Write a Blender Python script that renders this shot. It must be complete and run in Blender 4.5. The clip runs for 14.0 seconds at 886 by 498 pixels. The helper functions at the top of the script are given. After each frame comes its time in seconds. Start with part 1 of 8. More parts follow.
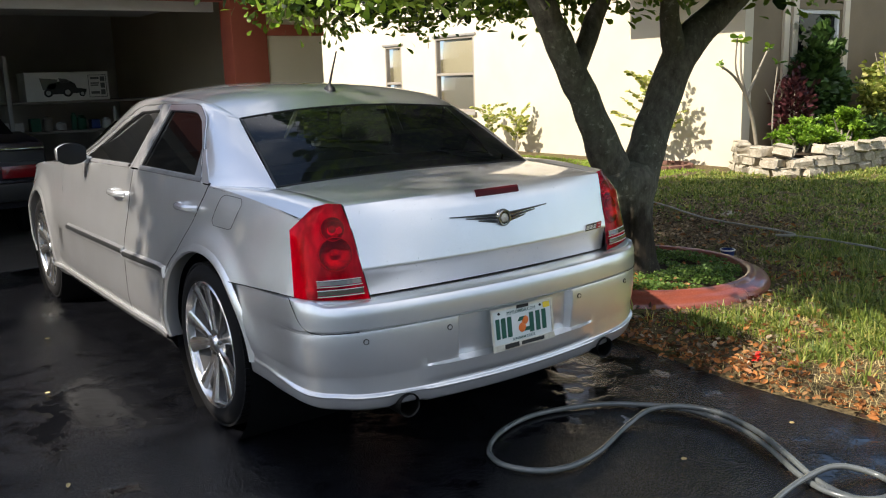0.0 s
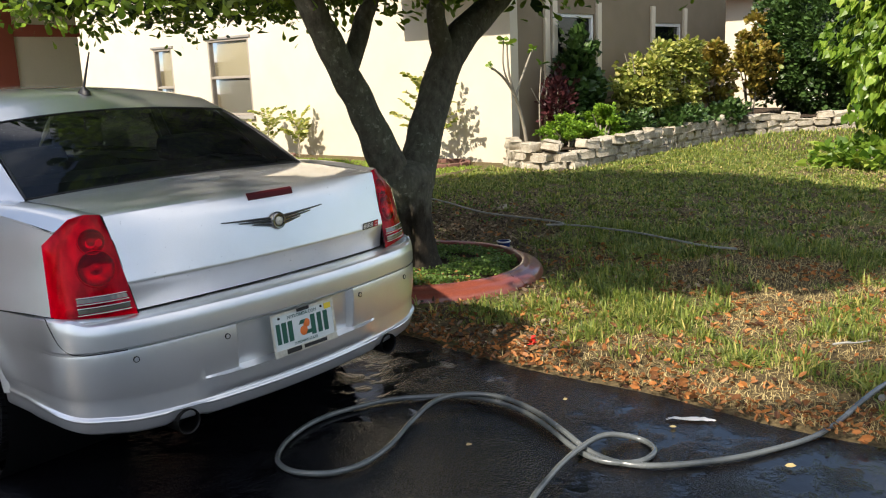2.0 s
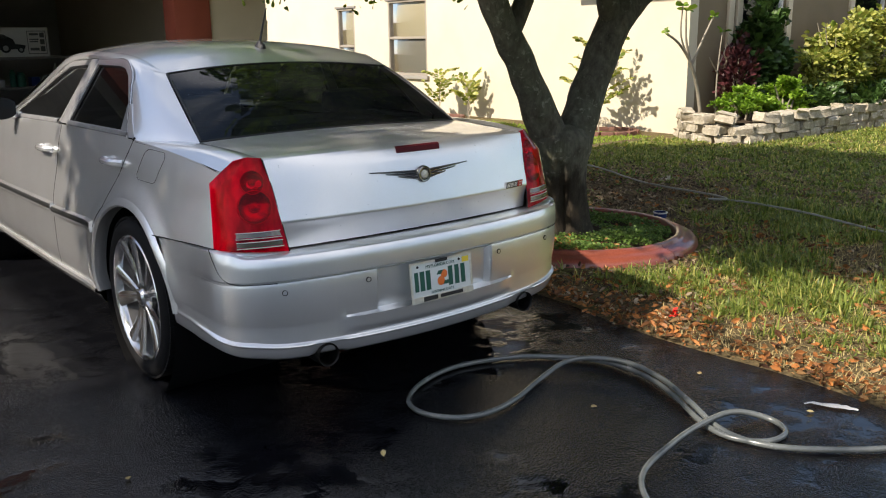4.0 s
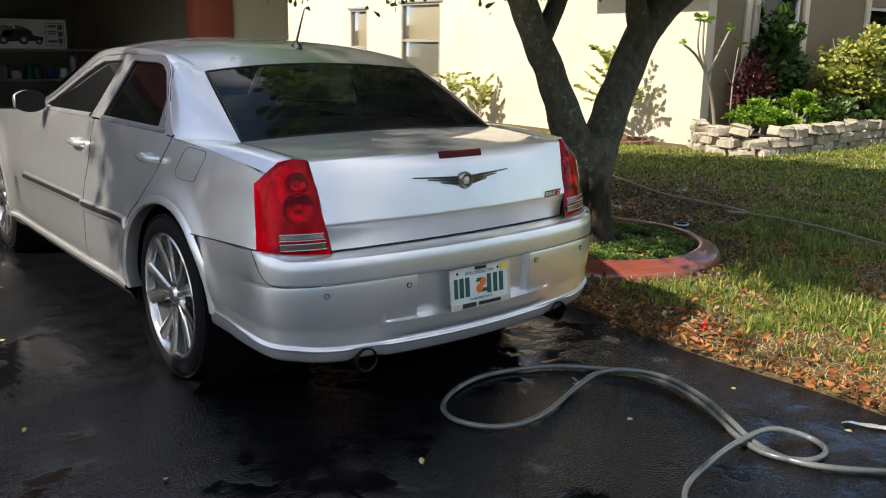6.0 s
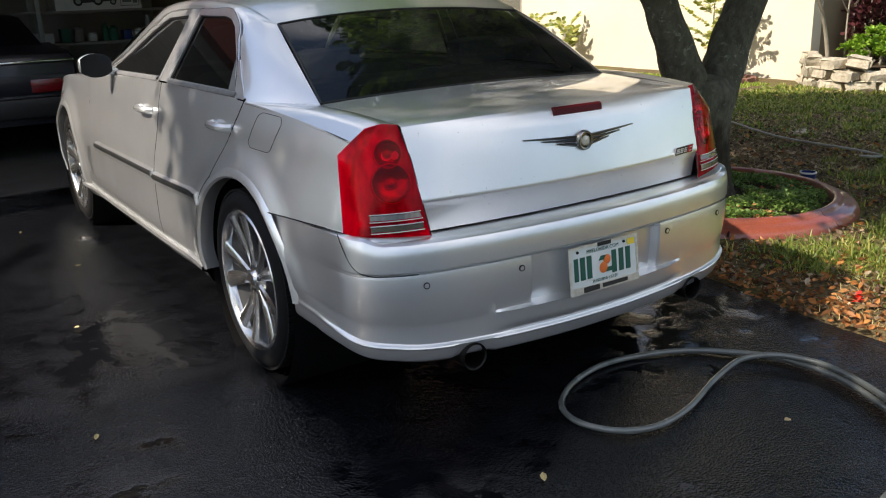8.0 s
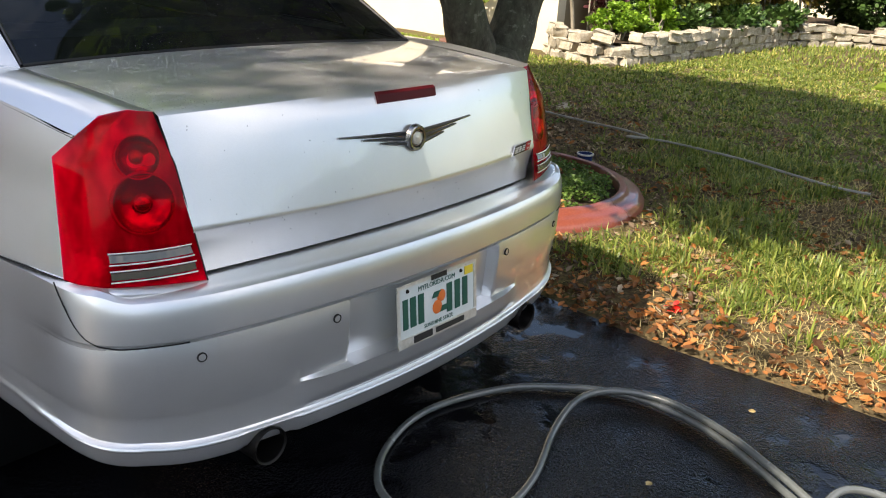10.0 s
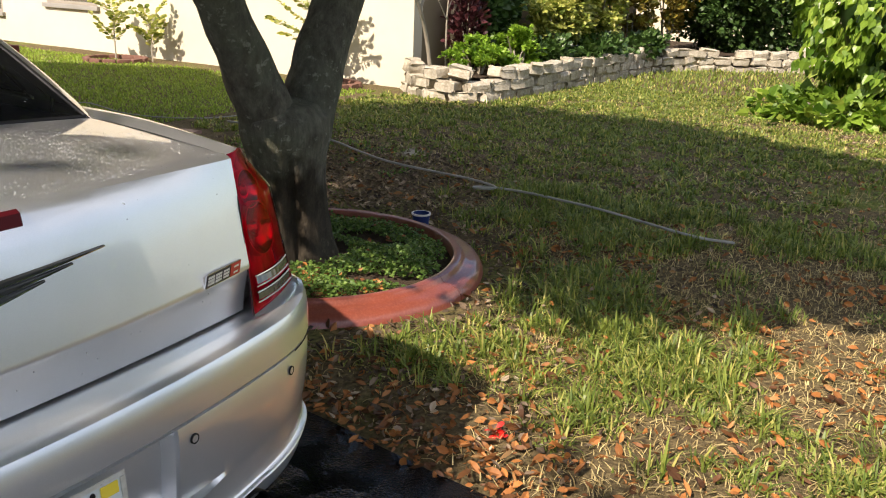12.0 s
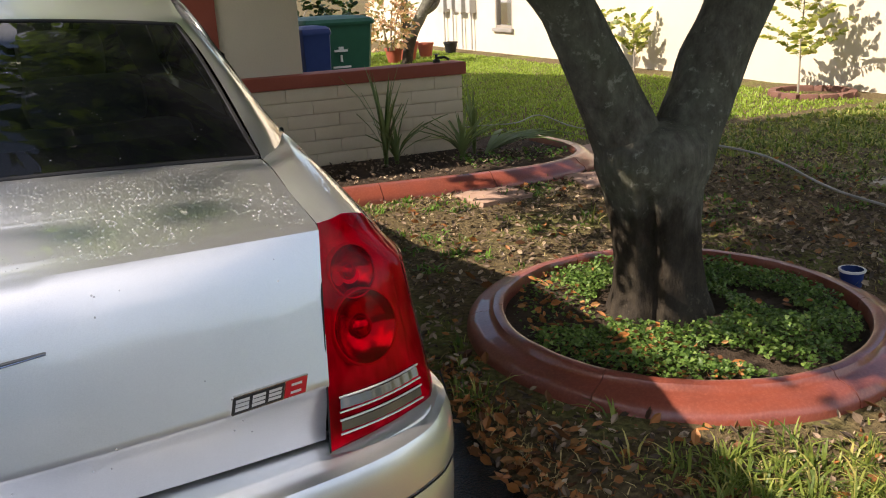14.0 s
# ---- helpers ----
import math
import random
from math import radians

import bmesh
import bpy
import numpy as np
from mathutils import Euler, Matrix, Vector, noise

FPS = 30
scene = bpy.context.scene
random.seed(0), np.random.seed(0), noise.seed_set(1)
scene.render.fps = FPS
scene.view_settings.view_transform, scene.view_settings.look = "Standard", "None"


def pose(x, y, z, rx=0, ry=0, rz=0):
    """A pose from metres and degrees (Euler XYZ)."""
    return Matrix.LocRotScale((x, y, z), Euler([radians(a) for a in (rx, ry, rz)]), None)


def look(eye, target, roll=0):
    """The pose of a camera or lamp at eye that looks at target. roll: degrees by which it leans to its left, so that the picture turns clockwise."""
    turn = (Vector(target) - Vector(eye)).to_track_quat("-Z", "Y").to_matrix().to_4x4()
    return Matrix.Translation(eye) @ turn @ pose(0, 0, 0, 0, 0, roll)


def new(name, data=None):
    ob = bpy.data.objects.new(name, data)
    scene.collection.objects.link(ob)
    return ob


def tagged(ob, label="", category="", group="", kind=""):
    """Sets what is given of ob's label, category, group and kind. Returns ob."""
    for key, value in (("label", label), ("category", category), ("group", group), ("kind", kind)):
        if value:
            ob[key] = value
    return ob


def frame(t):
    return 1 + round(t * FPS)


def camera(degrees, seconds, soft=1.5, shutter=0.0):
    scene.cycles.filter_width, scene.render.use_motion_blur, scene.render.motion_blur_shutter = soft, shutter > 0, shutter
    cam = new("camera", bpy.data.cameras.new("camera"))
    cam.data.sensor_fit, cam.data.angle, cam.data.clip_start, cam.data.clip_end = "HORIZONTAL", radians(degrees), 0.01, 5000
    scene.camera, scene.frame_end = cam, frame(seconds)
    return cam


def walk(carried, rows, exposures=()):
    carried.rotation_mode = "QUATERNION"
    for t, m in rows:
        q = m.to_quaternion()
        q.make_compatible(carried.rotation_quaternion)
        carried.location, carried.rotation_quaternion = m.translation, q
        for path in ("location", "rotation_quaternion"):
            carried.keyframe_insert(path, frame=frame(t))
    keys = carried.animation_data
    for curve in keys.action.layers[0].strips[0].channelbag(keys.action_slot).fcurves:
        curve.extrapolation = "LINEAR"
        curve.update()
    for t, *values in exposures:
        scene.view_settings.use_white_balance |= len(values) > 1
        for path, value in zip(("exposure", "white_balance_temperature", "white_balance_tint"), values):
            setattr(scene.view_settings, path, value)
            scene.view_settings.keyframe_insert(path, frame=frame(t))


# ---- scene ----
cam = camera(55.00, 14.0, 1.1)
PATH = [
    (0, (-2.1101, -2.4827, 1.4717), (-0.9661, -0.8910, 1.0747), -1.835),
    (0.5, (-2.0412, -2.4880, 1.4753), (-0.9391, -0.8691, 1.0697), -2.429),
    (1, (-1.9902, -2.4781, 1.4589), (-0.9319, -0.8352, 1.0338), -2.432),
    (1.5, (-1.9868, -2.4698, 1.4529), (-0.7800, -0.9283, 1.0437), -2.635),
    (2, (-2.0647, -2.5128, 1.4595), (-0.5657, -1.2535, 1.0507), -2.359),
    (2.5, (-2.1323, -2.5582, 1.4540), (-0.4967, -1.4933, 1.0175), -0.771),
    (3, (-2.1245, -2.5766, 1.4567), (-0.5752, -1.3848, 1.0335), 0.213),
    (3.5, (-2.0706, -2.6338, 1.4534), (-0.7791, -1.1727, 1.0094), -0.484),
    (3.7, (-2.0455, -2.6580, 1.4413), (-0.8391, -1.1359, 0.9640), -0.945),
    (5.8, (-2.1476, -2.5360, 1.4516), (-0.8941, -1.0430, 1.0048), 0.370),
    (6, (-2.1611, -2.5306, 1.4508), (-0.9487, -1.0105, 0.9824), 0.834),
    (6.5, (-2.1816, -2.4545, 1.4736), (-1.0237, -0.9155, 0.9345), 1.149),
    (7, (-2.0605, -2.3381, 1.4618), (-1.0363, -0.7134, 0.9038), -1.265),
    (7.2, (-2.0147, -2.2997, 1.4554), (-1.0460, -0.6415, 0.8966), -1.862),
    (9.3, (-1.8323, -1.6190, 1.4035), (-0.5291, -0.2530, 0.7435), -0.285),
    (9.5, (-1.7753, -1.5596, 1.4019), (-0.4238, -0.2435, 0.7375), 0.730),
    (10, (-1.5790, -1.3049, 1.3915), (-0.0990, -0.1464, 0.7078), 3.962),
    (10.5, (-1.4366, -1.1982, 1.4136), (-0.0233, 0.0751, 0.7961), 0.929),
    (11, (-1.1508, -1.2134, 1.4404), (0.1577, 0.1896, 0.8754), -1.918),
    (11.5, (-0.9457, -1.2216, 1.4238), (0.4795, 0.0258, 0.7813), 0.221),
    (12, (-0.6526, -1.1643, 1.4157), (0.9801, -0.1804, 0.8106), 2.454),
    (12.5, (-0.4084, -1.2296, 1.3978), (1.1789, -0.1452, 0.8461), -1.934),
    (13, (-0.1257, -1.3033, 1.4069), (1.1991, 0.0770, 0.8241), -4.286),
    (13.5, (0.1075, -1.1947, 1.3820), (1.1419, 0.4072, 0.7788), -2.131),
    (14, (0.3025, -1.0668, 1.3788), (1.0826, 0.6774, 0.7878), -2.551),
]
walk(cam, [(t, look(e, g, r)) for t, e, g, r in PATH], [(0, 0.84, 6700, 12), (3.7, 0.70, 6900, 13), (7.2, 0.74, 6800, 12), (9.3, 0.98, 7080, 13), (10.5, 1.15, 7100, 14), (11, 0.54, 6520, 11), (11.5, 0.54, 6650, 12), (12, 0.86, 7040, 16), (12.5, 0.74, 7070, 16), (13, 0.62, 6970, 15), (14, 0.9, 7020, 18)])

# ---- light ----
SUN_DIR = Vector((-1.1, 0.06, 0.97)).normalized()
world = bpy.data.worlds.new("sky")
scene.world = world
world.use_nodes = True
wn = world.node_tree.nodes
sky = wn.new("ShaderNodeTexSky")
sky.sky_type = "NISHITA"
sky.sun_disc = False
sky.sun_elevation = math.asin(SUN_DIR.z)
sky.sun_rotation = math.atan2(SUN_DIR.x, SUN_DIR.y)
sky.air_density, sky.dust_density, sky.ozone_density = 1.0, 1.0, 1.5
wn["Background"].inputs["Strength"].default_value = 0.12
# fair-weather cloud, broken evenly over the whole sky
sky_at, cloud, cover, clouded = (wn.new(k) for k in ("ShaderNodeTexCoord", "ShaderNodeTexNoise", "ShaderNodeValToRGB", "ShaderNodeMix"))
cloud.noise_dimensions = "4D"
cloud.inputs["W"].default_value = 4.1
cloud.inputs["Scale"].default_value, cloud.inputs["Detail"].default_value, cloud.inputs["Roughness"].default_value = 2.3, 7, 0.55
cover.color_ramp.elements[0].position, cover.color_ramp.elements[1].position = 0.48, 0.62
clouded.data_type = "RGBA"
clouded.inputs[7].default_value = (7.2, 7.5, 8.1, 1)
for a, b in ((sky_at.outputs["Generated"], cloud.inputs["Vector"]), (cloud.outputs["Fac"], cover.inputs["Fac"]), (cover.outputs["Color"], clouded.inputs[0]), (sky.outputs["Color"], clouded.inputs[6]), (clouded.outputs[2], wn["Background"].inputs["Color"])):
    world.node_tree.links.new(a, b)
sun_data = bpy.data.lights.new("sun", "SUN")
sun_data.energy, sun_data.angle, sun_data.color = 4.6, radians(0.6), (1.0, 0.93, 0.81)
sun = new("sun", sun_data)
sun.matrix_world = Matrix.Translation((-20, 5, 20)) @ SUN_DIR.to_track_quat("Z", "Y").to_matrix().to_4x4()

# ---- materials ----
def mat(name, color=(0.5, 0.5, 0.5), rough=0.6, metal=0.0, spec=0.5, coat=0.0, coat_rough=0.05):
    m = bpy.data.materials.new(name)
    m.use_nodes = True
    b = m.node_tree.nodes["Principled BSDF"]
    b.inputs["Base Color"].default_value = (*color, 1)
    b.inputs["Roughness"].default_value = rough
    b.inputs["Metallic"].default_value = metal
    b.inputs["Specular IOR Level"].default_value = spec
    b.inputs["Coat Weight"].default_value = coat
    b.inputs["Coat Roughness"].default_value = coat_rough
    return m


def node(m, kind, **values):
    n = m.node_tree.nodes.new(kind)
    for key, value in values.items():
        n.inputs[key.replace("_", " ")].default_value = value
    return n


def wire(m, a, b):
    m.node_tree.links.new(a, b)


def bsdf(m):
    return m.node_tree.nodes["Principled BSDF"]


def coords(m, scale=(1, 1, 1)):
    tc = m.node_tree.nodes.new("ShaderNodeTexCoord")
    mp = m.node_tree.nodes.new("ShaderNodeMapping")
    mp.inputs["Scale"].default_value = scale
    wire(m, tc.outputs["Object"], mp.inputs["Vector"])
    return mp.outputs["Vector"]


def noise_tex(m, vec, scale, detail=4, rough=0.6):
    n = node(m, "ShaderNodeTexNoise", Scale=scale, Detail=detail, Roughness=rough)
    wire(m, vec, n.inputs["Vector"])
    return n.outputs["Fac"]


def ramp(m, fac, stops):
    r = m.node_tree.nodes.new("ShaderNodeValToRGB")
    el = r.color_ramp.elements
    while len(el) < len(stops):
        el.new(0.5)
    for e, (p, c) in zip(el, stops):
        e.position, e.color = p, (*c, 1)
    wire(m, fac, r.inputs["Fac"])
    return r.outputs["Color"]


def bump(m, height, strength=0.3, dist=0.01, base=None):
    b = node(m, "ShaderNodeBump", Strength=strength, Distance=dist)
    wire(m, height, b.inputs["Height"])
    if base is not None:
        wire(m, base, b.inputs["Normal"])
    wire(m, b.outputs["Normal"], bsdf(m).inputs["Normal"])
    return b.outputs["Normal"]


def mixed(m, a, b, fac, mode="MIX"):
    n = m.node_tree.nodes.new("ShaderNodeMix")
    n.data_type, n.blend_type = "RGBA", mode
    for sock, value in ((n.inputs[6], a), (n.inputs[7], b)):
        if isinstance(value, tuple):
            sock.default_value = (*value, 1)
        else:
            wire(m, value, sock)
    if isinstance(fac, float):
        n.inputs[0].default_value = fac
    else:
        wire(m, fac, n.inputs[0])
    return n.outputs[2]


def rough_map(m, fac, lo, hi):
    n = m.node_tree.nodes.new("ShaderNodeMapRange")
    n.inputs["To Min"].default_value, n.inputs["To Max"].default_value = lo, hi
    wire(m, fac, n.inputs["Value"])
    wire(m, n.outputs["Result"], bsdf(m).inputs["Roughness"])


def varied(name, c1, c2, scale, rough=0.7, fine=60.0, bump_s=0.2, bump_d=0.01, spec=0.3, c3=None, coat=0.0):
    """Two colours mixed by a coarse and a fine noise, with relief."""
    m = mat(name, c1, rough, spec=spec, coat=coat)
    v = coords(m)
    a, f = noise_tex(m, v, scale, 5), noise_tex(m, v, fine, 6)
    col = ramp(m, a, [(0.3, c1), (0.7, c2)])
    col = mixed(m, col, c3 or c2, ramp(m, f, [(0.45, (0, 0, 0)), (0.75, (0.6, 0.6, 0.6))]))
    wire(m, col, bsdf(m).inputs["Base Color"])
    bump(m, f, bump_s, bump_d)
    rough_map(m, a, max(0.05, rough - 0.12), min(1, rough + 0.12))
    return m


def leaf_mat(name, dark, light, trans=0.35, rough=0.45, third=None):
    """Thin leaves: colour varies leaf by leaf, light passes through."""
    m = mat(name, dark, rough, spec=0.4)
    g = m.node_tree.nodes.new("ShaderNodeNewGeometry")
    col = ramp(m, g.outputs["Random Per Island"], [(0.0, dark), (0.82, light), (1.0, third or light)])
    wire(m, col, bsdf(m).inputs["Base Color"])
    t = m.node_tree.nodes.new("ShaderNodeBsdfTranslucent")
    wire(m, mixed(m, col, (0.9, 1.0, 0.25), 0.35, "MULTIPLY"), t.inputs["Color"])
    mx = m.node_tree.nodes.new("ShaderNodeMixShader")
    mx.inputs[0].default_value = trans
    wire(m, bsdf(m).outputs[0], mx.inputs[1])
    wire(m, t.outputs[0], mx.inputs[2])
    wire(m, mx.outputs[0], m.node_tree.nodes["Material Output"].inputs["Surface"])
    return m


def pane_mat(name, tint, rough=0.02, ior=1.5, grey_lift=0.0):
    """Tinted glass: a clear film behind a Fresnel gloss."""
    m = bpy.data.materials.new(name)
    m.use_nodes = True
    nt = m.node_tree
    nt.nodes.remove(nt.nodes["Principled BSDF"])
    tr, gl, fr, mx = (nt.nodes.new(k) for k in ("ShaderNodeBsdfTransparent", "ShaderNodeBsdfGlossy", "ShaderNodeFresnel", "ShaderNodeMixShader"))
    tr.inputs["Color"].default_value = (*tint, 1)
    gl.inputs["Roughness"].default_value = rough
    fr.inputs["IOR"].default_value = ior
    wire(m, fr.outputs[0], mx.inputs[0])
    wire(m, tr.outputs[0], mx.inputs[1])
    wire(m, gl.outputs[0], mx.inputs[2])
    # a little grey diffuse lifts dark glass in place of reflected pale sky
    film, veil = nt.nodes.new("ShaderNodeMixShader"), nt.nodes.new("ShaderNodeBsdfDiffuse")
    veil.inputs["Color"].default_value = (0.42, 0.45, 0.47, 1)
    film.inputs[0].default_value = grey_lift
    wire(m, mx.outputs[0], film.inputs[1])
    wire(m, veil.outputs[0], film.inputs[2])
    wire(m, film.outputs[0], nt.nodes["Material Output"].inputs["Surface"])
    return m


def wet_asphalt():
    m = mat("wet_asphalt", (0.02, 0.02, 0.022), 0.3, spec=0.48)
    v = coords(m)
    big, mid = noise_tex(m, v, 0.9, 4), noise_tex(m, v, 7, 5)
    grit = node(m, "ShaderNodeTexVoronoi", Scale=120.0)
    wire(m, v, grit.inputs["Vector"])
    col = ramp(m, mid, [(0.3, (0.003, 0.0032, 0.0042)), (0.7, (0.007, 0.0075, 0.0095))])
    wire(m, col, bsdf(m).inputs["Base Color"])
    wet = mixed(m, big, mid, 0.35)
    r = ramp(m, wet, [(0.455, (0.03, 0.03, 0.03)), (0.50, (0.13, 0.13, 0.13)), (0.62, (0.22, 0.22, 0.22))])
    wire(m, r, bsdf(m).inputs["Roughness"])
    s = ramp(m, wet, [(0.45, (0.06, 0.06, 0.06)), (0.50, (0.7, 0.7, 0.7)), (0.6, (1, 1, 1))])
    h = mixed(m, mixed(m, grit.outputs["Distance"], noise_tex(m, v, 55, 4, 0.65), 0.55), s, 1.0, "MULTIPLY")
    b = node(m, "ShaderNodeBump", Strength=0.85, Distance=0.008)
    wire(m, h, b.inputs["Height"])
    bump(m, noise_tex(m, v, 4.0, 3), 0.12, 0.03, b.outputs["Normal"])
    return m


def car_paint():
    m = mat("silver_paint", (0.62, 0.64, 0.67), 0.30, metal=0.84, coat=1.0, coat_rough=0.02)
    v = coords(m)
    flake = noise_tex(m, v, 900, 2)
    col = ramp(m, flake, [(0.3, (0.74, 0.75, 0.755)), (0.7, (0.88, 0.885, 0.89))])
    film = ramp(m, noise_tex(m, v, 5, 6), [(0.35, (0.94, 0.935, 0.925)), (0.65, (1, 1, 1))])
    wire(m, mixed(m, col, film, 0.8, "MULTIPLY"), bsdf(m).inputs["Base Color"])
    rough_map(m, noise_tex(m, v, 9, 5), 0.32, 0.40)
    bsdf(m).inputs["Coat IOR"].default_value = 1.8
    return m


def stucco(name, c1, c2):
    m = varied(name, c1, c2, 1.2, 0.85, 90, 0.35, 0.006, 0.2)
    return m


def bark_mat():
    m = mat("bark", (0.1, 0.085, 0.07), 0.8, spec=0.3)
    v = coords(m, (1, 1, 0.55))
    a = noise_tex(m, v, 20, 8, 0.7)
    wave = noise_tex(m, coords(m, (1, 1, 0.28)), 30, 5, 0.6)
    p, q = noise_tex(m, coords(m), 26, 6, 0.7), noise_tex(m, coords(m), 3.0, 4, 0.55)
    col = ramp(m, a, [(0.30, (0.050, 0.045, 0.036)), (0.52, (0.128, 0.119, 0.092)), (0.75, (0.235, 0.222, 0.178))])
    col = mixed(m, col, (0.115, 0.130, 0.080), ramp(m, q, [(0.45, (0, 0, 0)), (0.68, (0.55, 0.55, 0.55))]))
    spots = ramp(m, mixed(m, p, q, 0.30), [(0.57, (0, 0, 0)), (0.63, (0.65, 0.65, 0.65))])
    col = mixed(m, col, (0.36, 0.36, 0.30), spots)
    tc = m.node_tree.nodes.new("ShaderNodeTexCoord")
    sep = m.node_tree.nodes.new("ShaderNodeSeparateXYZ")
    wire(m, tc.outputs["Object"], sep.inputs[0])
    soak = node(m, "ShaderNodeMath")
    soak.operation = "MULTIPLY_ADD"
    wire(m, noise_tex(m, coords(m, (1, 1, 0.3)), 7, 5), soak.inputs[0])
    soak.inputs[1].default_value = 0.6
    wire(m, sep.outputs[2], soak.inputs[2])
    col = mixed(m, col, mixed(m, col, (0.30, 0.25, 0.22), 1.0, "MULTIPLY"), ramp(m, soak.outputs[0], [(0.76, (1, 1, 1)), (0.86, (0, 0, 0))]))
    wire(m, col, bsdf(m).inputs["Base Color"])
    bump(m, mixed(m, a, wave, 0.5), 0.8, 0.018)
    return m


def lawn_mat():
    m = mat("lawn_soil", (0.08, 0.07, 0.045), 0.95, spec=0.1)
    v = coords(m)
    a, f = noise_tex(m, v, 0.8, 5), noise_tex(m, v, 40, 6)
    green = ramp(m, f, [(0.3, (0.08, 0.10, 0.02)), (0.7, (0.21, 0.24, 0.055))])
    earth = ramp(m, f, [(0.3, (0.055, 0.042, 0.026)), (0.7, (0.21, 0.16, 0.08))])
    wire(m, mixed(m, green, earth, ramp(m, a, [(0.30, (0, 0, 0)), (0.47, (1, 1, 1))])), bsdf(m).inputs["Base Color"])
    bump(m, f, 0.8, 0.03)
    return m


M_PAINT = car_paint()
M_ASPHALT = wet_asphalt()
M_LAWN = lawn_mat()
M_BARK = bark_mat()
M_CHROME = mat("chrome", (0.8, 0.81, 0.83), 0.07, metal=1.0)
M_RIM = mat("polished_rim", (0.58, 0.58, 0.58), 0.2, metal=0.95)
M_RIM_DARK = mat("rim_shadow", (0.16, 0.165, 0.165), 0.32, metal=0.9)
M_SILVER = mat("bright_plated_plastic", (0.72, 0.72, 0.70), 0.35, metal=0.3)
M_PEWTER = mat("pewter", (0.34, 0.34, 0.33), 0.22, metal=1.0)
M_TYRE = varied("tyre_rubber", (0.006, 0.006, 0.0065), (0.010, 0.010, 0.011), 20, 0.8, 200, 0.1, 0.002, 0.15)
M_PILLAR = varied("dusty_grey_trim", (0.20, 0.20, 0.20), (0.13, 0.13, 0.135), 25, 0.5, 140, 0.15, 0.001, 0.4)
M_BLACK = mat("black_plastic", (0.012, 0.012, 0.013), 0.45)
M_DARK_METAL = mat("dark_metal", (0.02, 0.019, 0.018), 0.5, metal=0.9)
M_SEAM = mat("dark_gap", (0.006, 0.006, 0.007), 0.8)
M_LINING = mat("dark_lining", (0.006, 0.006, 0.0065), 0.9, spec=0.1)
M_SEAT = varied("grey_leather", (0.10, 0.10, 0.10), (0.15, 0.15, 0.15), 8, 0.55)
M_GLASS = pane_mat("tinted_glass", (0.20, 0.25, 0.225), 0.02, 1.44, 0.016)
M_GLASS_SIDE = pane_mat("dark_tint_glass", (0.05, 0.058, 0.055), 0.02, 1.42, 0.012)
M_PANE = pane_mat("window_glass", (0.75, 0.78, 0.76), 0.05, 1.16)
def red_lens():
    m = mat("red_reflector", (0.5, 0.2, 0.2), 0.3, metal=0.35)
    v = coords(m)
    f = node(m, "ShaderNodeTexVoronoi", Scale=110.0)
    wire(m, v, f.inputs["Vector"])
    col = ramp(m, noise_tex(m, coords(m, (1, 1, 0.35)), 24, 2), [(0.34, (0.42, 0.37, 0.37)), (0.52, (0.72, 0.68, 0.68)), (0.70, (0.98, 0.96, 0.96))])
    wire(m, col, bsdf(m).inputs["Base Color"])
    bump(m, f.outputs["Distance"], 0.16, 0.004)
    return m


M_RED_BASE = red_lens()
M_RED_LENS = pane_mat("red_lens", (0.92, 0.014, 0.105), 0.02, 1.24)
M_BOWL = mat("lamp_bowl", (0.52, 0.42, 0.42), 0.14, metal=0.85)
M_MIRROR = mat("mirror_glass", (0.010, 0.011, 0.012), 0.1, spec=0.12)
M_WORN_CHROME = varied("worn_chrome", (0.80, 0.79, 0.72), (0.60, 0.58, 0.50), 60, 0.32, 90, 0.2, 0.001)
bsdf(M_WORN_CHROME).inputs["Metallic"].default_value = 0.45
M_RED_DARK = mat("red_housing", (0.16, 0.002, 0.005), 0.25, coat=1.0)
M_RED_RING = mat("red_ring", (0.62, 0.40, 0.40), 0.3, metal=0.4)
M_CLEAR = mat("clear_lens", (0.13, 0.12, 0.10), 0.16, metal=0.3, coat=0.7)
M_BRAKE = mat("brake_lens", (0.06, 0.003, 0.006), 0.5, spec=0.2)
M_WHITE_PAINT = varied("white_trim", (0.78, 0.77, 0.74), (0.7, 0.69, 0.66), 6, 0.6, 80, 0.1, 0.002)
M_PLATE = varied("plate_white", (0.72, 0.74, 0.72), (0.62, 0.68, 0.66), 14, 0.4, 120, 0.05, 0.001)
M_GREEN_INK = mat("green_ink", (0.01, 0.09, 0.06), 0.5)
M_ORANGE = mat("orange_ink", (0.75, 0.17, 0.03), 0.5)
M_YELLOW = mat("yellow_sticker", (0.8, 0.6, 0.05), 0.5)
M_BLACK_INK = mat("black_ink", (0.02, 0.02, 0.02), 0.5)
M_BADGE_RED = mat("badge_red", (0.55, 0.008, 0.02), 0.3, coat=1.0)
M_CREAM = stucco("cream_stucco", (0.655, 0.59, 0.465), (0.595, 0.53, 0.41))
M_TAN = stucco("tan_stucco", (0.70, 0.61, 0.46), (0.64, 0.55, 0.41))
# tan-brown stucco, darkened so that the colour carries the front wall's shade
M_TAN_SHADE = stucco("shaded_tan_stucco", (0.27, 0.21, 0.14), (0.22, 0.175, 0.115))
M_TRIM_RED = varied("terracotta_paint", (0.36, 0.09, 0.055), (0.30, 0.075, 0.045), 3, 0.65, 70, 0.15, 0.003)
M_SIDING = varied("cream_masonry_paint", (0.78, 0.66, 0.48), (0.69, 0.56, 0.39), 2.5, 0.7, 60, 0.2, 0.004)
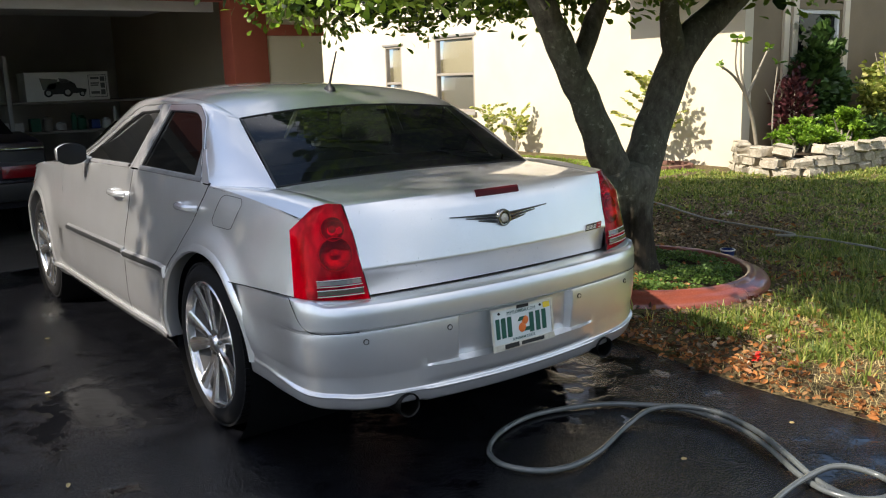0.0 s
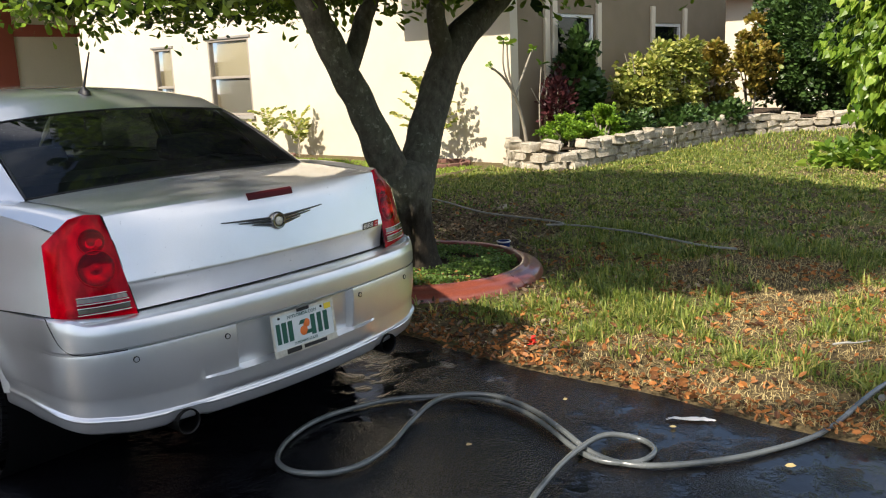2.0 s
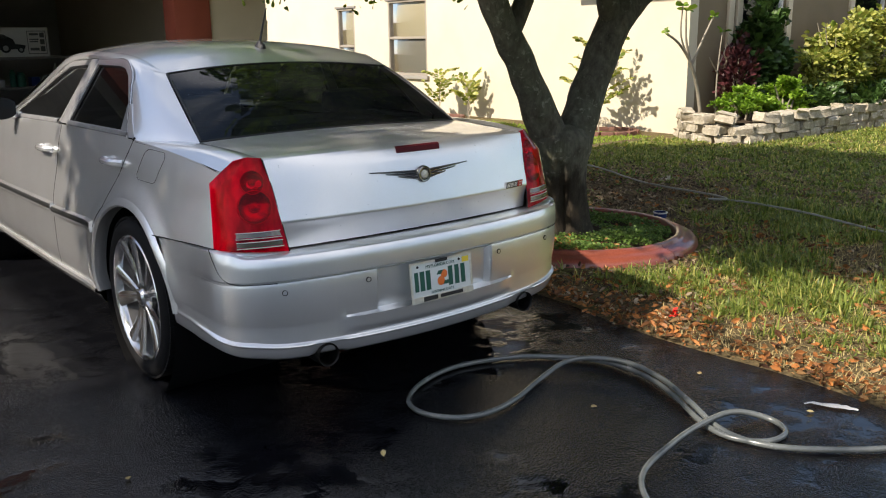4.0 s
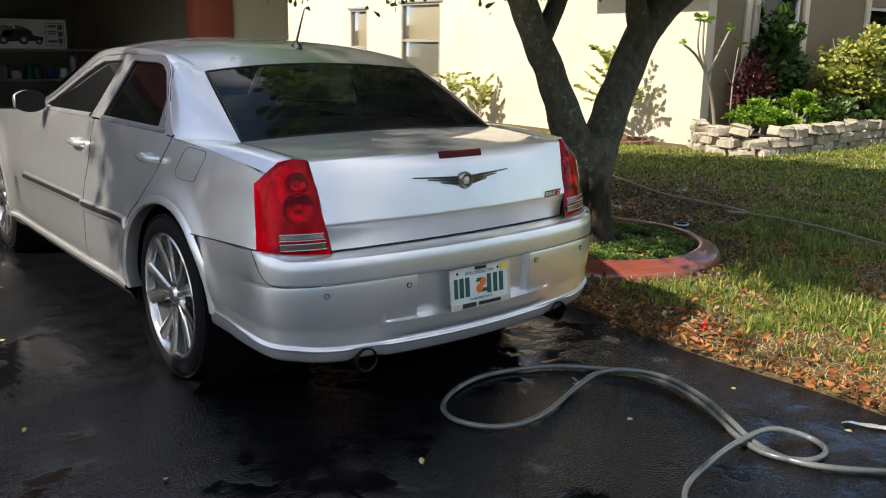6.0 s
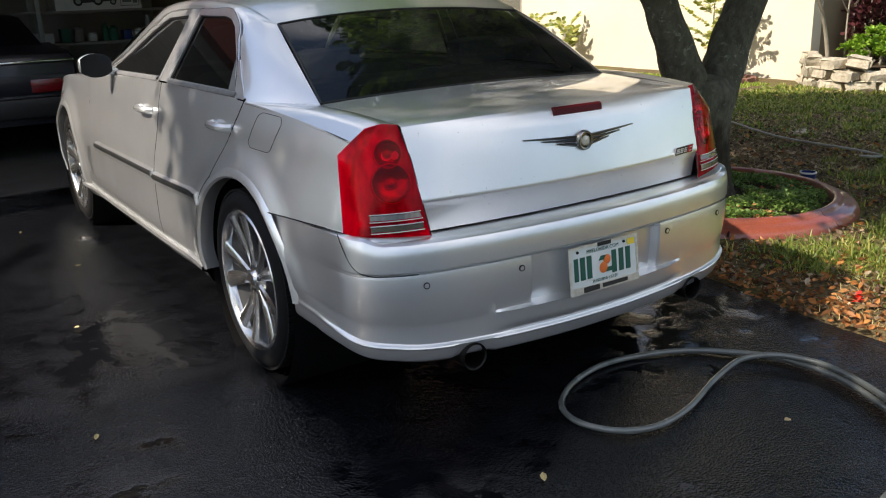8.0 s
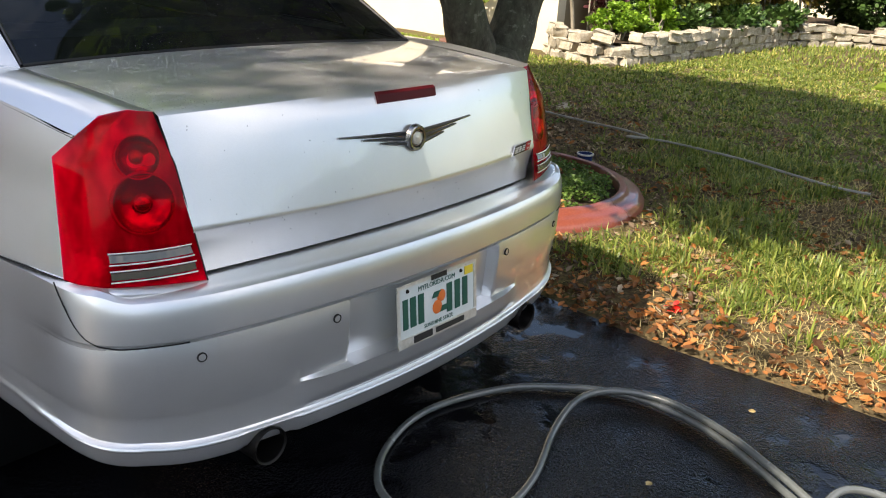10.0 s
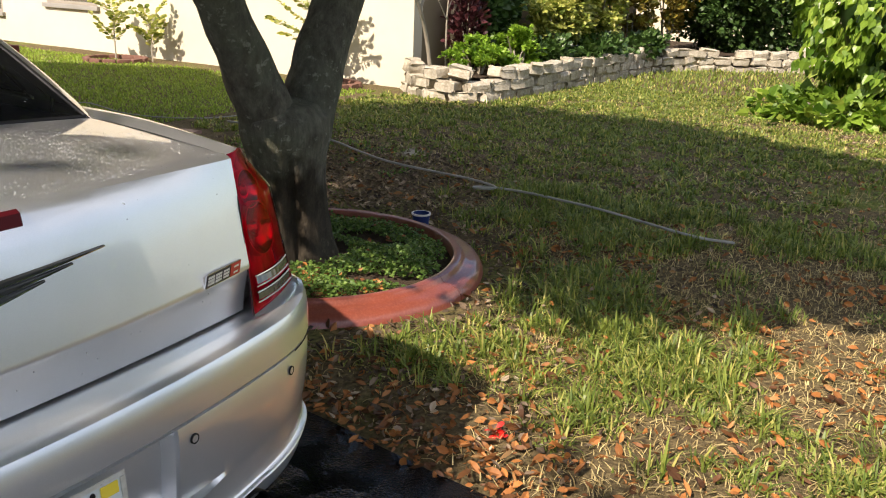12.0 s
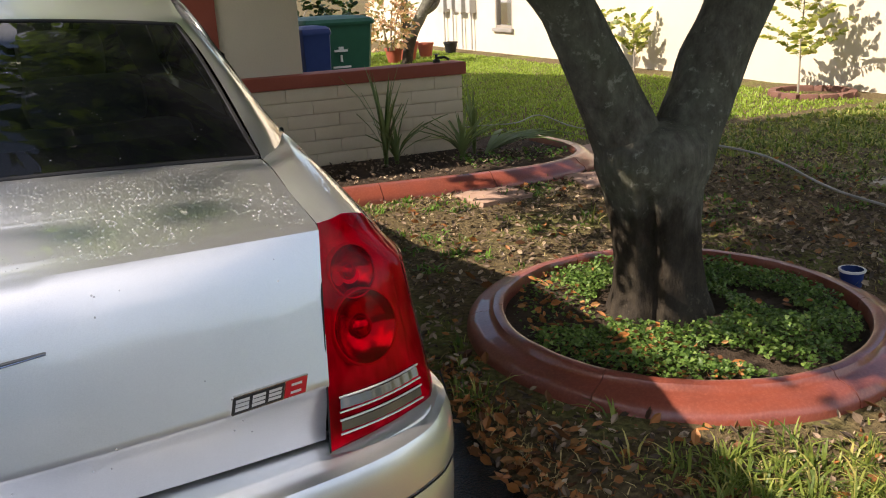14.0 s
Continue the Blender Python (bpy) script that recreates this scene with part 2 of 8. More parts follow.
M_RING = varied("red_sealed_concrete", (0.26, 0.060, 0.034), (0.19, 0.048, 0.030), 5, 0.42, 90, 0.25, 0.003, 0.5, (0.33, 0.105, 0.065), coat=0.6)
M_PAVER = varied("red_paver", (0.42, 0.28, 0.21), (0.33, 0.21, 0.155), 6, 0.85, 70, 0.3, 0.004)
M_BRICK = varied("old_brick", (0.21, 0.10, 0.075), (0.16, 0.085, 0.065), 12, 0.85, 70, 0.3, 0.004)
M_STONE = varied("weathered_block", (0.52, 0.465, 0.365), (0.34, 0.295, 0.22), 11, 0.9, 38, 1.0, 0.016, 0.2, (0.70, 0.66, 0.58))


def age_stones(m):
    """Lichen and grime, more on some blocks than on others."""
    info = m.node_tree.nodes.new("ShaderNodeObjectInfo")
    old = bsdf(m).inputs["Base Color"].links[0].from_socket
    grime = mixed(m, ramp(m, noise_tex(m, coords(m), 6, 5), [(0.42, (0, 0, 0)), (0.66, (0.6, 0.6, 0.6))]), info.outputs["Random"], 1.0, "MULTIPLY")
    wire(m, mixed(m, old, (0.20, 0.185, 0.14), grime), bsdf(m).inputs["Base Color"])


age_stones(M_STONE)
M_SOIL = varied("mulch_soil", (0.045, 0.033, 0.024), (0.085, 0.062, 0.044), 5, 0.95, 45, 0.9, 0.02, 0.1)
M_CONCRETE = varied("concrete", (0.32, 0.30, 0.27), (0.24, 0.23, 0.21), 2, 0.85, 60, 0.3, 0.004)
M_FLOOR = varied("stained_concrete", (0.07, 0.066, 0.06), (0.045, 0.042, 0.04), 2, 0.7, 60, 0.2, 0.003)
M_HOSE = varied("grey_rubber_hose", (0.075, 0.085, 0.082), (0.12, 0.13, 0.127), 12, 0.24, 90, 0.1, 0.001, 0.7, coat=0.5)
M_HOSE_THIN = varied("pale_hose", (0.40, 0.40, 0.36), (0.30, 0.30, 0.27), 12, 0.5, 90, 0.1, 0.001)
M_BIN_GREEN = varied("green_bin_plastic", (0.012, 0.085, 0.05), (0.016, 0.105, 0.062), 5, 0.5, 60, 0.05, 0.001)
M_BIN_BLUE = varied("blue_bin_plastic", (0.012, 0.03, 0.13), (0.015, 0.04, 0.16), 5, 0.5, 60, 0.05, 0.001)
M_BLIND = varied("window_blind", (0.56, 0.47, 0.34), (0.50, 0.42, 0.30), 3, 0.7)
M_SCREEN = varied("insect_screen", (0.27, 0.24, 0.21), (0.23, 0.205, 0.18), 3, 0.8)
M_WINDOW_FRAME = varied("aged_window_frame", (0.34, 0.30, 0.25), (0.27, 0.24, 0.20), 5, 0.5)
M_SHINGLE = varied("roof_shingle", (0.17, 0.13, 0.11), (0.12, 0.10, 0.09), 3, 0.9, 60, 0.5, 0.01)
M_WOOD = varied("shelf_wood", (0.24, 0.21, 0.18), (0.18, 0.16, 0.14), 8, 0.7)
M_CARTON = varied("white_carton", (0.72, 0.71, 0.68), (0.64, 0.63, 0.6), 6, 0.6)
M_DARK_WALL = varied("dark_garage_wall", (0.55, 0.53, 0.50), (0.44, 0.42, 0.40), 1.5, 0.9)
M_OLD_CAR = mat("dark_blue_paint", (0.014, 0.013, 0.02), 0.35, metal=0.2, coat=0.3)
M_TREE_LEAF = leaf_mat("tree_leaf", (0.055, 0.12, 0.012), (0.25, 0.38, 0.042), 0.34, 0.4)
M_GRASS = leaf_mat("grass_blade", (0.075, 0.130, 0.022), (0.30, 0.355, 0.075), 0.36, 0.45, (0.58, 0.49, 0.16))
M_LITTER = leaf_mat("leaf_litter", (0.04, 0.028, 0.02), (0.31, 0.225, 0.15), 0.1, 0.75, (0.52, 0.42, 0.30))
M_DRY = leaf_mat("dry_leaf", (0.06, 0.026, 0.012), (0.50, 0.20, 0.058), 0.15, 0.6, (0.36, 0.21, 0.09))
M_STRAW = leaf_mat("straw", (0.30, 0.22, 0.09), (0.60, 0.48, 0.23), 0.15, 0.8)
M_VINE = leaf_mat("vine_leaf", (0.06, 0.14, 0.015), (0.28, 0.42, 0.055), 0.42, 0.35, (0.42, 0.50, 0.10))
M_YELLOW_LEAF = leaf_mat("yellow_leaf", (0.12, 0.18, 0.025), (0.50, 0.50, 0.13), 0.38, 0.4, (0.62, 0.56, 0.20))
M_BRONZE_LEAF = leaf_mat("bronze_leaf", (0.14, 0.10, 0.02), (0.36, 0.27, 0.05), 0.3, 0.4, (0.20, 0.26, 0.05))
# dark green leaf; also carries the shade inside tree crown, hedge and vine
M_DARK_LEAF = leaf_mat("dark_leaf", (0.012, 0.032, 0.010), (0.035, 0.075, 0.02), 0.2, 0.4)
M_HEDGE_LEAF = leaf_mat("hedge_leaf", (0.025, 0.060, 0.015), (0.085, 0.155, 0.04), 0.25, 0.35)
M_BRIGHT_LEAF = leaf_mat("bright_leaf", (0.06, 0.14, 0.02), (0.17, 0.33, 0.05), 0.35, 0.4)
M_HERB = leaf_mat("herb_leaf", (0.10, 0.21, 0.02), (0.30, 0.47, 0.05), 0.38, 0.4)
M_COVER = leaf_mat("ground_cover_leaf", (0.05, 0.11, 0.018), (0.16, 0.27, 0.055), 0.3, 0.5, (0.24, 0.33, 0.08))
M_LUSH = leaf_mat("lush_grass", (0.16, 0.26, 0.03), (0.37, 0.49, 0.075), 0.4, 0.45)
M_PURPLE_LEAF = leaf_mat("purple_leaf", (0.03, 0.010, 0.014), (0.10, 0.028, 0.032), 0.3, 0.4)
M_PINK_FLOWER = leaf_mat("peach_flower", (0.22, 0.28, 0.08), (0.85, 0.52, 0.34), 0.3, 0.6, (0.9, 0.62, 0.45))
M_SPIKE_LEAF = leaf_mat("spike_leaf", (0.10, 0.16, 0.05), (0.26, 0.33, 0.13), 0.3, 0.45, (0.45, 0.40, 0.20))
M_GREY_STEM = varied("grey_stem", (0.34, 0.30, 0.24), (0.26, 0.23, 0.18), 8, 0.85)
M_METAL_GREY = varied("grey_metal_box", (0.45, 0.45, 0.43), (0.38, 0.38, 0.36), 5, 0.5)
M_RED_FLOWER = mat("red_petal", (0.75, 0.03, 0.02), 0.6)

# ---- building tools ----
def bm_new():
    return bmesh.new()


def finish(name, bm, material, parent=None, label="", smooth=True, angle=38):
    me = bpy.data.meshes.new(name)
    bmesh.ops.recalc_face_normals(bm, faces=bm.faces)
    if smooth:
        lim = radians(angle)
        for f in bm.faces:
            f.smooth = True
        for e in bm.edges:
            if len(e.link_faces) == 2 and e.calc_face_angle(0) > lim:
                e.smooth = False
    bm.to_mesh(me)
    bm.free()
    me.materials.append(material)
    ob = new(name, me)
    if parent is not None:
        ob.parent = parent
    if label:
        ob["label"] = label
    return ob


def part(name, bm, material, parent, label="", smooth=True, angle=38):
    return finish(name, bm, material, parent, label, smooth, angle)


def empty(name, place, label, category, group="", kind=""):
    ob = new(name)
    ob.location = place
    ob.empty_display_size = 0.1
    return tagged(ob, label, category, group, kind)


def thing(name, bm, material, label, category, group="", kind="", smooth=True, angle=38):
    return tagged(finish(name, bm, material, None, "", smooth, angle), label, category, group, kind)


def pydata(name, verts, faces, material, parent=None, smooth=False):
    me = bpy.data.meshes.new(name)
    me.from_pydata([tuple(v) for v in verts], [], faces)
    me.materials.append(material)
    if smooth:
        me.polygons.foreach_set("use_smooth", [True] * len(me.polygons))
    me.update()
    ob = new(name, me)
    if parent is not None:
        ob.parent = parent
    return ob


def box(bm, x0, x1, y0, y1, z0, z1, bevel=0.0):
    vs = bmesh.ops.create_cube(bm, size=1.0, matrix=Matrix.Translation(((x0 + x1) / 2, (y0 + y1) / 2, (z0 + z1) / 2)) @ Matrix.Diagonal((x1 - x0, y1 - y0, z1 - z0, 1)))["verts"]
    if bevel:
        es = list({e for v in vs for e in v.link_edges})
        bmesh.ops.bevel(bm, geom=es, offset=bevel, segments=2, affect="EDGES", profile=0.6)
    return bm


def grid(bm, pts, closed_u=False, closed_v=False):
    """pts[i][j]: a sheet of points."""
    vs = [[bm.verts.new(p) for p in row] for row in pts]
    n, k = len(vs), len(vs[0])
    for i in range(n if closed_u else n - 1):
        for j in range(k if closed_v else k - 1):
            q = [vs[i][j], vs[(i + 1) % n][j], vs[(i + 1) % n][(j + 1) % k], vs[i][(j + 1) % k]]
            q = [v for m, v in enumerate(q) if v not in q[:m]]
            if len(q) > 2:
                bm.faces.new(q)
    return vs


def tube(bm, path, radii, sides=10, caps=True, wob=0.0):
    pts = [Vector(p) for p in path]
    if not isinstance(radii, (list, tuple)):
        radii = [radii] * len(pts)
    up = Vector((0.13, 0.31, 0.94))
    rows = []
    for i, p in enumerate(pts):
        d = (pts[min(i + 1, len(pts) - 1)] - pts[max(i - 1, 0)]).normalized()
        a = d.cross(up)
        if a.length < 0.05:
            a = d.cross(Vector((1, 0, 0)))
        a.normalize()
        b = d.cross(a)
        if rows and prev is not None:
            a = (prev - d * prev.dot(d)).normalized()
            b = d.cross(a)
        prev = a
        row = []
        for k in range(sides):
            t = 2 * math.pi * k / sides
            w = 1 + (wob * noise.noise(p * 5 + Vector((math.cos(t), math.sin(t), 0)) * 1.5) if wob else 0)
            row.append(p + (a * math.cos(t) + b * math.sin(t)) * radii[i] * w)
        rows.append(row)
    vs = grid(bm, rows, closed_v=True)
    if caps:
        bm.faces.new(vs[0][::-1])
        bm.faces.new(vs[-1])
    return bm


def catmull(pts, n):
    """A smooth line through points, with n steps to each span."""
    p = [Vector(q) for q in pts]
    out = []
    for i in range(len(p) - 1):
        a, b, c, d = p[max(i - 1, 0)], p[i], p[i + 1], p[min(i + 2, len(p) - 1)]
        for k in range(n):
            t = k / n
            out.append(0.5 * ((2 * b) + (c - a) * t + (2 * a - 5 * b + 4 * c - d) * t * t + (3 * b - a - 3 * c + d) * t ** 3))
    return out + [p[-1]]


def lathe(bm, profile, m=None, sides=24, arc=None):
    """profile: (radius, height) turned round z, then moved by m."""
    m = m or Matrix()
    n = sides if arc is None else sides + 1
    rows = []
    for k in range(n):
        t = 2 * math.pi * k / sides if arc is None else arc[0] + (arc[1] - arc[0]) * k / sides
        rows.append([m @ Vector((r * math.cos(t), r * math.sin(t), h)) for r, h in profile])
    return grid(bm, rows, closed_u=arc is None)


def poly(bm, pts):
    return bm.faces.new([bm.verts.new(p) for p in pts])


def prism(bm, pts, offset):
    """A polygon pulled along offset into a solid."""
    o = Vector(offset)
    a = [bm.verts.new(p) for p in pts]
    b = [bm.verts.new(Vector(p) + o) for p in pts]
    bm.faces.new(a)
    bm.faces.new(b[::-1])
    n = len(a)
    for i in range(n):
        bm.faces.new([a[i], b[i], b[(i + 1) % n], a[(i + 1) % n]])
    return bm


def lerp(a, b, t):
    return a + (b - a) * t


def table(rows, x):
    """Reads a curve given as (x, value) rows, smoothly."""
    if x <= rows[0][0]:
        return rows[0][1]
    for (x0, v0), (x1, v1) in zip(rows, rows[1:]):
        if x <= x1:
            t = (x - x0) / (x1 - x0)
            return v0 + (v1 - v0) * t
    return rows[-1][1]


def smooth(t):
    t = min(1.0, max(0.0, t))
    return t * t * (3 - 2 * t)


LEAF = ([(0, 0, 0), (-0.28, 0.45, 0.05), (0.28, 0.45, 0.05), (-0.2, 0.85, 0.0), (0.2, 0.85, 0.0), (0, 1.0, -0.06)], [(0, 2, 1), (1, 2, 4, 3), (3, 4, 5)])
OBOVATE = ([(0, 0, 0), (-0.09, 0.25, 0.02), (0.09, 0.25, 0.02), (-0.24, 0.66, 0.05), (0.24, 0.66, 0.05), (-0.19, 0.89, 0.02), (0.19, 0.89, 0.02), (0, 1.0, -0.04)], [(0, 2, 1), (1, 2, 4, 3), (3, 4, 6, 5), (5, 6, 7)])
HEART = ([(0, 0.1, 0), (-0.42, 0.0, 0.04), (0.42, 0.0, 0.04), (-0.45, 0.4, 0.05), (0.45, 0.4, 0.05), (0, 0.35, -0.03), (0, 1.05, -0.1)], [(0, 5, 3, 1), (0, 2, 4, 5), (3, 5, 6), (5, 4, 6)])


def scatter(name, material, places, rng, shape=LEAF, kind_label="", parent=None, category=""):
    """Many small leaves in one mesh. places: (point, direction, size)."""
    base, faces = shape
    base = np.array(base)
    verts, allf, k = [], [], 0
    for p, d, s in places:
        d = Vector(d).normalized()
        q = d.to_track_quat("Y", "Z").to_matrix() @ Matrix.Rotation(rng.uniform(-1.2, 1.2), 3, "Y")
        m = np.array(q)
        v = (base * s) @ m.T + np.array(p)
        verts.append(v)
        allf += [tuple(i + k for i in f) for f in faces]
        k += len(base)
    ob = pydata(name, np.concatenate(verts), allf, material, parent)
    if kind_label:
        tagged(ob, kind_label, category, kind="stuff")
    return ob

# ---- ground and buildings ----
rng = random.Random(7)


def edge_x(y):
    """The ragged edge between driveway and lawn."""
    return 1.27 + 0.10 * smooth((y + 0.2) / 1.2) + 0.05 * noise.noise(Vector((y * 1.7, 3.1, 0))) + 0.02 * noise.noise(Vector((y * 9, 1, 0)))


def make_ground():
    bm = bm_new()
    poly(bm, [(-700, -700, -0.08), (700, -700, -0.08), (700, 700, -0.08), (-700, 700, -0.08)])
    thing("ground", bm, M_LAWN, "wide flat ground of soil and short grass", "ground", kind="structure", smooth=False)
    bm = bm_new()
    ys = [-16 + 0.25 * i for i in range(86)]
    rows = []
    for y in ys:
        e = edge_x(y)
        rows.append([(x, y, 0.004 * noise.noise(Vector((x * 1.3, y * 1.3, 0)))) for x in (-8, -5, -3, -2, -1, -0.3, 0.3, 0.8, 1.1)] + [(e, y, -0.004), (e + 0.01, y, -0.06)])
    grid(bm, rows)
    thing("driveway", bm, M_ASPHALT, "black wet sealed asphalt driveway with puddles", "driveway", kind="structure", angle=60)
    bm = bm_new()
    ys = [-14 + 0.2 * i for i in range(110)] + [8 + 0.8 * i for i in range(50)]
    rows = []
    for y in ys:
        e = edge_x(min(y, 5.0)) - 0.03
        row = []
        for k in range(60):
            x = e + 0.02 + (k / 59.0) ** 1.9 * 40
            rise = 0.028 * smooth((x - e) / 0.25)
            row.append((x, y, -0.005 + rise + 0.014 * noise.noise(Vector((x * 2.3, y * 2.3, 0))) * smooth((x - e) / 0.3)))
        rows.append(row)
    grid(bm, rows)
    thing("lawn", bm, M_LAWN, "patchy lawn soil with bare brown spots", "lawn", kind="structure")


def wall_with_holes(name, along, at, thick, a0, a1, z0, z1, holes, material, label, category="wall"):
    """A wall along 'x' or 'y' at a coordinate; holes: (a, b, z, w) rectangles cut through it."""
    bm = bm_new()
    cuts = sorted({a0, a1, *[h[0] for h in holes], *[h[1] for h in holes]})
    for p, q in zip(cuts, cuts[1:]):
        mid = (p + q) / 2
        spans, z = [], z0
        for h in sorted((h for h in holes if h[0] < mid < h[1]), key=lambda h: h[2]):
            spans.append((z, h[2]))
            z = h[3]
        spans.append((z, z1))
        for lo, hi in spans:
            if hi - lo > 0.001:
                if along == "x":
                    box(bm, p, q, at, at + thick, lo, hi)
                else:
                    box(bm, at, at + thick, p, q, lo, hi)
    bmesh.ops.remove_doubles(bm, verts=bm.verts, dist=0.0005)
    return thing(name, bm, material, label, category, kind="structure", smooth=False)


def make_house_window(name, y0, y1, z0, z1, x, label):
    """A sash window in the wall that faces west."""
    w = empty(name, (x, (y0 + y1) / 2, z0), label, "window", kind="structure")
    off = Vector((x, (y0 + y1) / 2, z0))

    def b(nm, mat_, *args, lab=""):
        bm = bm_new()
        box(bm, *args, bevel=0.004)
        for v in bm.verts:
            v.co -= off
        return part(nm, bm, mat_, w, lab)
    zm = (z0 + z1) / 2
    t = 0.05
    fr = M_WINDOW_FRAME
    b("window_frame", fr, x - 0.02, x + 0.06, y0, y0 + t, z0, z1)
    b("window_frame", fr, x - 0.02, x + 0.06, y1 - t, y1, z0, z1)
    b("window_frame", fr, x - 0.02, x + 0.06, y0 + t, y1 - t, z1 - t, z1)
    b("window_frame", fr, x - 0.02, x + 0.06, y0 + t, y1 - t, z0, z0 + t)
    b("meeting_rail", fr, x - 0.015, x + 0.05, y0 + t, y1 - t, zm - 0.025, zm + 0.025)
    b("window_sill", M_CONCRETE, x - 0.08, x + 0.01, y0 - 0.06, y1 + 0.06, z0 - 0.07, z0, lab="grey concrete sill")
    b("hood", M_CONCRETE, x - 0.05, x + 0.0, y0 - 0.07, y1 + 0.07, z1, z1 + 0.045)
    for lo, hi in ((z0 + t, zm - 0.025), (zm + 0.025, z1 - t)):
        p = b("pane", M_PANE, x + 0.02, x + 0.026, y0 + t, y1 - t, lo, hi)
        p.visible_shadow = False
    b("blind", M_BLIND, x + 0.034, x + 0.042, y0 + t, y1 - t, zm - 0.02, z1 - t, lab="pale drawn blind")
    b("insect_screen", M_SCREEN, x + 0.034, x + 0.042, y0 + t, y1 - t, z0 + t, zm - 0.022, lab="grey insect screen over the lower sash")
    return w


def make_buildings():
    # the garage of the near house
    yf = 5.25
    wall_with_holes("wall_garage_front", "x", yf, 0.22, -5.2, 2.045, -0.05, 3.05, [(-3.9, 1.12, -0.05, 2.24)], M_TAN, "tan stucco garage front around a wide opening")
    wall_with_holes("wall_garage_side", "y", 1.845, 0.2, yf + 0.22, 12.0, -0.05, 3.05, [], M_TAN, "tan stucco side wall of the house")
    wall_with_holes("wall_garage_left", "y", -5.2, 0.2, yf + 0.22, 12.0, -0.05, 3.05, [], M_TAN, "tan stucco side wall of the garage")
    wall_with_holes("wall_garage_back", "x", 11.8, 0.2, -5.0, 1.88, -0.05, 3.05, [], M_DARK_WALL, "dim inner back wall of the garage")
    bm = bm_new()
    box(bm, -5.0, 1.88, yf + 0.22, 11.8, 2.72, 2.80)
    thing("ceiling", bm, M_DARK_WALL, "dim garage ceiling", "ceiling", kind="structure", smooth=False)
    bm = bm_new()
    box(bm, -5.0, 1.88, yf - 0.02, 11.8, -0.06, 0.006)
    thing("floor", bm, M_FLOOR, "stained dark concrete garage floor", "floor", kind="structure", smooth=False)
    bm = bm_new()
    for s in (0, 1):
        poly(bm, [(-5.7, 4.75, 3.05 + 0.1 * s), (2.35, 4.75, 3.05 + 0.1 * s), (2.35, 8.6, 5.1 + 0.1 * s), (-5.7, 8.6, 5.1 + 0.1 * s)])
        poly(bm, [(-5.7, 8.6, 5.1 + 0.1 * s), (2.35, 8.6, 5.1 + 0.1 * s), (2.35, 12.4, 3.05 + 0.1 * s), (-5.7, 12.4, 3.05 + 0.1 * s)])
    thing("roof_garage", bm, M_SHINGLE, "brown shingle roof of the house", "roof", kind="structure", smooth=False)
    trim = empty("trim_garage", (1.28, yf, 0), "terracotta red painted frame round the garage opening", "trim", kind="structure")
    for nm, a in (("jamb", (1.10, 1.45, -0.03, 0.24, 0.0, 2.225)), ("jamb", (-4.25, -3.88, -0.03, 0.24, 0.0, 2.225)), ("lintel", (-4.25, 1.45, -0.032, 0.24, 2.225, 2.56)), ("band", (1.452, 2.065, -0.02, 0.0, 1.905, 2.01))):
        bm = bm_new()
        box(bm, a[0] - 1.28, a[1] - 1.28, a[2], a[3], a[4], a[5], 0.008)
        part(nm, bm, M_TRIM_RED, trim)
    # raised door above the opening
    bm = bm_new()
    box(bm, -3.85, 1.08, yf + 0.32, yf + 0.36, 2.14, 2.26, 0.01)
    box(bm, -3.85, 1.08, yf + 0.36, yf + 2.6, 2.26, 2.30, 0.01)
    thing("garage_door", bm, M_METAL_GREY, "rolled-up pale garage door under the ceiling", "garage door", smooth=False)
    # low wall with cap
    lw = empty("low_wall", (2.4, 5.24, 0), "low cream block wall with a red cap", "wall", kind="structure")
    bm = bm_new()
    box(bm, 1.47 - 2.4, 3.30 - 2.4, -0.075, 0.075, -0.05, 0.70)
    part("core", bm, M_SIDING, lw, smooth=False)
    bm = bm_new()
    box(bm, 1.46 - 2.4, 3.345 - 2.4, -0.115, 0.115, 0.70, 0.795, 0.008)
    part("cap", bm, M_TRIM_RED, lw, "terracotta red cap")
    # painted blocks in running bond
    shapes = {}
    for k in range(7):
        z, x = 0.1 * k, 1.472 - (0.2 if k % 2 else 0.0)
        while x < 3.31:
            x0, x1 = max(x, 1.472), min(x + 0.4, 3.314)
            if x1 - x0 > 0.03:
                w = round(x1 - x0 - 0.001, 3)
                if w not in shapes:
                    bm = bm_new()
                    box(bm, 0, w, -0.0165, 0.0, 0.0025, 0.0965, 0.003)
                    ob = finish("block", bm, M_SIDING)
                    shapes[w] = ob.data
                    bpy.data.objects.remove(ob)
                b = new("block", shapes[w])
                b.parent = lw
                b.location = (x0 - 2.4, -0.0752, z)
            x += 0.4
    # the neighbour's house
    wall_with_holes("wall_neighbour_west", "y", 8.7, 0.2, 5.05, 22.0, -0.05, 3.3, [(11.28, 12.62, 0.75, 2.27), (13.92, 14.62, 0.52, 2.18)], M_CREAM, "sunlit cream stucco wall of the neighbouring house")
    wall_with_holes("wall_neighbour_front", "x", 5.05, 0.2, 8.9, 17.0, -0.05, 3.3, [(10.0, 11.2, 0.1, 2.3), (13.5, 14.7, 0.3, 2.2)], M_TAN_SHADE, "tan-brown stucco front wall of the neighbouring house, its shade darkened into the colour")
    wall_with_holes("wall_neighbour_back", "x", 9.6, 0.15, 8.9, 19.0, -0.05, 3.3, [], M_DARK_WALL, "dim inner wall of the neighbouring house")
    bm = bm_new()
    box(bm, 8.9, 9.9, 5.25, 22, 3.1, 3.2)
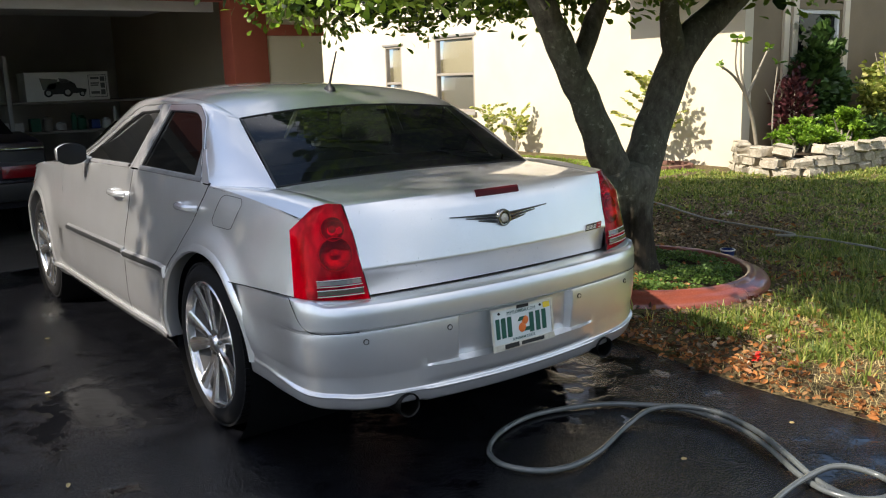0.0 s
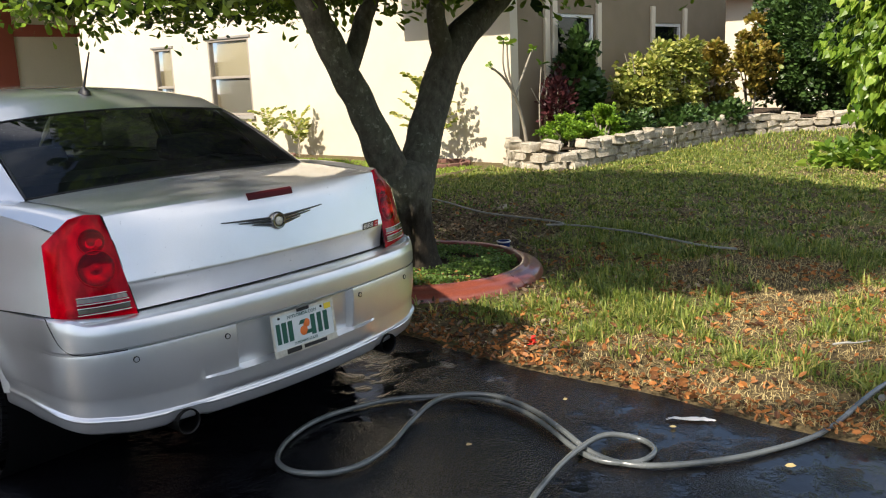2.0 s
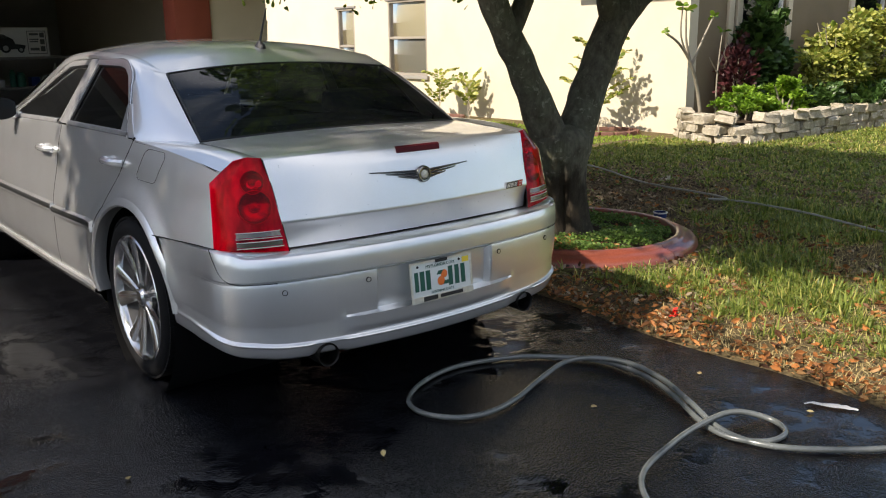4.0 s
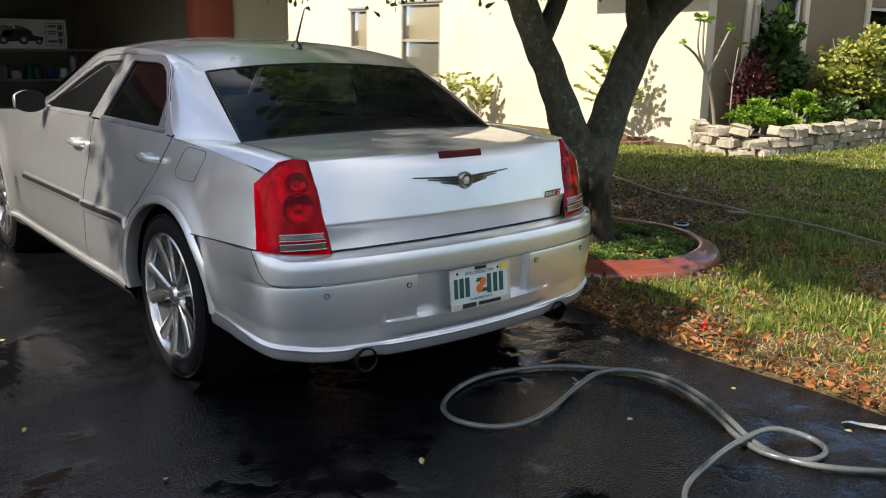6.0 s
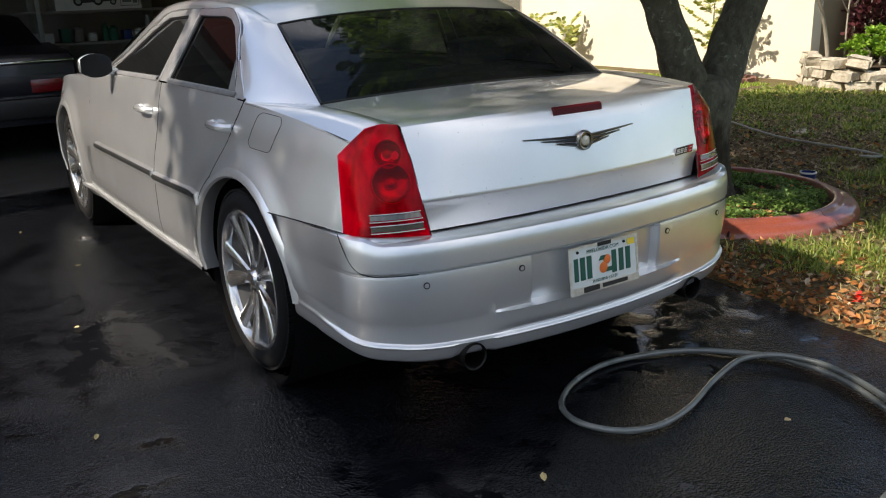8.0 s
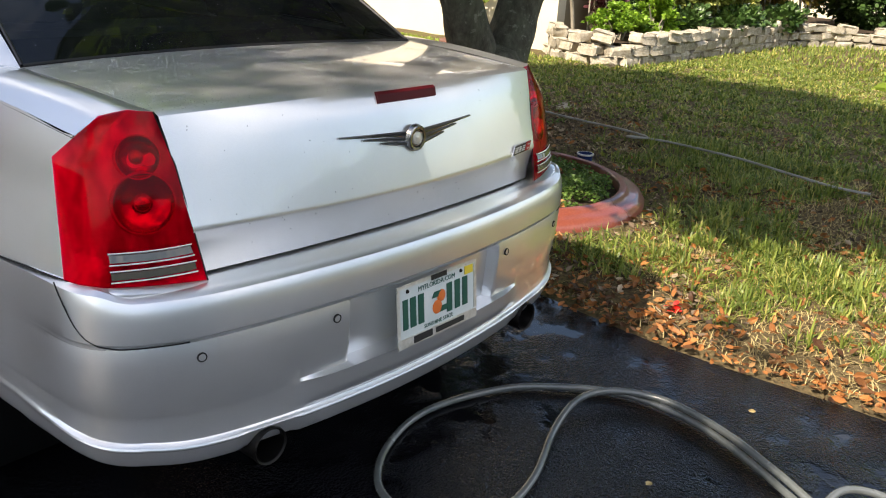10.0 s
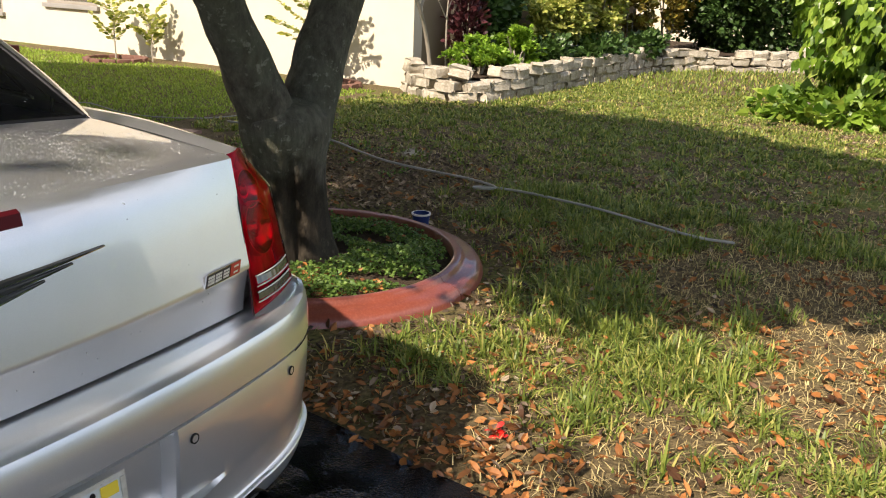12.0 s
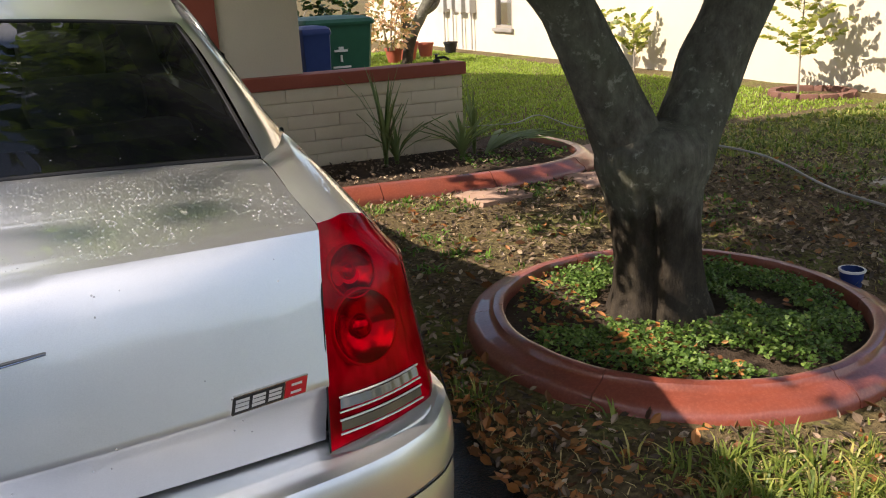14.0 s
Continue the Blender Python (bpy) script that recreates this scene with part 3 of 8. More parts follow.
    thing("ceiling_neighbour", bm, M_DARK_WALL, "dim ceiling of the neighbouring house", "ceiling", kind="structure", smooth=False)
    bm = bm_new()
    prism(bm, [(8.35, 5.0, 3.3), (17.4, 5.0, 3.3), (17.4, 13, 5.2), (8.35, 13, 5.2)], (0, 0, 0.12))
    prism(bm, [(8.35, 13, 5.2), (17.4, 13, 5.2), (17.4, 22.5, 3.3), (8.35, 22.5, 3.3)], (0, 0, 0.12))
    thing("roof_neighbour", bm, M_SHINGLE, "brown shingle roof of the neighbouring house", "roof", kind="structure", smooth=False)
    bm = bm_new()
    box(bm, 7.72, 8.702, 4.3, 7.22, 2.82, 2.94, 0.01)
    thing("eave", bm, M_WHITE_PAINT, "short pale eave at the house corner", "eave", kind="structure")
    make_house_window("window_1", 11.28, 12.62, 0.75, 2.27, 8.72, "grey framed sash window with a pale blind")
    make_house_window("window_2", 13.92, 14.62, 0.52, 2.18, 8.72, "narrow grey framed sash window with a pale blind")
    for nm, x0, x1, z0, z1 in (("window_3", 10.0, 11.2, 0.1, 2.3), ("window_4", 13.5, 14.7, 0.3, 2.2)):
        w = empty(nm, (x0, 5.1, z0), "dark glass in a cream surround on the shaded front", "window", kind="structure")
        for a in ((0, x1 - x0, 0, 0.06), (0, x1 - x0, z1 - z0 - 0.06, z1 - z0), (0, 0.06, 0.06, z1 - z0 - 0.06), (x1 - x0 - 0.06, x1 - x0, 0.06, z1 - z0 - 0.06)):
            bm = bm_new()
            box(bm, a[0], a[1], -0.03, 0.06, a[2], a[3], 0.004)
            part("window_frame", bm, M_WHITE_PAINT, w)
        bm = bm_new()
        box(bm, 0.06, x1 - x0 - 0.06, 0.02, 0.026, 0.06, z1 - z0 - 0.06)
        part("pane", bm, M_GLASS_SIDE, w)
    for k, x in enumerate((9.6, 9.82, 11.24, 13.3, 14.74)):
        bm = bm_new()
        box(bm, x, x + 0.14, 5.0, 5.048, -0.02, 2.5, 0.006)
        thing("trim_front.%03d" % k, bm, M_TAN, "raised tan stucco band on the front wall", "trim", kind="structure")
    # a far house past the hedge
    far = empty("far_house", (24, 6, 0), "distant pink and white house beyond the hedge", "house")
    bm = bm_new()
    box(bm, -2, 6, -6, 6, 0, 3.2)
    part("wall", bm, M_CREAM, far, smooth=False)
    bm = bm_new()
    prism(bm, [(-2.8, -6.8, 3.2), (-2.8, 6.8, 3.2), (6.8, 0, 5)], (0, 0, 0.15))
    part("roof", bm, M_TRIM_RED, far, smooth=False)
    bm = bm_new()
    box(bm, -2.6, -2.3, -1.6, -1.3, 0, 3.2, 0.01)
    part("pillar", bm, M_WHITE_PAINT, far)


make_ground()
make_buildings()

# ---- the silver car ----
CAR = Vector((0, 2.45, 0))
HUB_R, HUB_F, ARCH = (1.0, 0.36), (4.05, 0.36), 0.415


def resample(pts, n):
    p = [Vector(q) for q in pts]
    d = [0.0]
    for a, b in zip(p, p[1:]):
        d.append(d[-1] + (b - a).length)
    out, k = [], 0
    for i in range(n):
        t = d[-1] * i / (n - 1)
        while k < len(d) - 2 and d[k + 1] < t:
            k += 1
        out.append(p[k].lerp(p[k + 1], (t - d[k]) / max(1e-9, d[k + 1] - d[k])))
    return out


def coons(c0, c1, d0, d1, n, m, bulge=(0, 0, 0)):
    """A sheet between four border lines: c0, c1 run with u; d0, d1 with v."""
    a, b, c, d = resample(c0, n), resample(c1, n), resample(d0, m), resample(d1, m)
    p00, p10, p01, p11 = a[0], a[-1], b[0], b[-1]
    rows, o = [], Vector(bulge)
    for i in range(n):
        u, row = i / (n - 1), []
        for j in range(m):
            v = j / (m - 1)
            q = a[i] * (1 - v) + b[i] * v + c[j] * (1 - u) + d[j] * u
            q -= p00 * (1 - u) * (1 - v) + p10 * u * (1 - v) + p01 * (1 - u) * v + p11 * u * v
            row.append(q + o * (16 * u * (1 - u) * v * (1 - v)) ** 0.8)
        rows.append(row)
    return rows


def flip(rows, s):
    return [[Vector((p[0] * s, p[1], p[2])) for p in row] for row in rows]


SHOULDER = catmull([(0.772, 0.24, 0.992), (0.783, 0.45, 1.014), (0.795, 0.72, 1.035), (0.811, 1.0, 1.050), (0.832, 1.5, 1.058), (0.845, 2.2, 1.055), (0.858, 2.9, 1.035), (0.878, 3.4, 1.01), (0.875, 4.05, 0.97), (0.83, 4.55, 0.90), (0.72, 4.82, 0.83)], 8)
HALF_WIDTH = [(0.18, 0.836), (0.3, 0.852), (0.6, 0.879), (1.0, 0.895), (1.5, 0.912), (2.0, 0.925), (3.0, 0.936), (4.05, 0.938), (4.4, 0.92), (4.65, 0.87), (4.82, 0.78), (4.9, 0.66)]
DOOR_CUT = [(1.0, 1.065), (1.035, 1.0), (1.08, 0.94), (1.16, 0.84), (1.235, 0.745)]


def shoulder_at(y):
    for a, b in zip(SHOULDER, SHOULDER[1:]):
        if y <= b.y:
            return a.lerp(b, (y - a.y) / max(1e-6, b.y - a.y)) if y > a.y else a.copy()
    return SHOULDER[-1].copy()


def side_x(y, z):
    """The half width of the body at a length and a height."""
    s, w = shoulder_at(y), table(HALF_WIDTH, y)
    u = (s.z - z) / max(0.1, s.z - 0.62)
    x = s.x + (w - s.x) * math.sin(math.pi / 2 * min(1, max(0, u)))
    x -= 0.012 * smooth((z - 0.62) / 0.2) * smooth((1.0 - z) / 0.15)
    for hy, hz in (HUB_R, HUB_F):
        r = math.hypot(y - hy, z - hz)
        x += 0.016 * smooth((0.56 - r) / 0.12)
    return x - 0.03 * smooth((0.42 - z) / 0.2)


def arch_len(hub, back):
    """How far the arch reaches along the car: the rear one sweeps out behind the wheel."""
    return 0.475 if back and hub is HUB_R else ARCH


def arch_z(y, hub):
    a = arch_len(hub, y < hub[0])
    d = 1 - ((y - hub[0]) / a) ** 2
    return hub[1] + ARCH * math.sqrt(d) if d > 0 else 0.0


def arch_y(z):
    """The rear edge of the rear arch at a height."""
    d = 1 - ((z - HUB_R[1]) / ARCH) ** 2
    return HUB_R[0] - 0.475 * math.sqrt(max(0.0, d))


def bumper_seam(y):
    return lerp(0.718, 0.702, smooth((y - 0.18) / 0.5))


def cabin_shift(p):
    """The cabin's right side stands a little further out than its left."""
    if p.x <= 0 or p.z < 1.03 or p.y > 2.4:
        return 0.0
    h = smooth((p.z - 1.03) / 0.28)
    out = lerp(0.80, 0.665, min(1, max(0, (p.z - 1.05) / 0.29)))
    return (0.022 + 0.022 * h) * smooth(p.x / 0.6) * smooth((out - p.x) / 0.10) * smooth((p.z - 1.03) / 0.03) * smooth((2.4 - p.y) / 0.8) * smooth((p.y - 0.3) / 0.35)


def column_sheet(ys, top, low, s, rows=18):
    out = []
    for y in ys:
        zt, zl = top(y), low(y)
        out.append([Vector((s * side_x(y, lerp(zt, zl, k / (rows - 1))), y, lerp(zt, zl, k / (rows - 1)))) for k in range(rows)])
    return out


def build_car():
    car = empty("car", CAR, "silver four-door sedan, wet from washing, on the driveway", "car")

    def cp(name, bm, material, parent=None, label="", angle=38, weld=True):
        if weld:
            bmesh.ops.remove_doubles(bm, verts=bm.verts, dist=0.0012)
        if name in ("body", "trunk_lid", "rear_window", "window_seal", "roof_gap"):
            for v in bm.verts:
                v.co.x += cabin_shift(v.co)
        if parent is None:
            for v in bm.verts:
                v.co -= CAR
            return part(name, bm, material, car, label, True, angle)
        for v in bm.verts:
            v.co -= CAR + parent.location
        return part(name, bm, material, parent, label, True, angle)

    gb, gbc, gt, gtc = (0.66, 0.672, 1.053), (0, 0.707, 1.064), (0.578, 1.19, 1.315), (0, 1.225, 1.348)

    def glass_base(x):
        q = (x / 0.66) ** 2
        return Vector((x, gbc[1] - 0.035 * q, gbc[2] - 0.011 * q))

    def glass_top(x):
        q = (x / 0.578) ** 2
        return Vector((x, gtc[1] - 0.035 * q, gtc[2] - 0.033 * q))

    def lid_top(x):
        q = (x / 0.645) ** 2
        return Vector((x, 0.105 + 0.065 * q, 1.05 - 0.014 * q))

    roof_side = [gt, (0.592, 1.42, 1.378), (0.596, 1.7, 1.405), (0.60, 2.1, 1.412), (0.59, 2.5, 1.393), (0.57, 2.78, 1.352), (0.66, 3.2, 1.15), (0.74, 3.55, 1.005)]
    win_top = [(0.672, 1.375, 1.335), (0.663, 1.48, 1.362), (0.652, 1.88, 1.380), (0.652, 2.1, 1.378), (0.655, 2.36, 1.360), (0.69, 2.55, 1.295), (0.775, 2.95, 1.13), (0.835, 3.2, 1.04)]
    rs, wt = catmull(roof_side, 6), catmull(win_top, 6)

    # body: quarters, pillars, roof
    bm = bm_new()
    for s in (-1, 1):
        lid_side = catmull([(0.645, 0.17, 1.036), (0.655, 0.42, 1.05), gb], 6)
        sh = [p for p in SHOULDER if p.y <= 1.0001]
        base = catmull([gb, (0.710, 0.757, 1.056), (0.765, 0.87, 1.054), tuple(sh[-1])], 5)
        grid(bm, flip(coons([(0.645, 0.17, 1.036), (0.69, 0.185, 1.042), (0.735, 0.216, 1.028), tuple(sh[0])], base, lid_side, sh, 14, 18, (0, 0, 0.006)), s))
        pillar_rear = catmull([gb, (0.638, 0.838, 1.143), (0.608, 1.03, 1.24), gt], 5)
        pillar_front = catmull([tuple(sh[-1]), (0.768, 1.12, 1.13), (0.717, 1.245, 1.234), (0.684, 1.325, 1.306), tuple(wt[0])], 5)
        top = [gt, (0.612, 1.26, 1.335), (0.65, 1.33, 1.341), tuple(wt[0])]
        grid(bm, flip(coons(base, top, pillar_rear, pillar_front, 16, 20, (0.016, -0.010, 0.004)), s))
        gap_line = pillar_front + wt[1:]
        n = 44
        a, b = resample(rs, n), resample(wt, n)
        rows = []
        for p, q in zip(a, b):
            mid = (p + q) / 2 + Vector((0.010, 0, 0.008))
            rows.append([p, p.lerp(mid, 0.5) + Vector((0.004, 0, 0.004)), mid, mid.lerp(q, 0.5) + Vector((0.004, 0, 0.002)), q, q + Vector((-0.008, 0, -0.006)), q + Vector((0.004, 0, -0.040))])
        grid(bm, flip(rows, s))
        # quarter panel round the rear wheel
        ys = [0.19 + (0.71 - 0.19) * k / 12 for k in range(13)]
        ys += [0.74 + (1.232 - 0.74) * k / 22 for k in range(23)]
        zcut = [(y, z) for y, z in DOOR_CUT]
        top_f = lambda y: min(shoulder_at(y).z, table(zcut, y) if y > 1.0 else 9)
        low_f = lambda y: max(bumper_seam(y) if y < 0.74 else 0, arch_z(y, HUB_R))
        sheet = column_sheet(sorted(ys), top_f, low_f, 1)
        lamp_edge = [(0.70, 0.20), (0.82, 0.237), (0.93, 0.272), (1.0, 0.24)]
        for col in sheet:
            for i, q in enumerate(col):
                if q.y < 0.42:
                    y = lerp(table(lamp_edge, q.z), 0.42, (q.y - 0.19) / 0.23)
                    col[i] = Vector((side_x(y, q.z), y, q.z))
        grid(bm, flip(sheet, s))
    # roof
    cr = catmull([gtc, (0, 1.39, 1.425), (0, 1.7, 1.460), (0, 2.2, 1.472), (0, 2.6, 1.452), (0, 2.86, 1.415)], 6)
    sr = [p for p in rs if p.y <= 2.79]
    cr, sr = resample(cr, 30), resample(sr, 30)
    rows = []
    for c, e in zip(cr, sr):
        rows.append([Vector((e.x * u, lerp(c.y, e.y, u * u), c.z - (c.z - e.z) * abs(u) ** 2.3)) for u in [k / 12 - 1 for k in range(25)]])
    grid(bm, rows)
    cp("body", bm, M_PAINT, label="dull silver metallic paint", angle=32)

    # wheel arch lips
    for s in (-1, 1):
        for hub, a0, a1 in ((HUB_R, -0.12, math.pi - 0.12), (HUB_F, -0.2, math.pi + 0.15)):
            bm = bm_new()
            rows = []
            for k in range(33):
                t = a0 + (a1 - a0) * k / 32
                row = []
                for r, o in ((ARCH + 0.035, -0.001), (ARCH + 0.02, 0.006), (ARCH + 0.002, 0.006), (ARCH - 0.006, -0.004), (ARCH - 0.004, -0.06)):
                    y, z = hub[0] + r * math.cos(t) * arch_len(hub, math.cos(t) < 0) / ARCH, hub[1] + r * math.sin(t)
                    row.append((s * (side_x(y, max(z, 0.3)) + o), y, z))
                rows.append(row)
            grid(bm, rows)
            cp("wheel_arch", bm, M_PAINT)

    # doors with windows
    def rear_cut(z):
        if z > 0.745:
            return table([(q, p) for p, q in DOOR_CUT[::-1]], z) + 0.006
        return HUB_R[0] + math.sqrt(max(0, (ARCH + 0.035) ** 2 - (z - HUB_R[1]) ** 2)) + 0.004

    for s in (-1, 1):
        specs = (("rear_door", rear_cut, lambda z: 2.0 - 0.03 * smooth((z - 0.5) / 0.5)), ("front_door", lambda z: 2.007 - 0.03 * smooth((z - 0.5) / 0.5), lambda z: 3.36 + 0.14 * smooth((0.9 - z) / 0.5)))
        for nm, rear_y, front_y in specs:
            bm = bm_new()
            rows = []
            for k in range(19):
                v = k / 18
                row = []
                for j in range(22):
                    u = j / 21
                    z0 = lerp(1.06, 0.325, v)
                    y = lerp(rear_y(z0), front_y(z0), u)
                    z = lerp(shoulder_at(y).z, 0.325, v)
                    row.append(Vector((s * side_x(y, z), y, z)))
                rows.append(row)
            grid(bm, rows)
            door = cp(nm, bm, M_PAINT)
            yh = 1.185 if nm == "rear_door" else 2.17
            hz = 0.945 if nm == "rear_door" else 0.922
            hx = side_x(yh, hz)
            bm = bm_new()
            tube(bm, catmull([(s * (hx - 0.005), yh - 0.10, hz), (s * (hx + 0.028), yh - 0.07, hz + 0.003), (s * (hx + 0.036), yh, hz + 0.004), (s * (hx + 0.028), yh + 0.07, hz + 0.002), (s * (hx - 0.005), yh + 0.10, hz)], 5), 0.016, 8)
            cp("handle", bm, M_PAINT, door)
            bm = bm_new()
            m = Matrix.Translation((s * (hx - 0.003), yh - 0.01, hz - 0.005)) @ Matrix.Rotation(math.pi / 2, 4, "Y")
            lathe(bm, [(0.001, -0.004), (0.03, -0.003), (0.042, 0.003 * s)], m @ Matrix.Diagonal((0.8, 1.6, 1, 1)), 18)
            cp("handle_cup", bm, M_PAINT, door, "shallow cup behind the handle")
            y0, y1 = (1.36, 1.985) if nm == "rear_door" else (2.0, 3.15)
            bm = bm_new()
            rows = []
            for k in range(20):
                y = lerp(y0, y1, k / 19)
                z = lerp(0.632, 0.622, k / 19)
                x = side_x(y, z)
                rows.append([(s * (x - 0.004), y, z + 0.03), (s * (x + 0.014), y, z + 0.022), (s * (x + 0.016), y, z), (s * (x + 0.014), y, z - 0.022), (s * (x - 0.004), y, z - 0.03)])
            vs = grid(bm, rows)
            bm.faces.new(vs[0])
            bm.faces.new(vs[-1][::-1])
            mold = cp("side_moulding", bm, M_PAINT, door)
            bm = bm_new()
            rows = []
            for k in range(20):
                y = lerp(y0 + 0.01, y1 - 0.005, k / 19)
                z = lerp(0.632, 0.622, k / 19)
                x = side_x(y, z) + 0.016
                rows.append([(s * x, y, z + 0.02), (s * (x + 0.004), y, z + 0.012), (s * (x + 0.004), y, z + 0.002), (s * x, y, z - 0.006)])
            grid(bm, rows)
            cp("chrome_strip", bm, M_RIM_DARK, door, "thin chrome strip in the moulding")
            if nm == "rear_door":
                g = [(0.80, 1.11, 1.064), (0.745, 1.22, 1.19), (0.690, 1.345, 1.305), (0.677, 1.41, 1.336), (0.668, 1.50, 1.345), (0.668, 1.83, 1.347), (0.826, 1.91, 1.066)]
            else:
                g = [(0.828, 2.07, 1.066), (0.668, 1.975, 1.347), (0.668, 2.31, 1.332), (0.70, 2.50, 1.27), (0.775, 2.88, 1.118), (0.835, 3.11, 1.045)]
            bm = bm_new()
            poly(bm, [(s * (p[0] - 0.012), p[1], p[2]) for p in g])
            cp("side_window", bm, M_GLASS_SIDE, door, "dark tinted glass")
            bm = bm_new()
            cy, cz = sum(p[1] for p in g) / len(g), sum(p[2] for p in g) / len(g)
            rows = []
            for p in resample(g + [g[0]], 90):
                d = Vector((0, p.y - cy, p.z - cz))
                d = Vector((0, math.copysign(min(1, abs(d.y) * 4), d.y) * 0.7, math.copysign(1, d.z))) if abs(d.z) > 0.1 else Vector((0, math.copysign(1, d.y), d.z * 8))
                d.normalize()
                w = 0.036 if d.z > 0.3 else 0.024
                x = lambda q: s * (p.x - 0.47 * q * d.z * w + 0.004)
                rows.append([(x(0) - s * 0.016, p.y, p.z), (x(0), p.y + d.y * 0.004, p.z + d.z * 0.004), (x(1), p.y + d.y * w, p.z + d.z * w), (x(1) - s * 0.008, p.y + d.y * (w + 0.002), p.z + d.z * (w + 0.002))])
            grid(bm, rows)
            cp("window_frame", bm, M_PAINT, door)
            bm = bm_new()
            edge = [r[2] for r in rows if r[2][2] > 1.085]
            gaps = [k for k in range(len(edge) - 1) if (Vector(edge[k]) - Vector(edge[k + 1])).length > 0.1]
            edge = edge[gaps[0] + 1:] + edge[:gaps[0] + 1] if gaps else edge
            tube(bm, [(q[0] - s * 0.0015, q[1], q[2]) for q in edge], 0.0014, 5)
            cp("frame_gap", bm, M_SEAM, door)
            bm = bm_new()
            loop = resample(g + [g[0]], 60)
            tube(bm, [(s * (p.x - 0.006), p.y, p.z) for p in loop], 0.006, 6, caps=False)
            cp("window_seal", bm, M_BLACK, door, "black rubber seal")
            bm = bm_new()
            ends = sorted((p for p in g if p[2] < 1.08), key=lambda p: p[1])
            rows = []
            for k in range(14):
                p = Vector(ends[0]).lerp(Vector(ends[-1]), k / 13)
                rows.append([(s * (p.x + o), p.y, p.z + h) for o, h in ((-0.010, 0.014), (0.004, 0.012), (0.010, 0.004), (0.010, -0.006), (0.004, -0.012), (-0.006, -0.013))])
            grid(bm, rows)
            cp("belt_moulding", bm, M_PILLAR, door, "dusty grey strip under the glass")
            if nm == "rear_door":
                bm = bm_new()
                prism(bm, [(s * 0.798, 1.115, 1.068), (s * 0.798, 1.20, 1.068), (s * 0.742, 1.225, 1.19)], (s * 0.006, 0, 0))
                cp("quarter_trim", bm, M_PILLAR, door, "small grey triangular trim behind the glass")
                bm = bm_new()
                prism(bm, [(s * 0.803, 1.008, 1.054), (s * 0.801, 1.105, 1.056), (s * 0.768, 1.180, 1.137), (s * 0.744, 1.212, 1.190), (s * 0.740, 1.188, 1.190), (s * 0.770, 1.112, 1.125)], (s * 0.005, 0, 0))
                cp("door_corner", bm, M_PAINT, door)
        bm = bm_new()
        rows = []
        for k in range(8):
            z = lerp(1.064, 1.378, k / 7)
            x = lerp(0.834, 0.660, k / 7)
            yo = lerp(0.075, 0.0, k / 7)
            rows.append([(s * (x - 0.012), 1.835 + yo, z), (s * (x - 0.002), 1.85 + yo, z), (s * (x + 0.001), 1.91 + yo, z), (s * (x - 0.002), 1.965 + yo, z), (s * (x - 0.012), 1.975 + yo, z)])
        grid(bm, rows)
        cp("centre_pillar", bm, M_PILLAR, label="dusty grey pillar trim")
        # front fender
        bm = bm_new()
        ys = [3.365 + 0.27 * k / 6 for k in range(7)] + [HUB_F[0] - ARCH * math.cos(math.pi * k / 26) for k in range(1, 26)] + [4.47 + 0.06 * k for k in range(7)]
        low_f = lambda y: max(0.32, arch_z(y, HUB_F))
        grid(bm, column_sheet(sorted(ys), lambda y: shoulder_at(y).z, low_f, s, 14))
        cp("front_fender", bm, M_PAINT)
        # rocker sill
        bm = bm_new()
        rows = []
        for k in range(24):
            y = lerp(1.42, 3.66, k / 23)
            w = side_x(y, 0.33)
            rows.append([(s * (w - 0.01), y, 0.327), (s * (w + 0.012), y, 0.322), (s * (w + 0.014), y, 0.305), (s * (w - 0.01), y, 0.29), (s * (w - 0.03), y, 0.25), (s * (w - 0.07), y, 0.225), (s * (w - 0.3), y, 0.22)])
        grid(bm, rows)
        cp("rocker_sill", bm, M_PAINT)
        # wells
        for hub in (HUB_R, HUB_F):
            bm = bm_new()
            m = Matrix.Translation((s * 0.60, hub[0], hub[1])) @ Matrix.Rotation(math.pi / 2, 4, "Y")
            w = side_x(hub[0], 0.7) - 0.60 - 0.03
            lathe(bm, [(0.05, -w if s > 0 else w), (ARCH + 0.02, -w if s > 0 else w), (ARCH + 0.02, w if s > 0 else -w)], m, 28)
            cp("wheel_well", bm, M_LINING)

    # fuel door and panel lines on the left quarter
    def side_line(pts, name, material, r=0.0022):
        bm = bm_new()
        line = []
        for y, z in pts:
            line.append((-(side_x(y, z) + 0.0003), y, z))
        tube(bm, line, r, 5)
        cp(name, bm, material)
    f = [(0.70, 1.022), (0.84, 1.026), (0.872, 1.012), (0.93, 0.915), (0.915, 0.895), (0.77, 0.893), (0.748, 0.903), (0.685, 1.0), (0.70, 1.022)]
    side_line([tuple(p)[:2] for p in resample([(a, b, 0) for a, b in f], 40)], "fuel_door_gap", M_SEAM, 0.0012)
    for s in (-1, 1):
        bm = bm_new()
        tube(bm, [(s * (p.x + 0.001), p.y, p.z - 0.006) for p in SHOULDER if p.y < 1.01], 0.0011, 5)
        cp("shoulder_gap", bm, M_SEAM)
        bm = bm_new()
        tube(bm, [(s * (side_x(y, z) + 0.0003), y, z) for y, z in [(0.2 + 0.52 * k / 16, bumper_seam(0.2 + 0.52 * k / 16)) for k in range(17)]], 0.0025, 5)
        cp("bumper_gap", bm, M_SEAM)
        bm = bm_new()
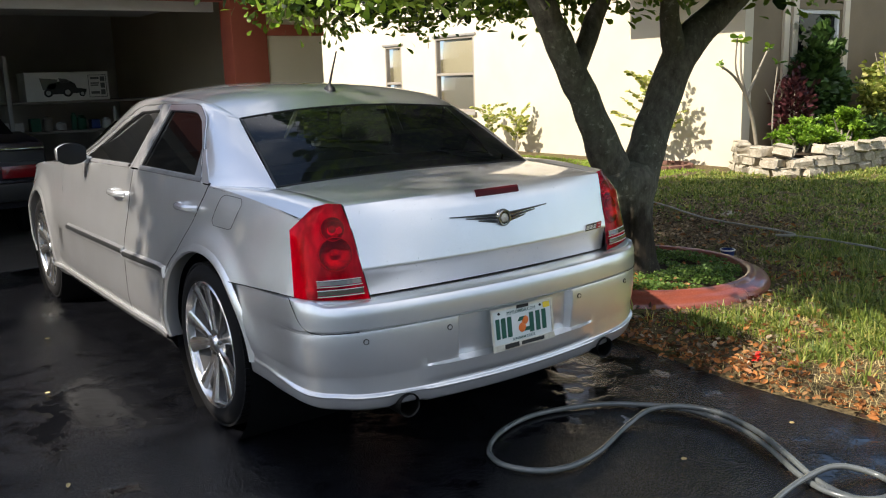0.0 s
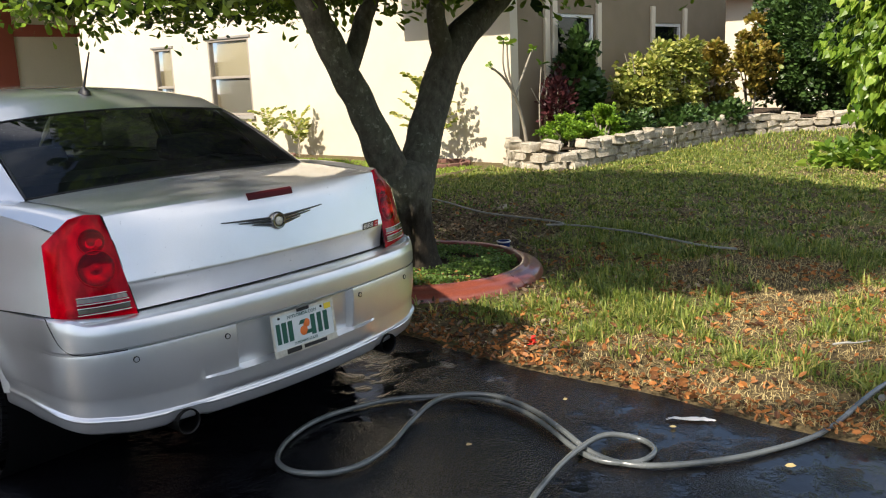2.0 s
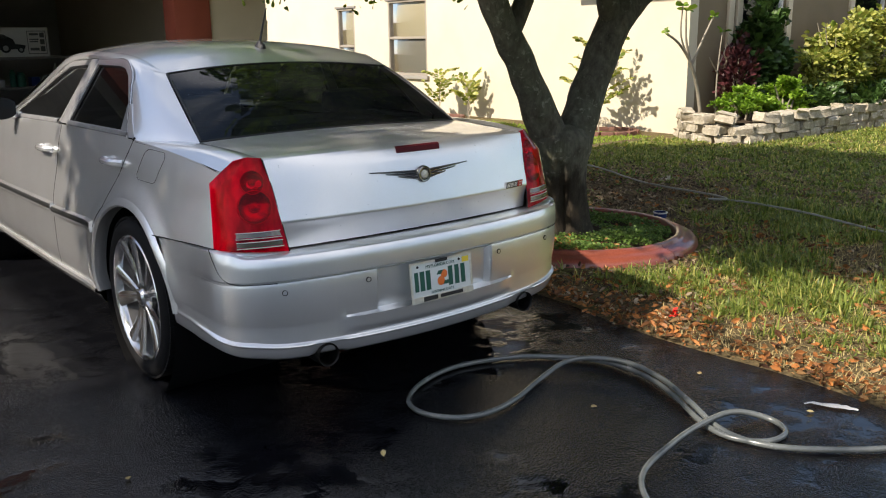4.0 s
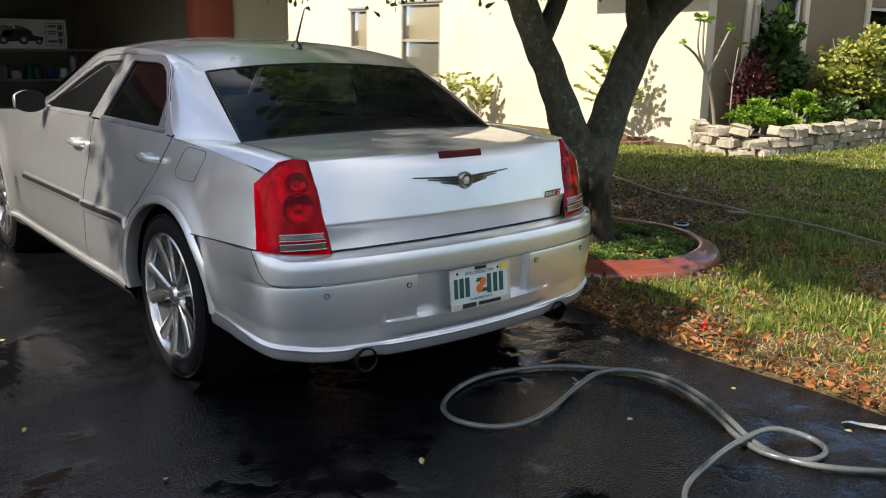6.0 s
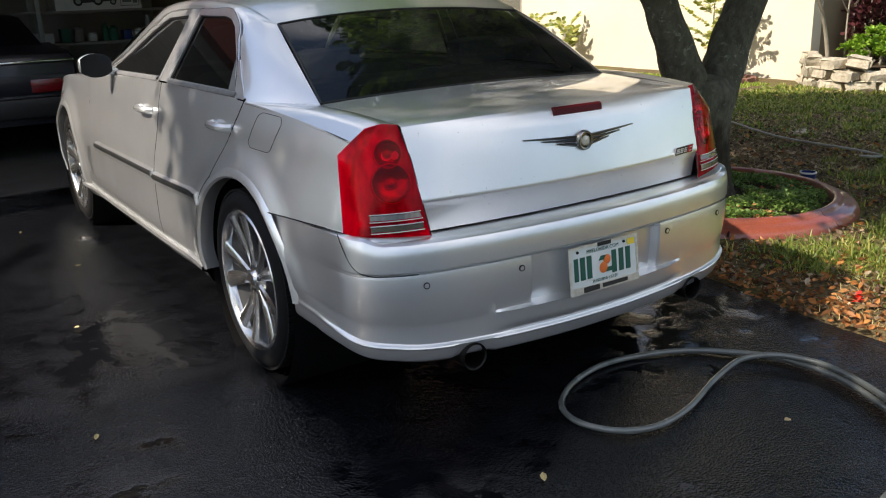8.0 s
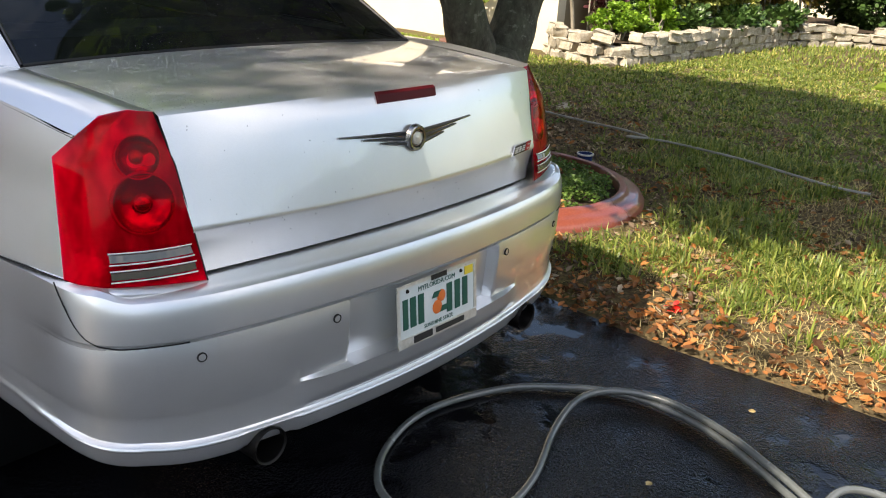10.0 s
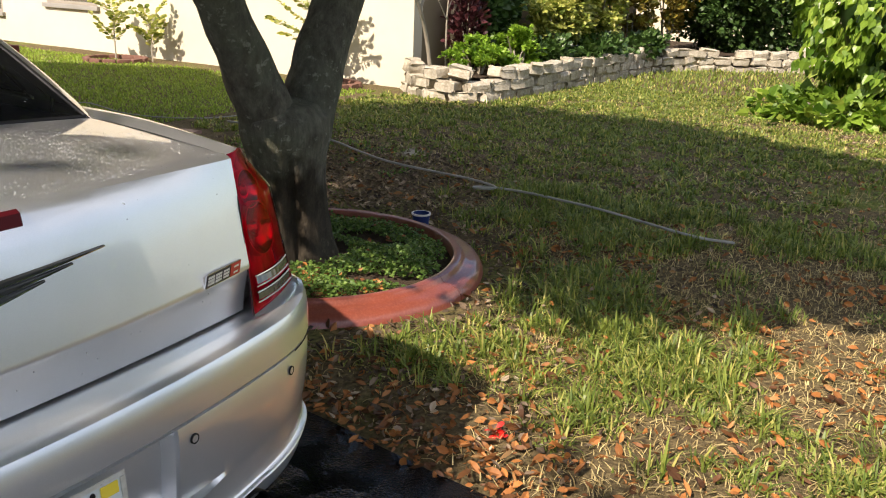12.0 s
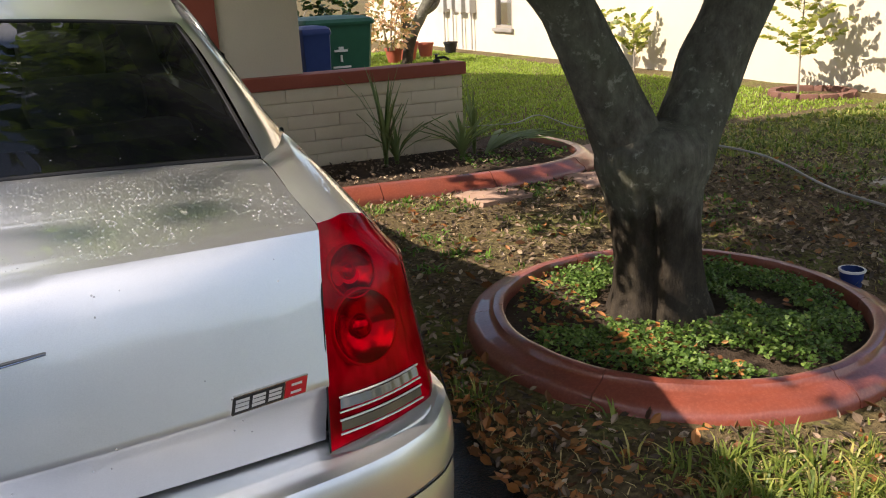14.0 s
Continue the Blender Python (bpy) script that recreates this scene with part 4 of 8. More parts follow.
        tube(bm, [(s * (side_x(y, z) - 0.0035), y, z) for z, y in [(z, 2.0035 - 0.03 * smooth((z - 0.5) / 0.5)) for z in (1.05, 0.95, 0.85, 0.75, 0.65, 0.55, 0.45, 0.34)]], 0.005, 5)
        cp("door_gap", bm, M_SEAM)
        bm = bm_new()
        tube(bm, [(s * (side_x(rear_cut(z), z) - 0.004), rear_cut(z) - 0.004, z) for z in [1.06 - 0.02 * k for k in range(36)]], 0.005, 5)
        cp("door_gap", bm, M_SEAM)

    # trunk lid
    bm = bm_new()
    n = 33
    us = [k / (n - 1) * 2 - 1 for k in range(n)]
    deck = []
    for j in range(17):
        v = j / 16
        row = []
        for u in us:
            a, b = lid_top(u * 0.643), glass_base(u * 0.657)
            p = a.lerp(b, v)
            p.z += 0.010 * math.sin(math.pi * v) * (1 - u * u * 0.7)
            row.append(p)
        for p in (row[0], row[-1]):
            p.x += math.copysign(0.006, p.x) * math.sin(math.pi * v)
        deck.append(row)
    face = []
    prof = [(1.05, 0.105, 0.155), (1.044, 0.090, 0.16), (1.030, 0.078, 0.18), (0.98, 0.062, 0.19), (0.92, 0.048, 0.185), (0.86, 0.034, 0.18), (0.815, 0.024, 0.172), (0.808, 0.0225, 0.17), (0.803, 0.0235, 0.169), (0.797, 0.0275, 0.167), (0.775, 0.037, 0.155), (0.74, 0.051, 0.13), (0.707, 0.063, 0.10)]
    for z, y, k in prof:
        half = lerp(0.608, 0.643, (z - 0.70) / 0.35)
        row = []
        for u in us:
            x = u * half
            row.append(Vector((x, y + k * x * x, z - (0.014 * u * u if z > 1.02 else 0))))
        face.append(row)
    grid(bm, face[::-1] + deck[1:])
    lid = cp("trunk_lid", bm, M_PAINT, label="silver lid beaded with water drops", angle=30)

    def lid_y(x, z):
        for (z0, y0, k0), (z1, y1, k1) in zip(prof, prof[1:]):
            if z1 <= z <= z0:
                t = (z0 - z) / (z0 - z1)
                return lerp(y0, y1, t) + lerp(k0, k1, t) * x * x
        return prof[0][1]
    # centre brake light
    bm = bm_new()
    rows = []
    for k in range(13):
        x = -0.107 + 0.214 * k / 12
        rows.append([(x, lid_y(x, 1.012) + 0.004, 1.012), (x, lid_y(x, 1.016) - 0.004, 1.016), (x, lid_y(x, 1.03) - 0.004, 1.036), (x, lid_y(x, 1.03) + 0.006, 1.041)])
    vs = grid(bm, rows)
    bm.faces.new(vs[0])
    bm.faces.new(vs[-1][::-1])
    cp("brake_light", bm, M_BRAKE, lid, "dark red high brake light")
    # winged emblem
    bm = bm_new()
    yc = lid_y(0, 0.925)
    m = Matrix.Translation((0, yc - 0.004, 0.925)) @ Matrix.Rotation(math.pi / 2, 4, "X")
    lathe(bm, [(0.0225, 0.004), (0.0235, 0.012), (0.029, 0.013), (0.032, 0.011), (0.035, 0.0)], m, 32)
    cp("emblem_ring", bm, M_PEWTER, lid, "round chrome badge ring")
    bm = bm_new()
    lathe(bm, [(0.001, 0.0065), (0.0175, 0.006), (0.0228, 0.005)], m, 32)
    cp("emblem_groove", bm, M_BLACK, lid)
    bm = bm_new()
    lathe(bm, [(0.001, 0.0125), (0.006, 0.0122), (0.008, 0.0108), (0.013, 0.0112), (0.0155, 0.010), (0.0165, 0.006)], m, 32)
    cp("emblem_centre", bm, M_WORN_CHROME, lid, "worn pale badge centre")
    bm = bm_new()
    lathe(bm, [(0.0178, 0.006), (0.0184, 0.0105), (0.0196, 0.0105), (0.0202, 0.006)], m, 32)
    cp("emblem_rim", bm, M_CHROME, lid)
    for s in (-1, 1):
        for r0, r1, z0, z1 in ((0.030, 0.245, 0.936, 0.951), (0.030, 0.175, 0.9235, 0.9385), (0.028, 0.118, 0.9115, 0.925)):
            strip, line = bm_new(), bm_new()
            face, bead = [], []
            for k in range(12):
                t = k / 11
                x, z, h = lerp(r0, r1, t), lerp(z0, z1, t), lerp(0.0070, 0.0014, t)
                y = lid_y(x, z)
                face.append([(s * x, y - 0.001, z + h), (s * x, y - 0.006, z + h * 0.6), (s * x, y - 0.004, z - h * 0.5), (s * x, y - 0.001, z - h)])
                bead.append((s * x, y - 0.005, z - h * 0.62))
            grid(strip, face)
            cp("emblem_wing", strip, M_RIM_DARK, lid)
            tube(line, bead, 0.0013, 6)
            cp("emblem_line", line, M_CHROME, lid)
    # model badge
    bm = bm_new()
    z0, x0, x1 = 0.82, 0.46, 0.585
    y0, y1 = lid_y(x0, z0), lid_y(x1, z0)
    prism(bm, [(x0 + 0.004, y0 - 0.001, z0 - 0.014), (x1 - 0.006, y1 - 0.001, z0 - 0.014), (x1, y1 - 0.001, z0 + 0.014), (x0 + 0.01, y0 - 0.001, z0 + 0.014)], (0, -0.005, 0))
    badge = cp("model_badge", bm, M_RIM, lid, "chrome badge with black marks and a red end")

    def on_badge(nm, x, w, lo, hi, out, material):
        """A slanted flat mark on the badge."""
        bm = bm_new()
        ya, yb, lean = lid_y(x, z0) - 0.0062 - out, lid_y(x + w, z0) - 0.0062 - out, 0.22
        prism(bm, [(x + lean * lo, ya, z0 + lo), (x + w + lean * lo, yb, z0 + lo), (x + w + lean * hi, yb, z0 + hi), (x + lean * hi, ya, z0 + hi)], (0, -0.0012, 0))
        cp(nm, bm, material, lid)
    on_badge("badge_end", 0.547, 0.034, -0.0125, 0.0125, 0.0004, M_BADGE_RED)
    on_badge("badge_field", 0.466, 0.079, -0.0122, 0.0122, 0.0, M_BLACK_INK)
    for x in (0.471, 0.496, 0.521):
        for lo, hi in ((0.004, 0.0085), (-0.0025, 0.0025), (-0.0085, -0.004)):
            on_badge("badge_bar", x, 0.020, lo, hi, 0.0012, M_SILVER)
    for lo, hi in ((0.004, 0.008), (-0.008, -0.004)):
        on_badge("badge_bar", 0.556, 0.017, lo, hi, 0.0016, M_SILVER)
    return car, lid, cp, lid_y


car, car_lid, cp, lid_y = build_car()

def build_car_rest():
    # rear bumper: plan line and section
    plan = catmull([(-0.881, 0.6, 0), (-0.873, 0.42, 0), (-0.863, 0.28, 0), (-0.849, 0.18, 0), (-0.82, 0.115, 0), (-0.76, 0.065, 0), (-0.66, 0.022, 0), (-0.5, -0.008, 0), (-0.33, -0.028, 0), (-0.15, -0.040, 0), (0, -0.043, 0)], 6)
    plan += [Vector((-p.x, p.y, 0)) for p in plan[-2::-1]]
    extra = []
    for a, b in zip(plan, plan[1:]):
        extra.append(a)
        if abs(a.x) < 0.62 and abs(b.x) < 0.62:
            extra += [a.lerp(b, k / 5) for k in range(1, 5)]
    plan = extra + [plan[-1]]
    sect = [(0.700, -0.12), (0.702, -0.03), (0.7005, -0.012), (0.694, 0.000), (0.680, 0.007), (0.655, 0.011), (0.628, 0.0115), (0.612, 0.0115), (0.609, 0.009), (0.606, -0.008), (0.602, -0.008), (0.600, 0.006), (0.590, 0.0085), (0.56, 0.0095), (0.52, 0.0075), (0.47, 0.003), (0.435, -0.001), (0.427, -0.002), (0.415, -0.0035), (0.39, -0.004), (0.365, -0.005), (0.350, -0.005), (0.346, -0.002), (0.342, 0.0045), (0.338, 0.0065), (0.334, 0.0055), (0.330, 0.001), (0.322, -0.001), (0.305, -0.004), (0.292, -0.010), (0.284, -0.022), (0.275, -0.08), (0.26, -0.2)]
    bm = bm_new()
    rows = []
    for i, p in enumerate(plan):
        d = (plan[min(i + 1, len(plan) - 1)] - plan[max(i - 1, 0)]).normalized()
        nrm = Vector((d.y, -d.x, 0))
        side = smooth((p.y - 0.10) / 0.3)
        row = []
        for z, o in sect:
            zz, oo = z, o
            if z > 0.60:
                t = (z - 0.60) / 0.10
                zz = 0.60 + t * lerp(0.10, bumper_seam(max(p.y, 0.12)) - 0.60, smooth((p.y - 0.07) / 0.05))
            oo *= 1 - 0.75 * side if z < 0.69 else 1 - side
            if p.y > 0.3:
                follow = smooth((p.y - 0.3) / 0.25)
            else:
                follow = 0
            rise = table([(-0.045, 0.0), (0.0, 0.010), (0.065, 0.030), (0.2, 0.048), (0.42, 0.078), (0.6, 0.085)], p.y)
            zz += rise * smooth((0.50 - z) / 0.14)
            zz += 0.007 * smooth((0.085 - abs(abs(p.x) - 0.50)) / 0.035) * smooth((0.347 - z) / 0.02)
            if abs(p.x) < 0.30 and 0.42 < z < 0.60:
                edge = smooth((0.292 - abs(p.x) + 0.02 * (z - 0.5)) / 0.018)
                oo -= 0.030 * edge * smooth((z - 0.428) / 0.008)
            if z < 0.43:
                oo += 0.016 * smooth((0.47 - abs(p.x)) / 0.14) * smooth((z - 0.345) / 0.03)
            if 0.5 < z < 0.6085:
                oo = lerp(oo, 0.0085 * (1 - 0.75 * side), smooth((p.y - 0.07) / 0.05)) if z > 0.6 else oo
            q = p + nrm * oo + Vector((0, 0, zz))
            if side > 0 and zz > 0.45:
                tuck = 0.004 if z < 0.695 else (-0.002 if z > 0.7005 else -0.05)
                want = side_x(max(q.y, 0.18), zz) + tuck
                q.x = math.copysign(lerp(abs(q.x), want, side * smooth((zz - 0.36) / 0.3)), q.x)
            q.y = lerp(q.y, q.y + (arch_y(max(zz, 0.42)) - 0.6), follow)
            row.append(q)
        rows.append(row)
    grid(bm, rows)
    bumper = cp("rear_bumper", bm, M_PAINT, label="silver painted bumper cover", angle=24, weld=False)

    def plan_y(x):
        return bumper_y(-x)

    def bumper_y(x):
        for a, b in zip(plan, plan[1:]):
            if a.x <= x <= b.x:
                return lerp(a.y, b.y, (x - a.x) / max(1e-6, b.x - a.x))
        return 0.0
    for x in (-0.662, -0.333, 0.333, 0.662):
        y = bumper_y(x) - 0.0105
        yaw = math.atan2(bumper_y(x + 0.02) - bumper_y(x - 0.02), 0.04)
        m = Matrix.Translation((x, y, 0.565)) @ Matrix.Rotation(yaw, 4, "Z") @ Matrix.Rotation(math.pi / 2, 4, "X")
        bm = bm_new()
        lathe(bm, [(0.0105, -0.004), (0.0105, 0.0025), (0.0082, 0.0025), (0.0082, -0.004)], m, 18)
        cp("parking_sensor", bm, M_SEAM, bumper, "dark ring of a parking sensor")
        bm = bm_new()
        lathe(bm, [(0.0003, 0.002), (0.0078, 0.002), (0.008, -0.004)], m, 14)
        cp("sensor_face", bm, M_PAINT, bumper)
    # licence plate with its holder; characters are bars
    yp = bumper_y(0) - 0.020
    tilt = radians(-6)
    m0 = Matrix.Translation((0, yp, 0.517)) @ Matrix.Rotation(tilt, 4, "X")

    def flat(nm, material, parent, x0, x1, z0, z1, out, lab="", bev=0.0, skew=0.0):
        bm = bm_new()
        prism(bm, [(x0, 0, z0), (x1, 0, z0), (x1 + skew, 0, z1), (x0 + skew, 0, z1)], (0, -0.002, 0))
        for v in bm.verts:
            v.co = m0 @ (v.co + Vector((0, -out, 0)))
        return cp(nm, bm, material, parent, lab)
    plate = flat("licence_plate", M_PLATE, bumper, -0.152, 0.152, -0.076, 0.076, 0.0, "white plate with green bars and an orange blossom mark")
    for a in ((-0.158, 0.158, 0.070, 0.079), (-0.158, 0.158, -0.085, -0.0605), (-0.158, -0.148, -0.058, 0.068), (0.148, 0.158, -0.058, 0.068)):
        flat("plate_holder", M_WORN_CHROME, bumper, *a, 0.003, "worn chrome plate surround")
    for k, x in enumerate((-0.128, -0.098, -0.068, 0.045, 0.078, 0.11)):
        flat("bar", M_GREEN_INK, bumper, x - (0.008 if k == 0 else 0.011), x + 0.010, -0.038, 0.040, 0.0025)
    for x0, x1, z0, z1 in ((-0.10, -0.03, -0.081, -0.063), (-0.015, 0.10, -0.079, -0.065)):
        flat("bar", M_BLACK_INK, bumper, x0, x1, z0, z1, 0.0055)

    def lettering(words, size, x, z, out, material):
        """Flat words on the plate, in the built-in font."""
        text = bpy.data.curves.new("lettering", "FONT")
        text.body, text.size, text.align_x, text.extrude, text.resolution_u = words, size, "CENTER", 0.0004, 2
        ob = new("lettering", text)
        me = bpy.data.meshes.new_from_object(ob)
        bpy.data.objects.remove(ob)
        bm = bm_new()
        bm.from_mesh(me)
        for v in bm.verts:
            v.co = m0 @ Vector((x + v.co.x, -out - v.co.z, z + v.co.y))
        cp("lettering", bm, material, bumper, weld=False)
    lettering("MYFLORIDA.COM", 0.0185, -0.005, 0.0485, 0.0036, M_GREEN_INK)
    lettering("SUNSHINE STATE", 0.0150, 0.0, -0.0555, 0.0036, M_GREEN_INK)
    for x in (-0.118, 0.093):
        bm = bm_new()
        lathe(bm, [(0.0005, 0.004), (0.004, 0.0035), (0.0055, 0.0)], m0 @ Matrix.Translation((x, -0.003, 0.060)) @ Matrix.Rotation(math.pi / 2, 4, "X"), 10)
        cp("plate_screw", bm, M_DARK_METAL, bumper)
    flat("sticker", M_YELLOW, bumper, 0.108, 0.142, 0.045, 0.067, 0.0035, "yellow sticker")
    flat("latch", M_BLACK, bumper, -0.03, 0.03, 0.066, 0.079, 0.006)
    for x, z, r in ((-0.005, -0.012, 0.019), (0.012, 0.014, 0.017)):
        bm = bm_new()
        lathe(bm, [(0.0005, 0.003), (r * 0.8, 0.0025), (r, 0.001)], m0 @ Matrix.Translation((x, -0.0022, z)) @ Matrix.Rotation(math.pi / 2, 4, "X"), 16)
        cp("orange_mark", bm, M_ORANGE, bumper)
    for x, z in ((-0.012, 0.022), (0.018, -0.022)):
        flat("leaf_mark", M_GREEN_INK, bumper, x - 0.014, x + 0.012, z - 0.007, z + 0.008, 0.0026, skew=0.01)
    # tail lights: a clear red lens over a dark reflector with two bowls
    def corner_line(pts, counts):
        out = []
        for a, b, c in zip(pts, pts[1:], counts):
            out += [Vector(a).lerp(Vector(b), k / c) for k in range(c)]
        return out + [Vector(pts[-1])]
    for s in (-1, 1):
        counts = (17, 8)
        a = corner_line([(0.605, 0.066, 0.702), (0.630, 0.126, 0.935), (0.644, 0.172, 1.037)], counts)
        b = corner_line([(0.803, 0.130, 0.717), (0.786, 0.180, 0.942), (0.690, 0.186, 1.043)], counts)
        c = corner_line([(0.836, 0.205, 0.722), (0.809, 0.262, 0.952), (0.734, 0.216, 1.030)], counts)
        n = len(a)

        def lens_row(i):
            row = []
            for k in range(11):
                t = k / 10
                p = a[i].lerp(b[i], t)
                p.y -= 0.017 * math.sin(math.pi * min(1, t * 0.95 + 0.04)) * math.sin(math.pi * (0.06 + 0.88 * i / (n - 1))) ** 0.5
                row.append(p)
            for k in range(1, 5):
                row.append(b[i].lerp(c[i], k / 4) + Vector((0.004 * math.sin(math.pi * k / 4), 0, 0)))
            return row
        rows = [lens_row(i) for i in range(n)]
        bm = bm_new()
        grid(bm, flip(rows, s))
        lamp = cp("tail_light", bm, M_RED_LENS, label="glossy red tail light with two round lamps", angle=50)
        back = []
        for i, row in enumerate(rows):
            line = []
            for k, p in enumerate(row):
                f = min(1.0, 0.30 * min(i, n - 1 - i, k, 14 - k) + 0.08)
                line.append(p + Vector((-0.012 * f * (k > 9), 0.034 * f, 0)))
            back.append(line)
        bm = bm_new()
        grid(bm, flip(back, s))
        cp("reflector", bm, M_RED_BASE, lamp, "faceted red reflector behind the lens", angle=60)

        def at_lamp(u, z):
            i = min(range(n), key=lambda q: abs(a[q].z - z))
            p = a[i].lerp(b[i], u)
            p.y -= 0.017 * math.sin(math.pi * min(1, u * 0.95 + 0.04)) * math.sin(math.pi * (0.06 + 0.88 * i / (n - 1))) ** 0.5
            return Vector((s * p.x, p.y, z))
        for u, z, r in ((0.45, 0.955, 0.044), (0.45, 0.868, 0.062)):
            c0 = at_lamp(u, z)
            e = at_lamp(u + 0.1, z) - at_lamp(u - 0.1, z)
            yaw = math.atan2(e.y, e.x) if s > 0 else math.atan2(-e.y, -e.x)
            up = at_lamp(u, z + 0.05) - at_lamp(u, z - 0.05)
            m = Matrix.Translation(c0 + Vector((0, 0.0150, 0))) @ Matrix.Rotation(yaw, 4, "Z") @ Matrix.Rotation(math.pi / 2 - math.atan2(up.y, up.z), 4, "X")
            bm = bm_new()
            lathe(bm, [(0.0005, -0.016), (r * 0.3, -0.015), (r * 0.6, -0.011), (r * 0.85, -0.005), (r * 0.95, 0.0)], m, 30)
            cp("lamp_bowl", bm, M_BOWL, lamp, "shiny dark bowl")
            bm = bm_new()
            lathe(bm, [(r * 0.94, -0.002), (r * 0.955, 0.0025), (r * 1.0, 0.0025), (r * 1.02, -0.012)], m, 36)
            cp("lamp_ring", bm, M_RED_RING, lamp, "thin bright ring")
            bm = bm_new()
            lathe(bm, [(0.0005, -0.004), (r * 0.2, -0.005), (r * 0.3, -0.009), (r * 0.36, -0.018)], m, 20)
            cp("bulb_cap", bm, M_BOWL, lamp)
        for z in (0.772, 0.738):
            bm = bm_new()
            rows = []
            for k in range(25):
                u = lerp(0.10, 0.91, k / 24)
                lo, hi = at_lamp(u, z - 0.009), at_lamp(u, z + 0.009)
                lo.z, hi.z = z - 0.009, z + 0.009
                o = -0.006 - 0.003 * math.sin(math.pi * k / 24) + 0.0015 * (k % 3 == 1)
                rows.append([hi + Vector((0, 0.002, 0.0)), hi + Vector((0, o, -0.002)), lo + Vector((0, o, 0.002)), lo + Vector((0, 0.002, 0))])
            grid(bm, rows)
            cp("reverse_lens", bm, M_CLEAR, lamp, "clear reversing lens strip")
            for zz in (z - 0.0115, z + 0.0105):
                bm = bm_new()
                tube(bm, [at_lamp(lerp(0.09, 0.92, k / 11), zz) + Vector((0, -0.007, 0)) for k in range(12)], 0.0017, 6)
                cp("chrome_edge", bm, M_SILVER, lamp)
        bm = bm_new()
        tube(bm, [Vector((s * p.x, p.y - 0.002, p.z)) for p in a], 0.0016, 5)
        cp("lamp_gap", bm, M_SEAM, lamp)
        # painted foot under the lamp
        bm = bm_new()
        rows = []
        for k in range(14):
            u = k / 13
            p = a[0].lerp(b[0], u)
            h = math.sin(math.pi * u) ** 0.5
            rows.append([(s * p.x, p.y - 0.001, p.z + 0.001), (s * p.x, p.y - 0.010 - 0.018 * h, p.z - 0.003), (s * p.x, p.y - 0.013 - 0.020 * h, p.z - 0.007), (s * p.x, p.y - 0.013 - 0.021 * h, p.z - 0.022), (s * p.x, p.y - 0.006, p.z - 0.036)])
        grid(bm, rows)
        cp("lamp_foot", bm, M_PAINT)
        # the crease that curls up to the lamp's outer corner, its shade drawn as a dark tube
        bm = bm_new()
        edge = [(q, k) for k, q in enumerate(plan) if q.x < -0.68 and q.y < 0.215]
        line = []
        for i, (q, k) in enumerate(edge):
            u = 1 - i / (len(edge) - 1)
            d = (plan[k + 1] - plan[k - 1]).normalized()
            z = table([(0, 0.604), (0.42, 0.604), (0.58, 0.610), (0.70, 0.624), (0.80, 0.648), (0.90, 0.684), (1, 0.722)], u)
            o = q + Vector((d.y, -d.x, 0)) * 0.0105
            want = side_x(max(o.y, 0.18), z) + 0.004
            b = smooth((q.y - 0.10) / 0.3) * smooth((z - 0.45) / 0.2)
            line.append((-s * lerp(o.x, -want, b), o.y, z))
        tube(bm, line, 0.0017, 5)
        cp("bumper_crease", bm, M_SEAM, bumper)
        # exhaust tip
        bm = bm_new()
        m = Matrix.Translation((s * 0.51, 0.004, 0.298)) @ Matrix.Rotation(math.pi / 2, 4, "X")
        lathe(bm, [(0.042, -0.25), (0.044, 0.0), (0.046, 0.018), (0.0445, 0.024), (0.040, 0.02), (0.038, -0.06), (0.001, -0.06)], m, 28)
        cp("exhaust_tip", bm, M_DARK_METAL, label="round dark exhaust tip")
        # mirror
        bm = bm_new()
        rows = []
        for k in range(9):
            t = k / 8
            r = math.sin(math.pi * (0.07 + 0.86 * t)) ** 0.4
            rows.append([(s * (0.87 + 0.155 * t), 2.86 - 0.02 * t + 0.045 * r * math.cos(q), 1.10 + 0.062 * r * math.sin(q)) for q in [2 * math.pi * j / 14 for j in range(14)]])
        vs = grid(bm, rows, closed_v=True)
        bm.faces.new(vs[0][::-1])
        bm.faces.new(vs[-1])
        tube(bm, [(s * 0.83, 2.88, 1.05), (s * 0.90, 2.87, 1.07)], 0.025, 8)
        mir = cp("wing_mirror", bm, M_PAINT, label="silver wing mirror")
        bm = bm_new()
        rows = []
        for k in range(9):
            t = k / 8
            r = math.sin(math.pi * (0.07 + 0.86 * t)) ** 0.4
            rows.append([(s * (0.868 + 0.158 * t), 2.793, 1.10 + 0.063 * r * q) for q in (-1, -0.5, 0, 0.5, 1)])
        grid(bm, rows)
        cp("mirror_glass", bm, M_MIRROR, mir, "dark mirror glass")
    # rear window
    bm = bm_new()
    rows = []
    for j in range(11):
        v = j / 10
        row = []
        for k in range(21):
            u = k / 10 - 1
            q = u * u
            a = Vector((u * 0.652, 0.712 - 0.032 * q, 1.066 - 0.010 * q))
            b = Vector((u * 0.572, 1.220 - 0.033 * q, 1.348 - 0.033 * q))
            p = a.lerp(b, v)
            p += Vector((0, -0.02, 0.03)) * math.sin(math.pi * v) * (1 - q * 0.8)
            row.append(p)
        rows.append(row)
    grid(bm, rows)
    cp("rear_window", bm, M_GLASS, label="dark tinted rear window dotted with drops")
    border = rows[0] + [r[-1] for r in rows[1:]] + rows[-1][-2::-1] + [r[0] for r in rows[-2::-1]]
    bm = bm_new()
    tube(bm, border, 0.0048, 6, caps=False)
    cp("window_seal", bm, M_BLACK, label="black rubber seal")
